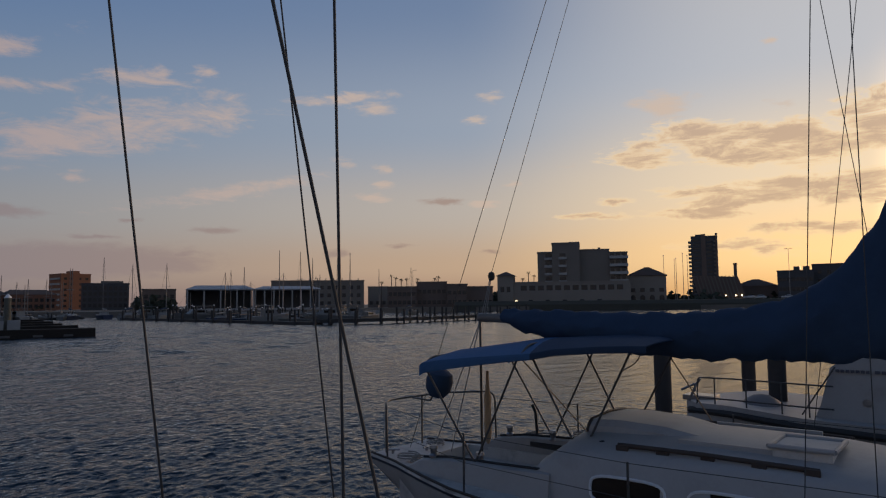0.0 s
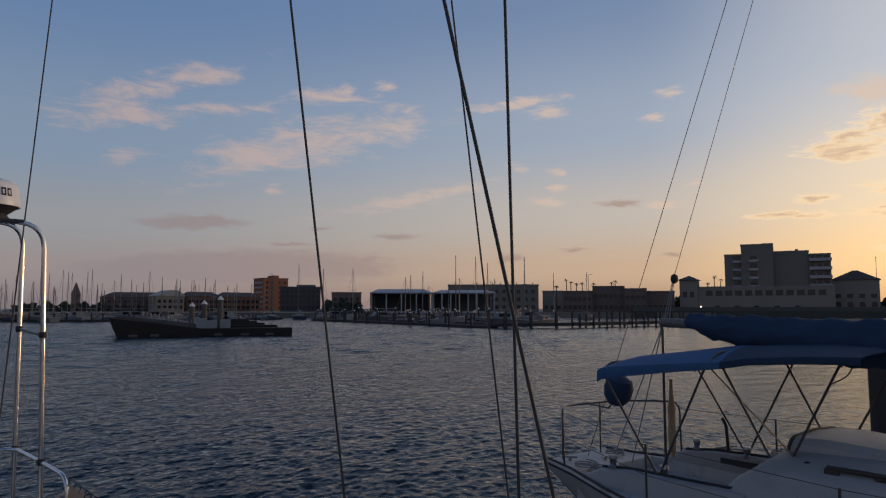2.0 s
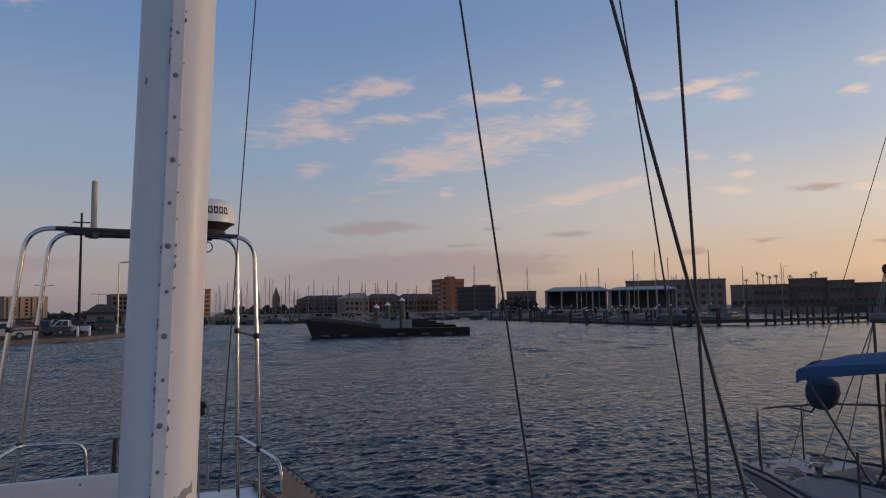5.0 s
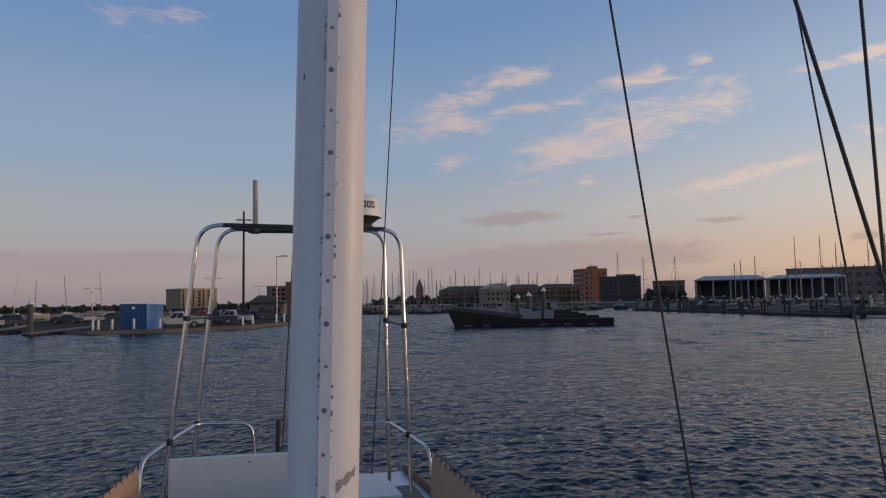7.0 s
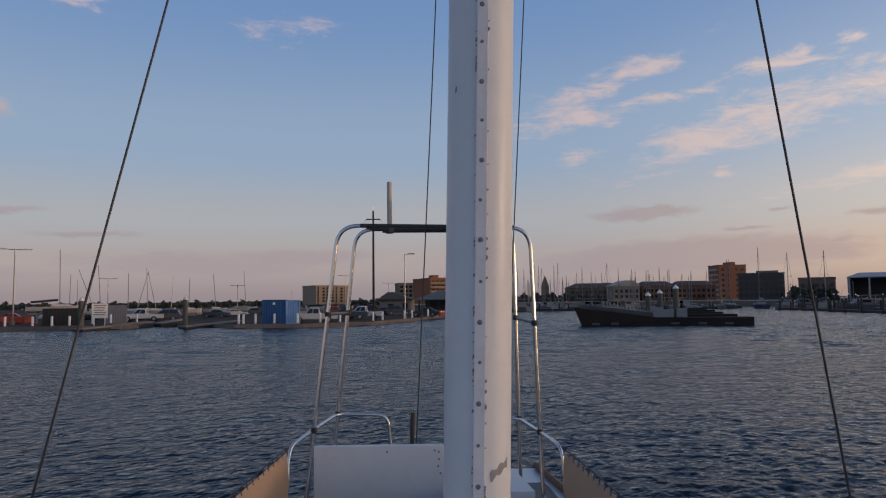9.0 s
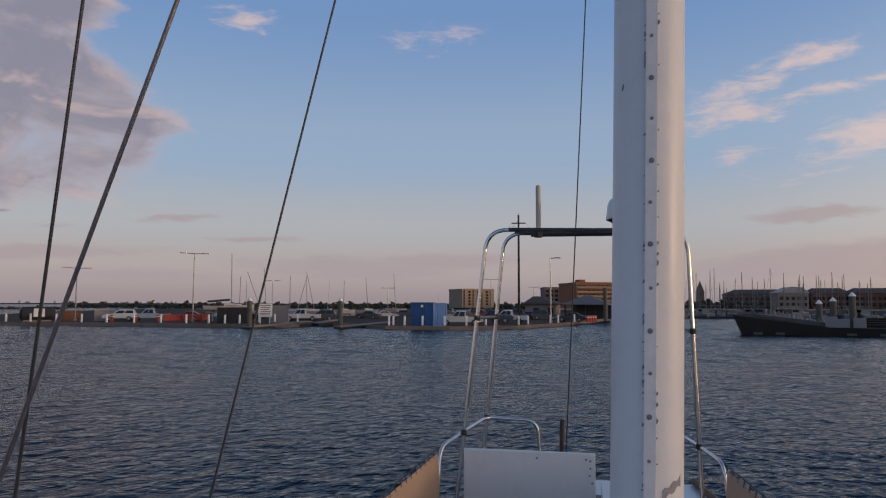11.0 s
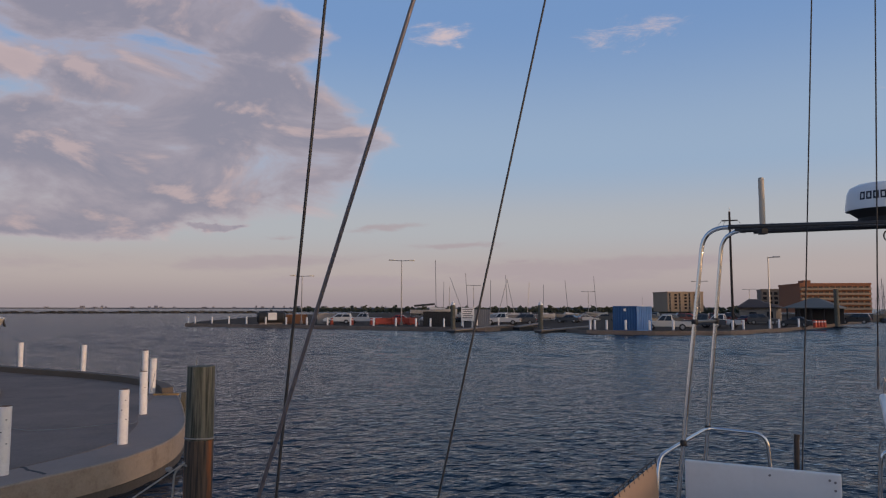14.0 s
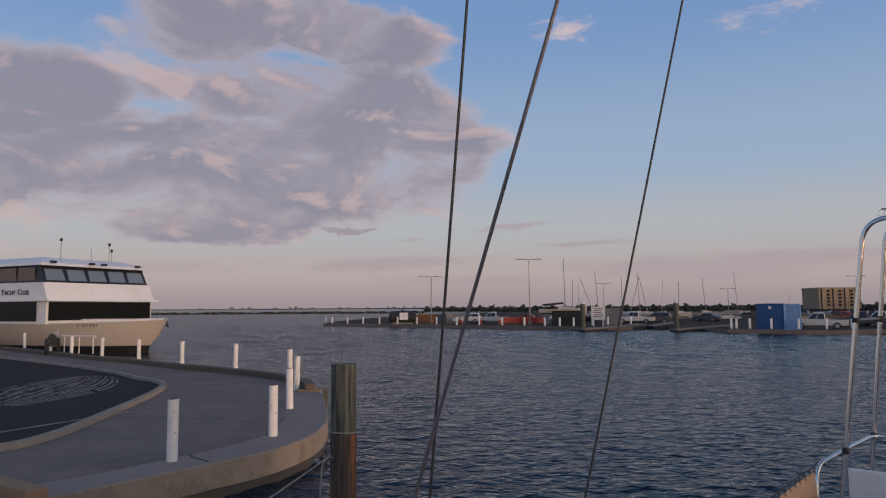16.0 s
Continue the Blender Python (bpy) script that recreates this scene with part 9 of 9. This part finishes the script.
dock([(27.6, 172), (22.5, 140), (18.5, 122), (13.2, 104.5)], 0.45, "dark timber dock on piles along the marina", 5.2)
dock([(13.2, 104.5), (7.0, 109), (1.0, 126), (-4.0, 146)], 0.85, "dark timber dock with tall piles over open water", 3.4, 1.0, 1.05)
dock([(26.0, 190), (14.0, 150)], 0.5, "dark timber inner dock on piles", 5)
dock([(49.6, 176), (42.5, 172), (36, 178), (30.5, 196)], 0.5, "low dark marina dock", 6.0, 1.2, 0.8)
lone = thing("dock_pile", "dark timber pile standing in the marina", "piling", facing(20, 118), "marina piles")
part("shaft", dock_pile_me, None, lone)
part("cap", lathe([(0.18, 2.28), (0.16, 2.34), (0.0, 2.5)], 8), POST_WHITE, lone)
for i in range(34):
    a = 12 + 16 * rnd.random()
    base_d = float(np.interp(a, [13, 18.5, 22.5, 28], [106, 124, 142, 174]))
    ob = copy_thing(lone, facing(a, base_d + 3 + 26 * rnd.random()))
    ob.scale = (1, 1, 0.9 + 0.5 * rnd.random())

# the floating breakwater off the marina mouth
bw = thing("floating_breakwater", "dark floating breakwater with ramped end and piles", "breakwater")
BWM = material("breakwater_dark", (0.034, 0.029, 0.026), 0.95, spec=0.1, vary=0.3, scale=0.4, fine=4, bump=0.4, dist=0.03, stain=(0.025, 0.025, 0.025), stain_scale=0.3, stain_amount=0.6)
BWP = material("breakwater_pale", (0.10, 0.095, 0.095), 0.85, vary=0.2, scale=0.5, fine=4)
A, B, Cc, Dd = at(42.15, 77.2), at(36.4, 78.5), at(29.45, 79.0), at(42.5, 78.3)
up = Vector((0, 0, 1))
part("ramped_wall", loft([[A - up * 0.5, A + (Dd - A) * 0.3 + up * 2.05 + (A - B).normalized() * 0.9, at(42.0, 81) + up * 2.15, at(42.0, 81) - up * 0.5], [B - up * 0.5, B + up * 0.86, at(36.6, 81) + up * 0.9, at(36.6, 81) - up * 0.5]]), BWM, bw, "dark ramped wall")
part("pale_walkway", loft([[at(41.6, 80.2) + up * 1.6, at(41.6, 80.2) + up * 2.22, at(42.2, 118) + up * 1.7, at(42.2, 118) + up * 1.0], [at(36.2, 80.2) + up * 0.6, at(36.2, 80.2) + up * 1.25, at(38.2, 118) + up * 1.35, at(38.2, 118) + up * 0.8]]), BWP, bw, "paler concrete walkway behind")
part("pontoon", loft([[B - up * 0.4, B + up * 0.86, at(36.4, 81.5) + up * 0.86, at(36.4, 81.5) - up * 0.4], [Cc - up * 0.4, Cc + up * 0.86, at(29.5, 82) + up * 0.86, at(29.5, 82) - up * 0.4]]), BWM, bw, "low dark pontoon")
for i, (a0, a1, d, z) in enumerate(((35.2, 30.6, 84.5, 1.05), (35.0, 31.6, 88, 1.22), (34.8, 32.2, 92, 1.40), (34.6, 32.8, 96, 1.58))):
    p0, p1, p2, p3 = at(a0, d), at(a1, d), at(a1, d + 2.4), at(a0, d + 2.4)
    part("stepped_pontoon", slab([(q.x, q.y) for q in (p0, p1, p2, p3)], -0.4, z), BWM, bw, "dark pontoon behind")
for a, d in ((41.2, 77.05), (39.7, 77.5), (35.1, 78.5), (33.1, 78.55), (31.2, 78.7)):
    part("pale_fender", box(-0.42, 0.42, -0.12, 0.05, 0.12, 0.34, 0.02), BWP, bw, "pale fender block", m=facing(a, d))
for a, hgt in ((36.35, 1.95), (35.6, 1.55), (34.6, 1.75)):
    part("dock_box", box(-0.55, 0.55, -0.3, 0.3, 0.85, 0.85 + 0.55 * hgt, 0.04), material("dock_box_white", (0.26, 0.26, 0.26), 0.7), bw, "pale dock box", m=facing(a, 80.2))
for i in range(15):
    k = i / 14
    a = 40.6 - 4.0 * k
    part("white_post", lathe([(0.09, 0), (0.09, 0.5), (0.0, 0.54)], 8), DIM_WHITE, bw, m=facing(a, 80.6 + 6 * (1 - k), 2.1 - 0.95 * k))
for a, d, hgt in ((37.1, 84, 3.25), (36.2, 82.5, 3.5), (35.0, 81, 4.0)):
    pl = timber_pile(facing(a, d), 0.31, -1.5, hgt, "thick dark pile with white pointed cap", "breakwater piles")
    part("cap", lathe([(0.34, hgt - 0.02), (0.32, hgt + 0.08), (0.0, hgt + 0.45)], 12), POST_WHITE, pl, "white pointed cap")


def pole_row(azs, d, els, name, label, cat, palm=False):
    for a, e in zip(azs, els):
        hgt = rise(e, d) - 1.6
        s = thing(name, label, cat, facing(a, d, 1.6))
        if palm:
            lean = rnd.uniform(-0.25, 0.25)
            part("trunk", tube([(0, 0, 0), (lean * 0.4, 0, hgt * 0.5), (lean, 0, hgt - 0.6)], 0.22, 6, 0.15), BROWN, s, "", True)
            bm = bmesh.new()
            for k in range(26):
                th, dr = rnd.random() * 6.28, rnd.uniform(-0.9, 0.7)
                L = rnd.uniform(0.9, 1.5)
                c0 = Vector((lean, 0, hgt - 0.5))
                tip = c0 + Vector((math.cos(th) * L, math.sin(th) * L, dr * L * 0.8))
                mid = c0.lerp(tip, 0.5) + Vector((0, 0, 0.25))
                sd = Vector((-math.sin(th), math.cos(th), 0)) * 0.14
                v = [bm.verts.new(q) for q in (c0, mid + sd, tip, mid - sd)]
                bm.faces.new(v)
            part("crown", bm, FOLIAGE, s, "dark ragged palm crown")
        else:
            part("pole", tube([(0, 0, 0), (0, 0, hgt)], 0.14, 6, 0.08), DARK_STEEL, s, "", True)
            part("truck", lathe([(0.0, hgt), (0.25, hgt + 0.05), (0.2, hgt + 0.35), (0.0, hgt + 0.4)], 8), DARK_STEEL, s)


def town_az(x):
    return 3.01 + math.degrees(math.atan((784 - x) / 1222))


pole_row([town_az(x) for x in (678, 695, 703, 713, 723, 741, 777, 772)], 275, [1.85, 2.35, 2.2, 2.05, 2.1, 2.05, 2.25, 2.1], "palm_tree", "thin dark palm on the seafront", "palm", True)
pole_row([town_az(x) for x in (938, 926, 947)], 278, [2.5, 2.0, 2.25], "palm_tree", "dark palm beside the hotel terrace", "palm", True)
pole_row([town_az(x) for x in (1177, 1196, 1199, 1211, 1219)], 300, [3.55, 3.2, 3.3, 3.65, 3.5], "flag_pole", "thin dark flag pole on the seafront", "pole")
street_lamp(0, 300, 2.75, 1, town_az(733), 1.6, 1.2)
street_lamp(0, 310, 3.8, 2, town_az(1399), 1.6, 1.0)
for x, d in ((1328, 276), (1345, 277), (1395, 278)):
    vehicle("saloon_car", "sedan", paint((0.5, 0.5, 0.5), "grey2"), "parked saloon behind the sea wall", facing(town_az(x), d + 8, 3.6, 175))
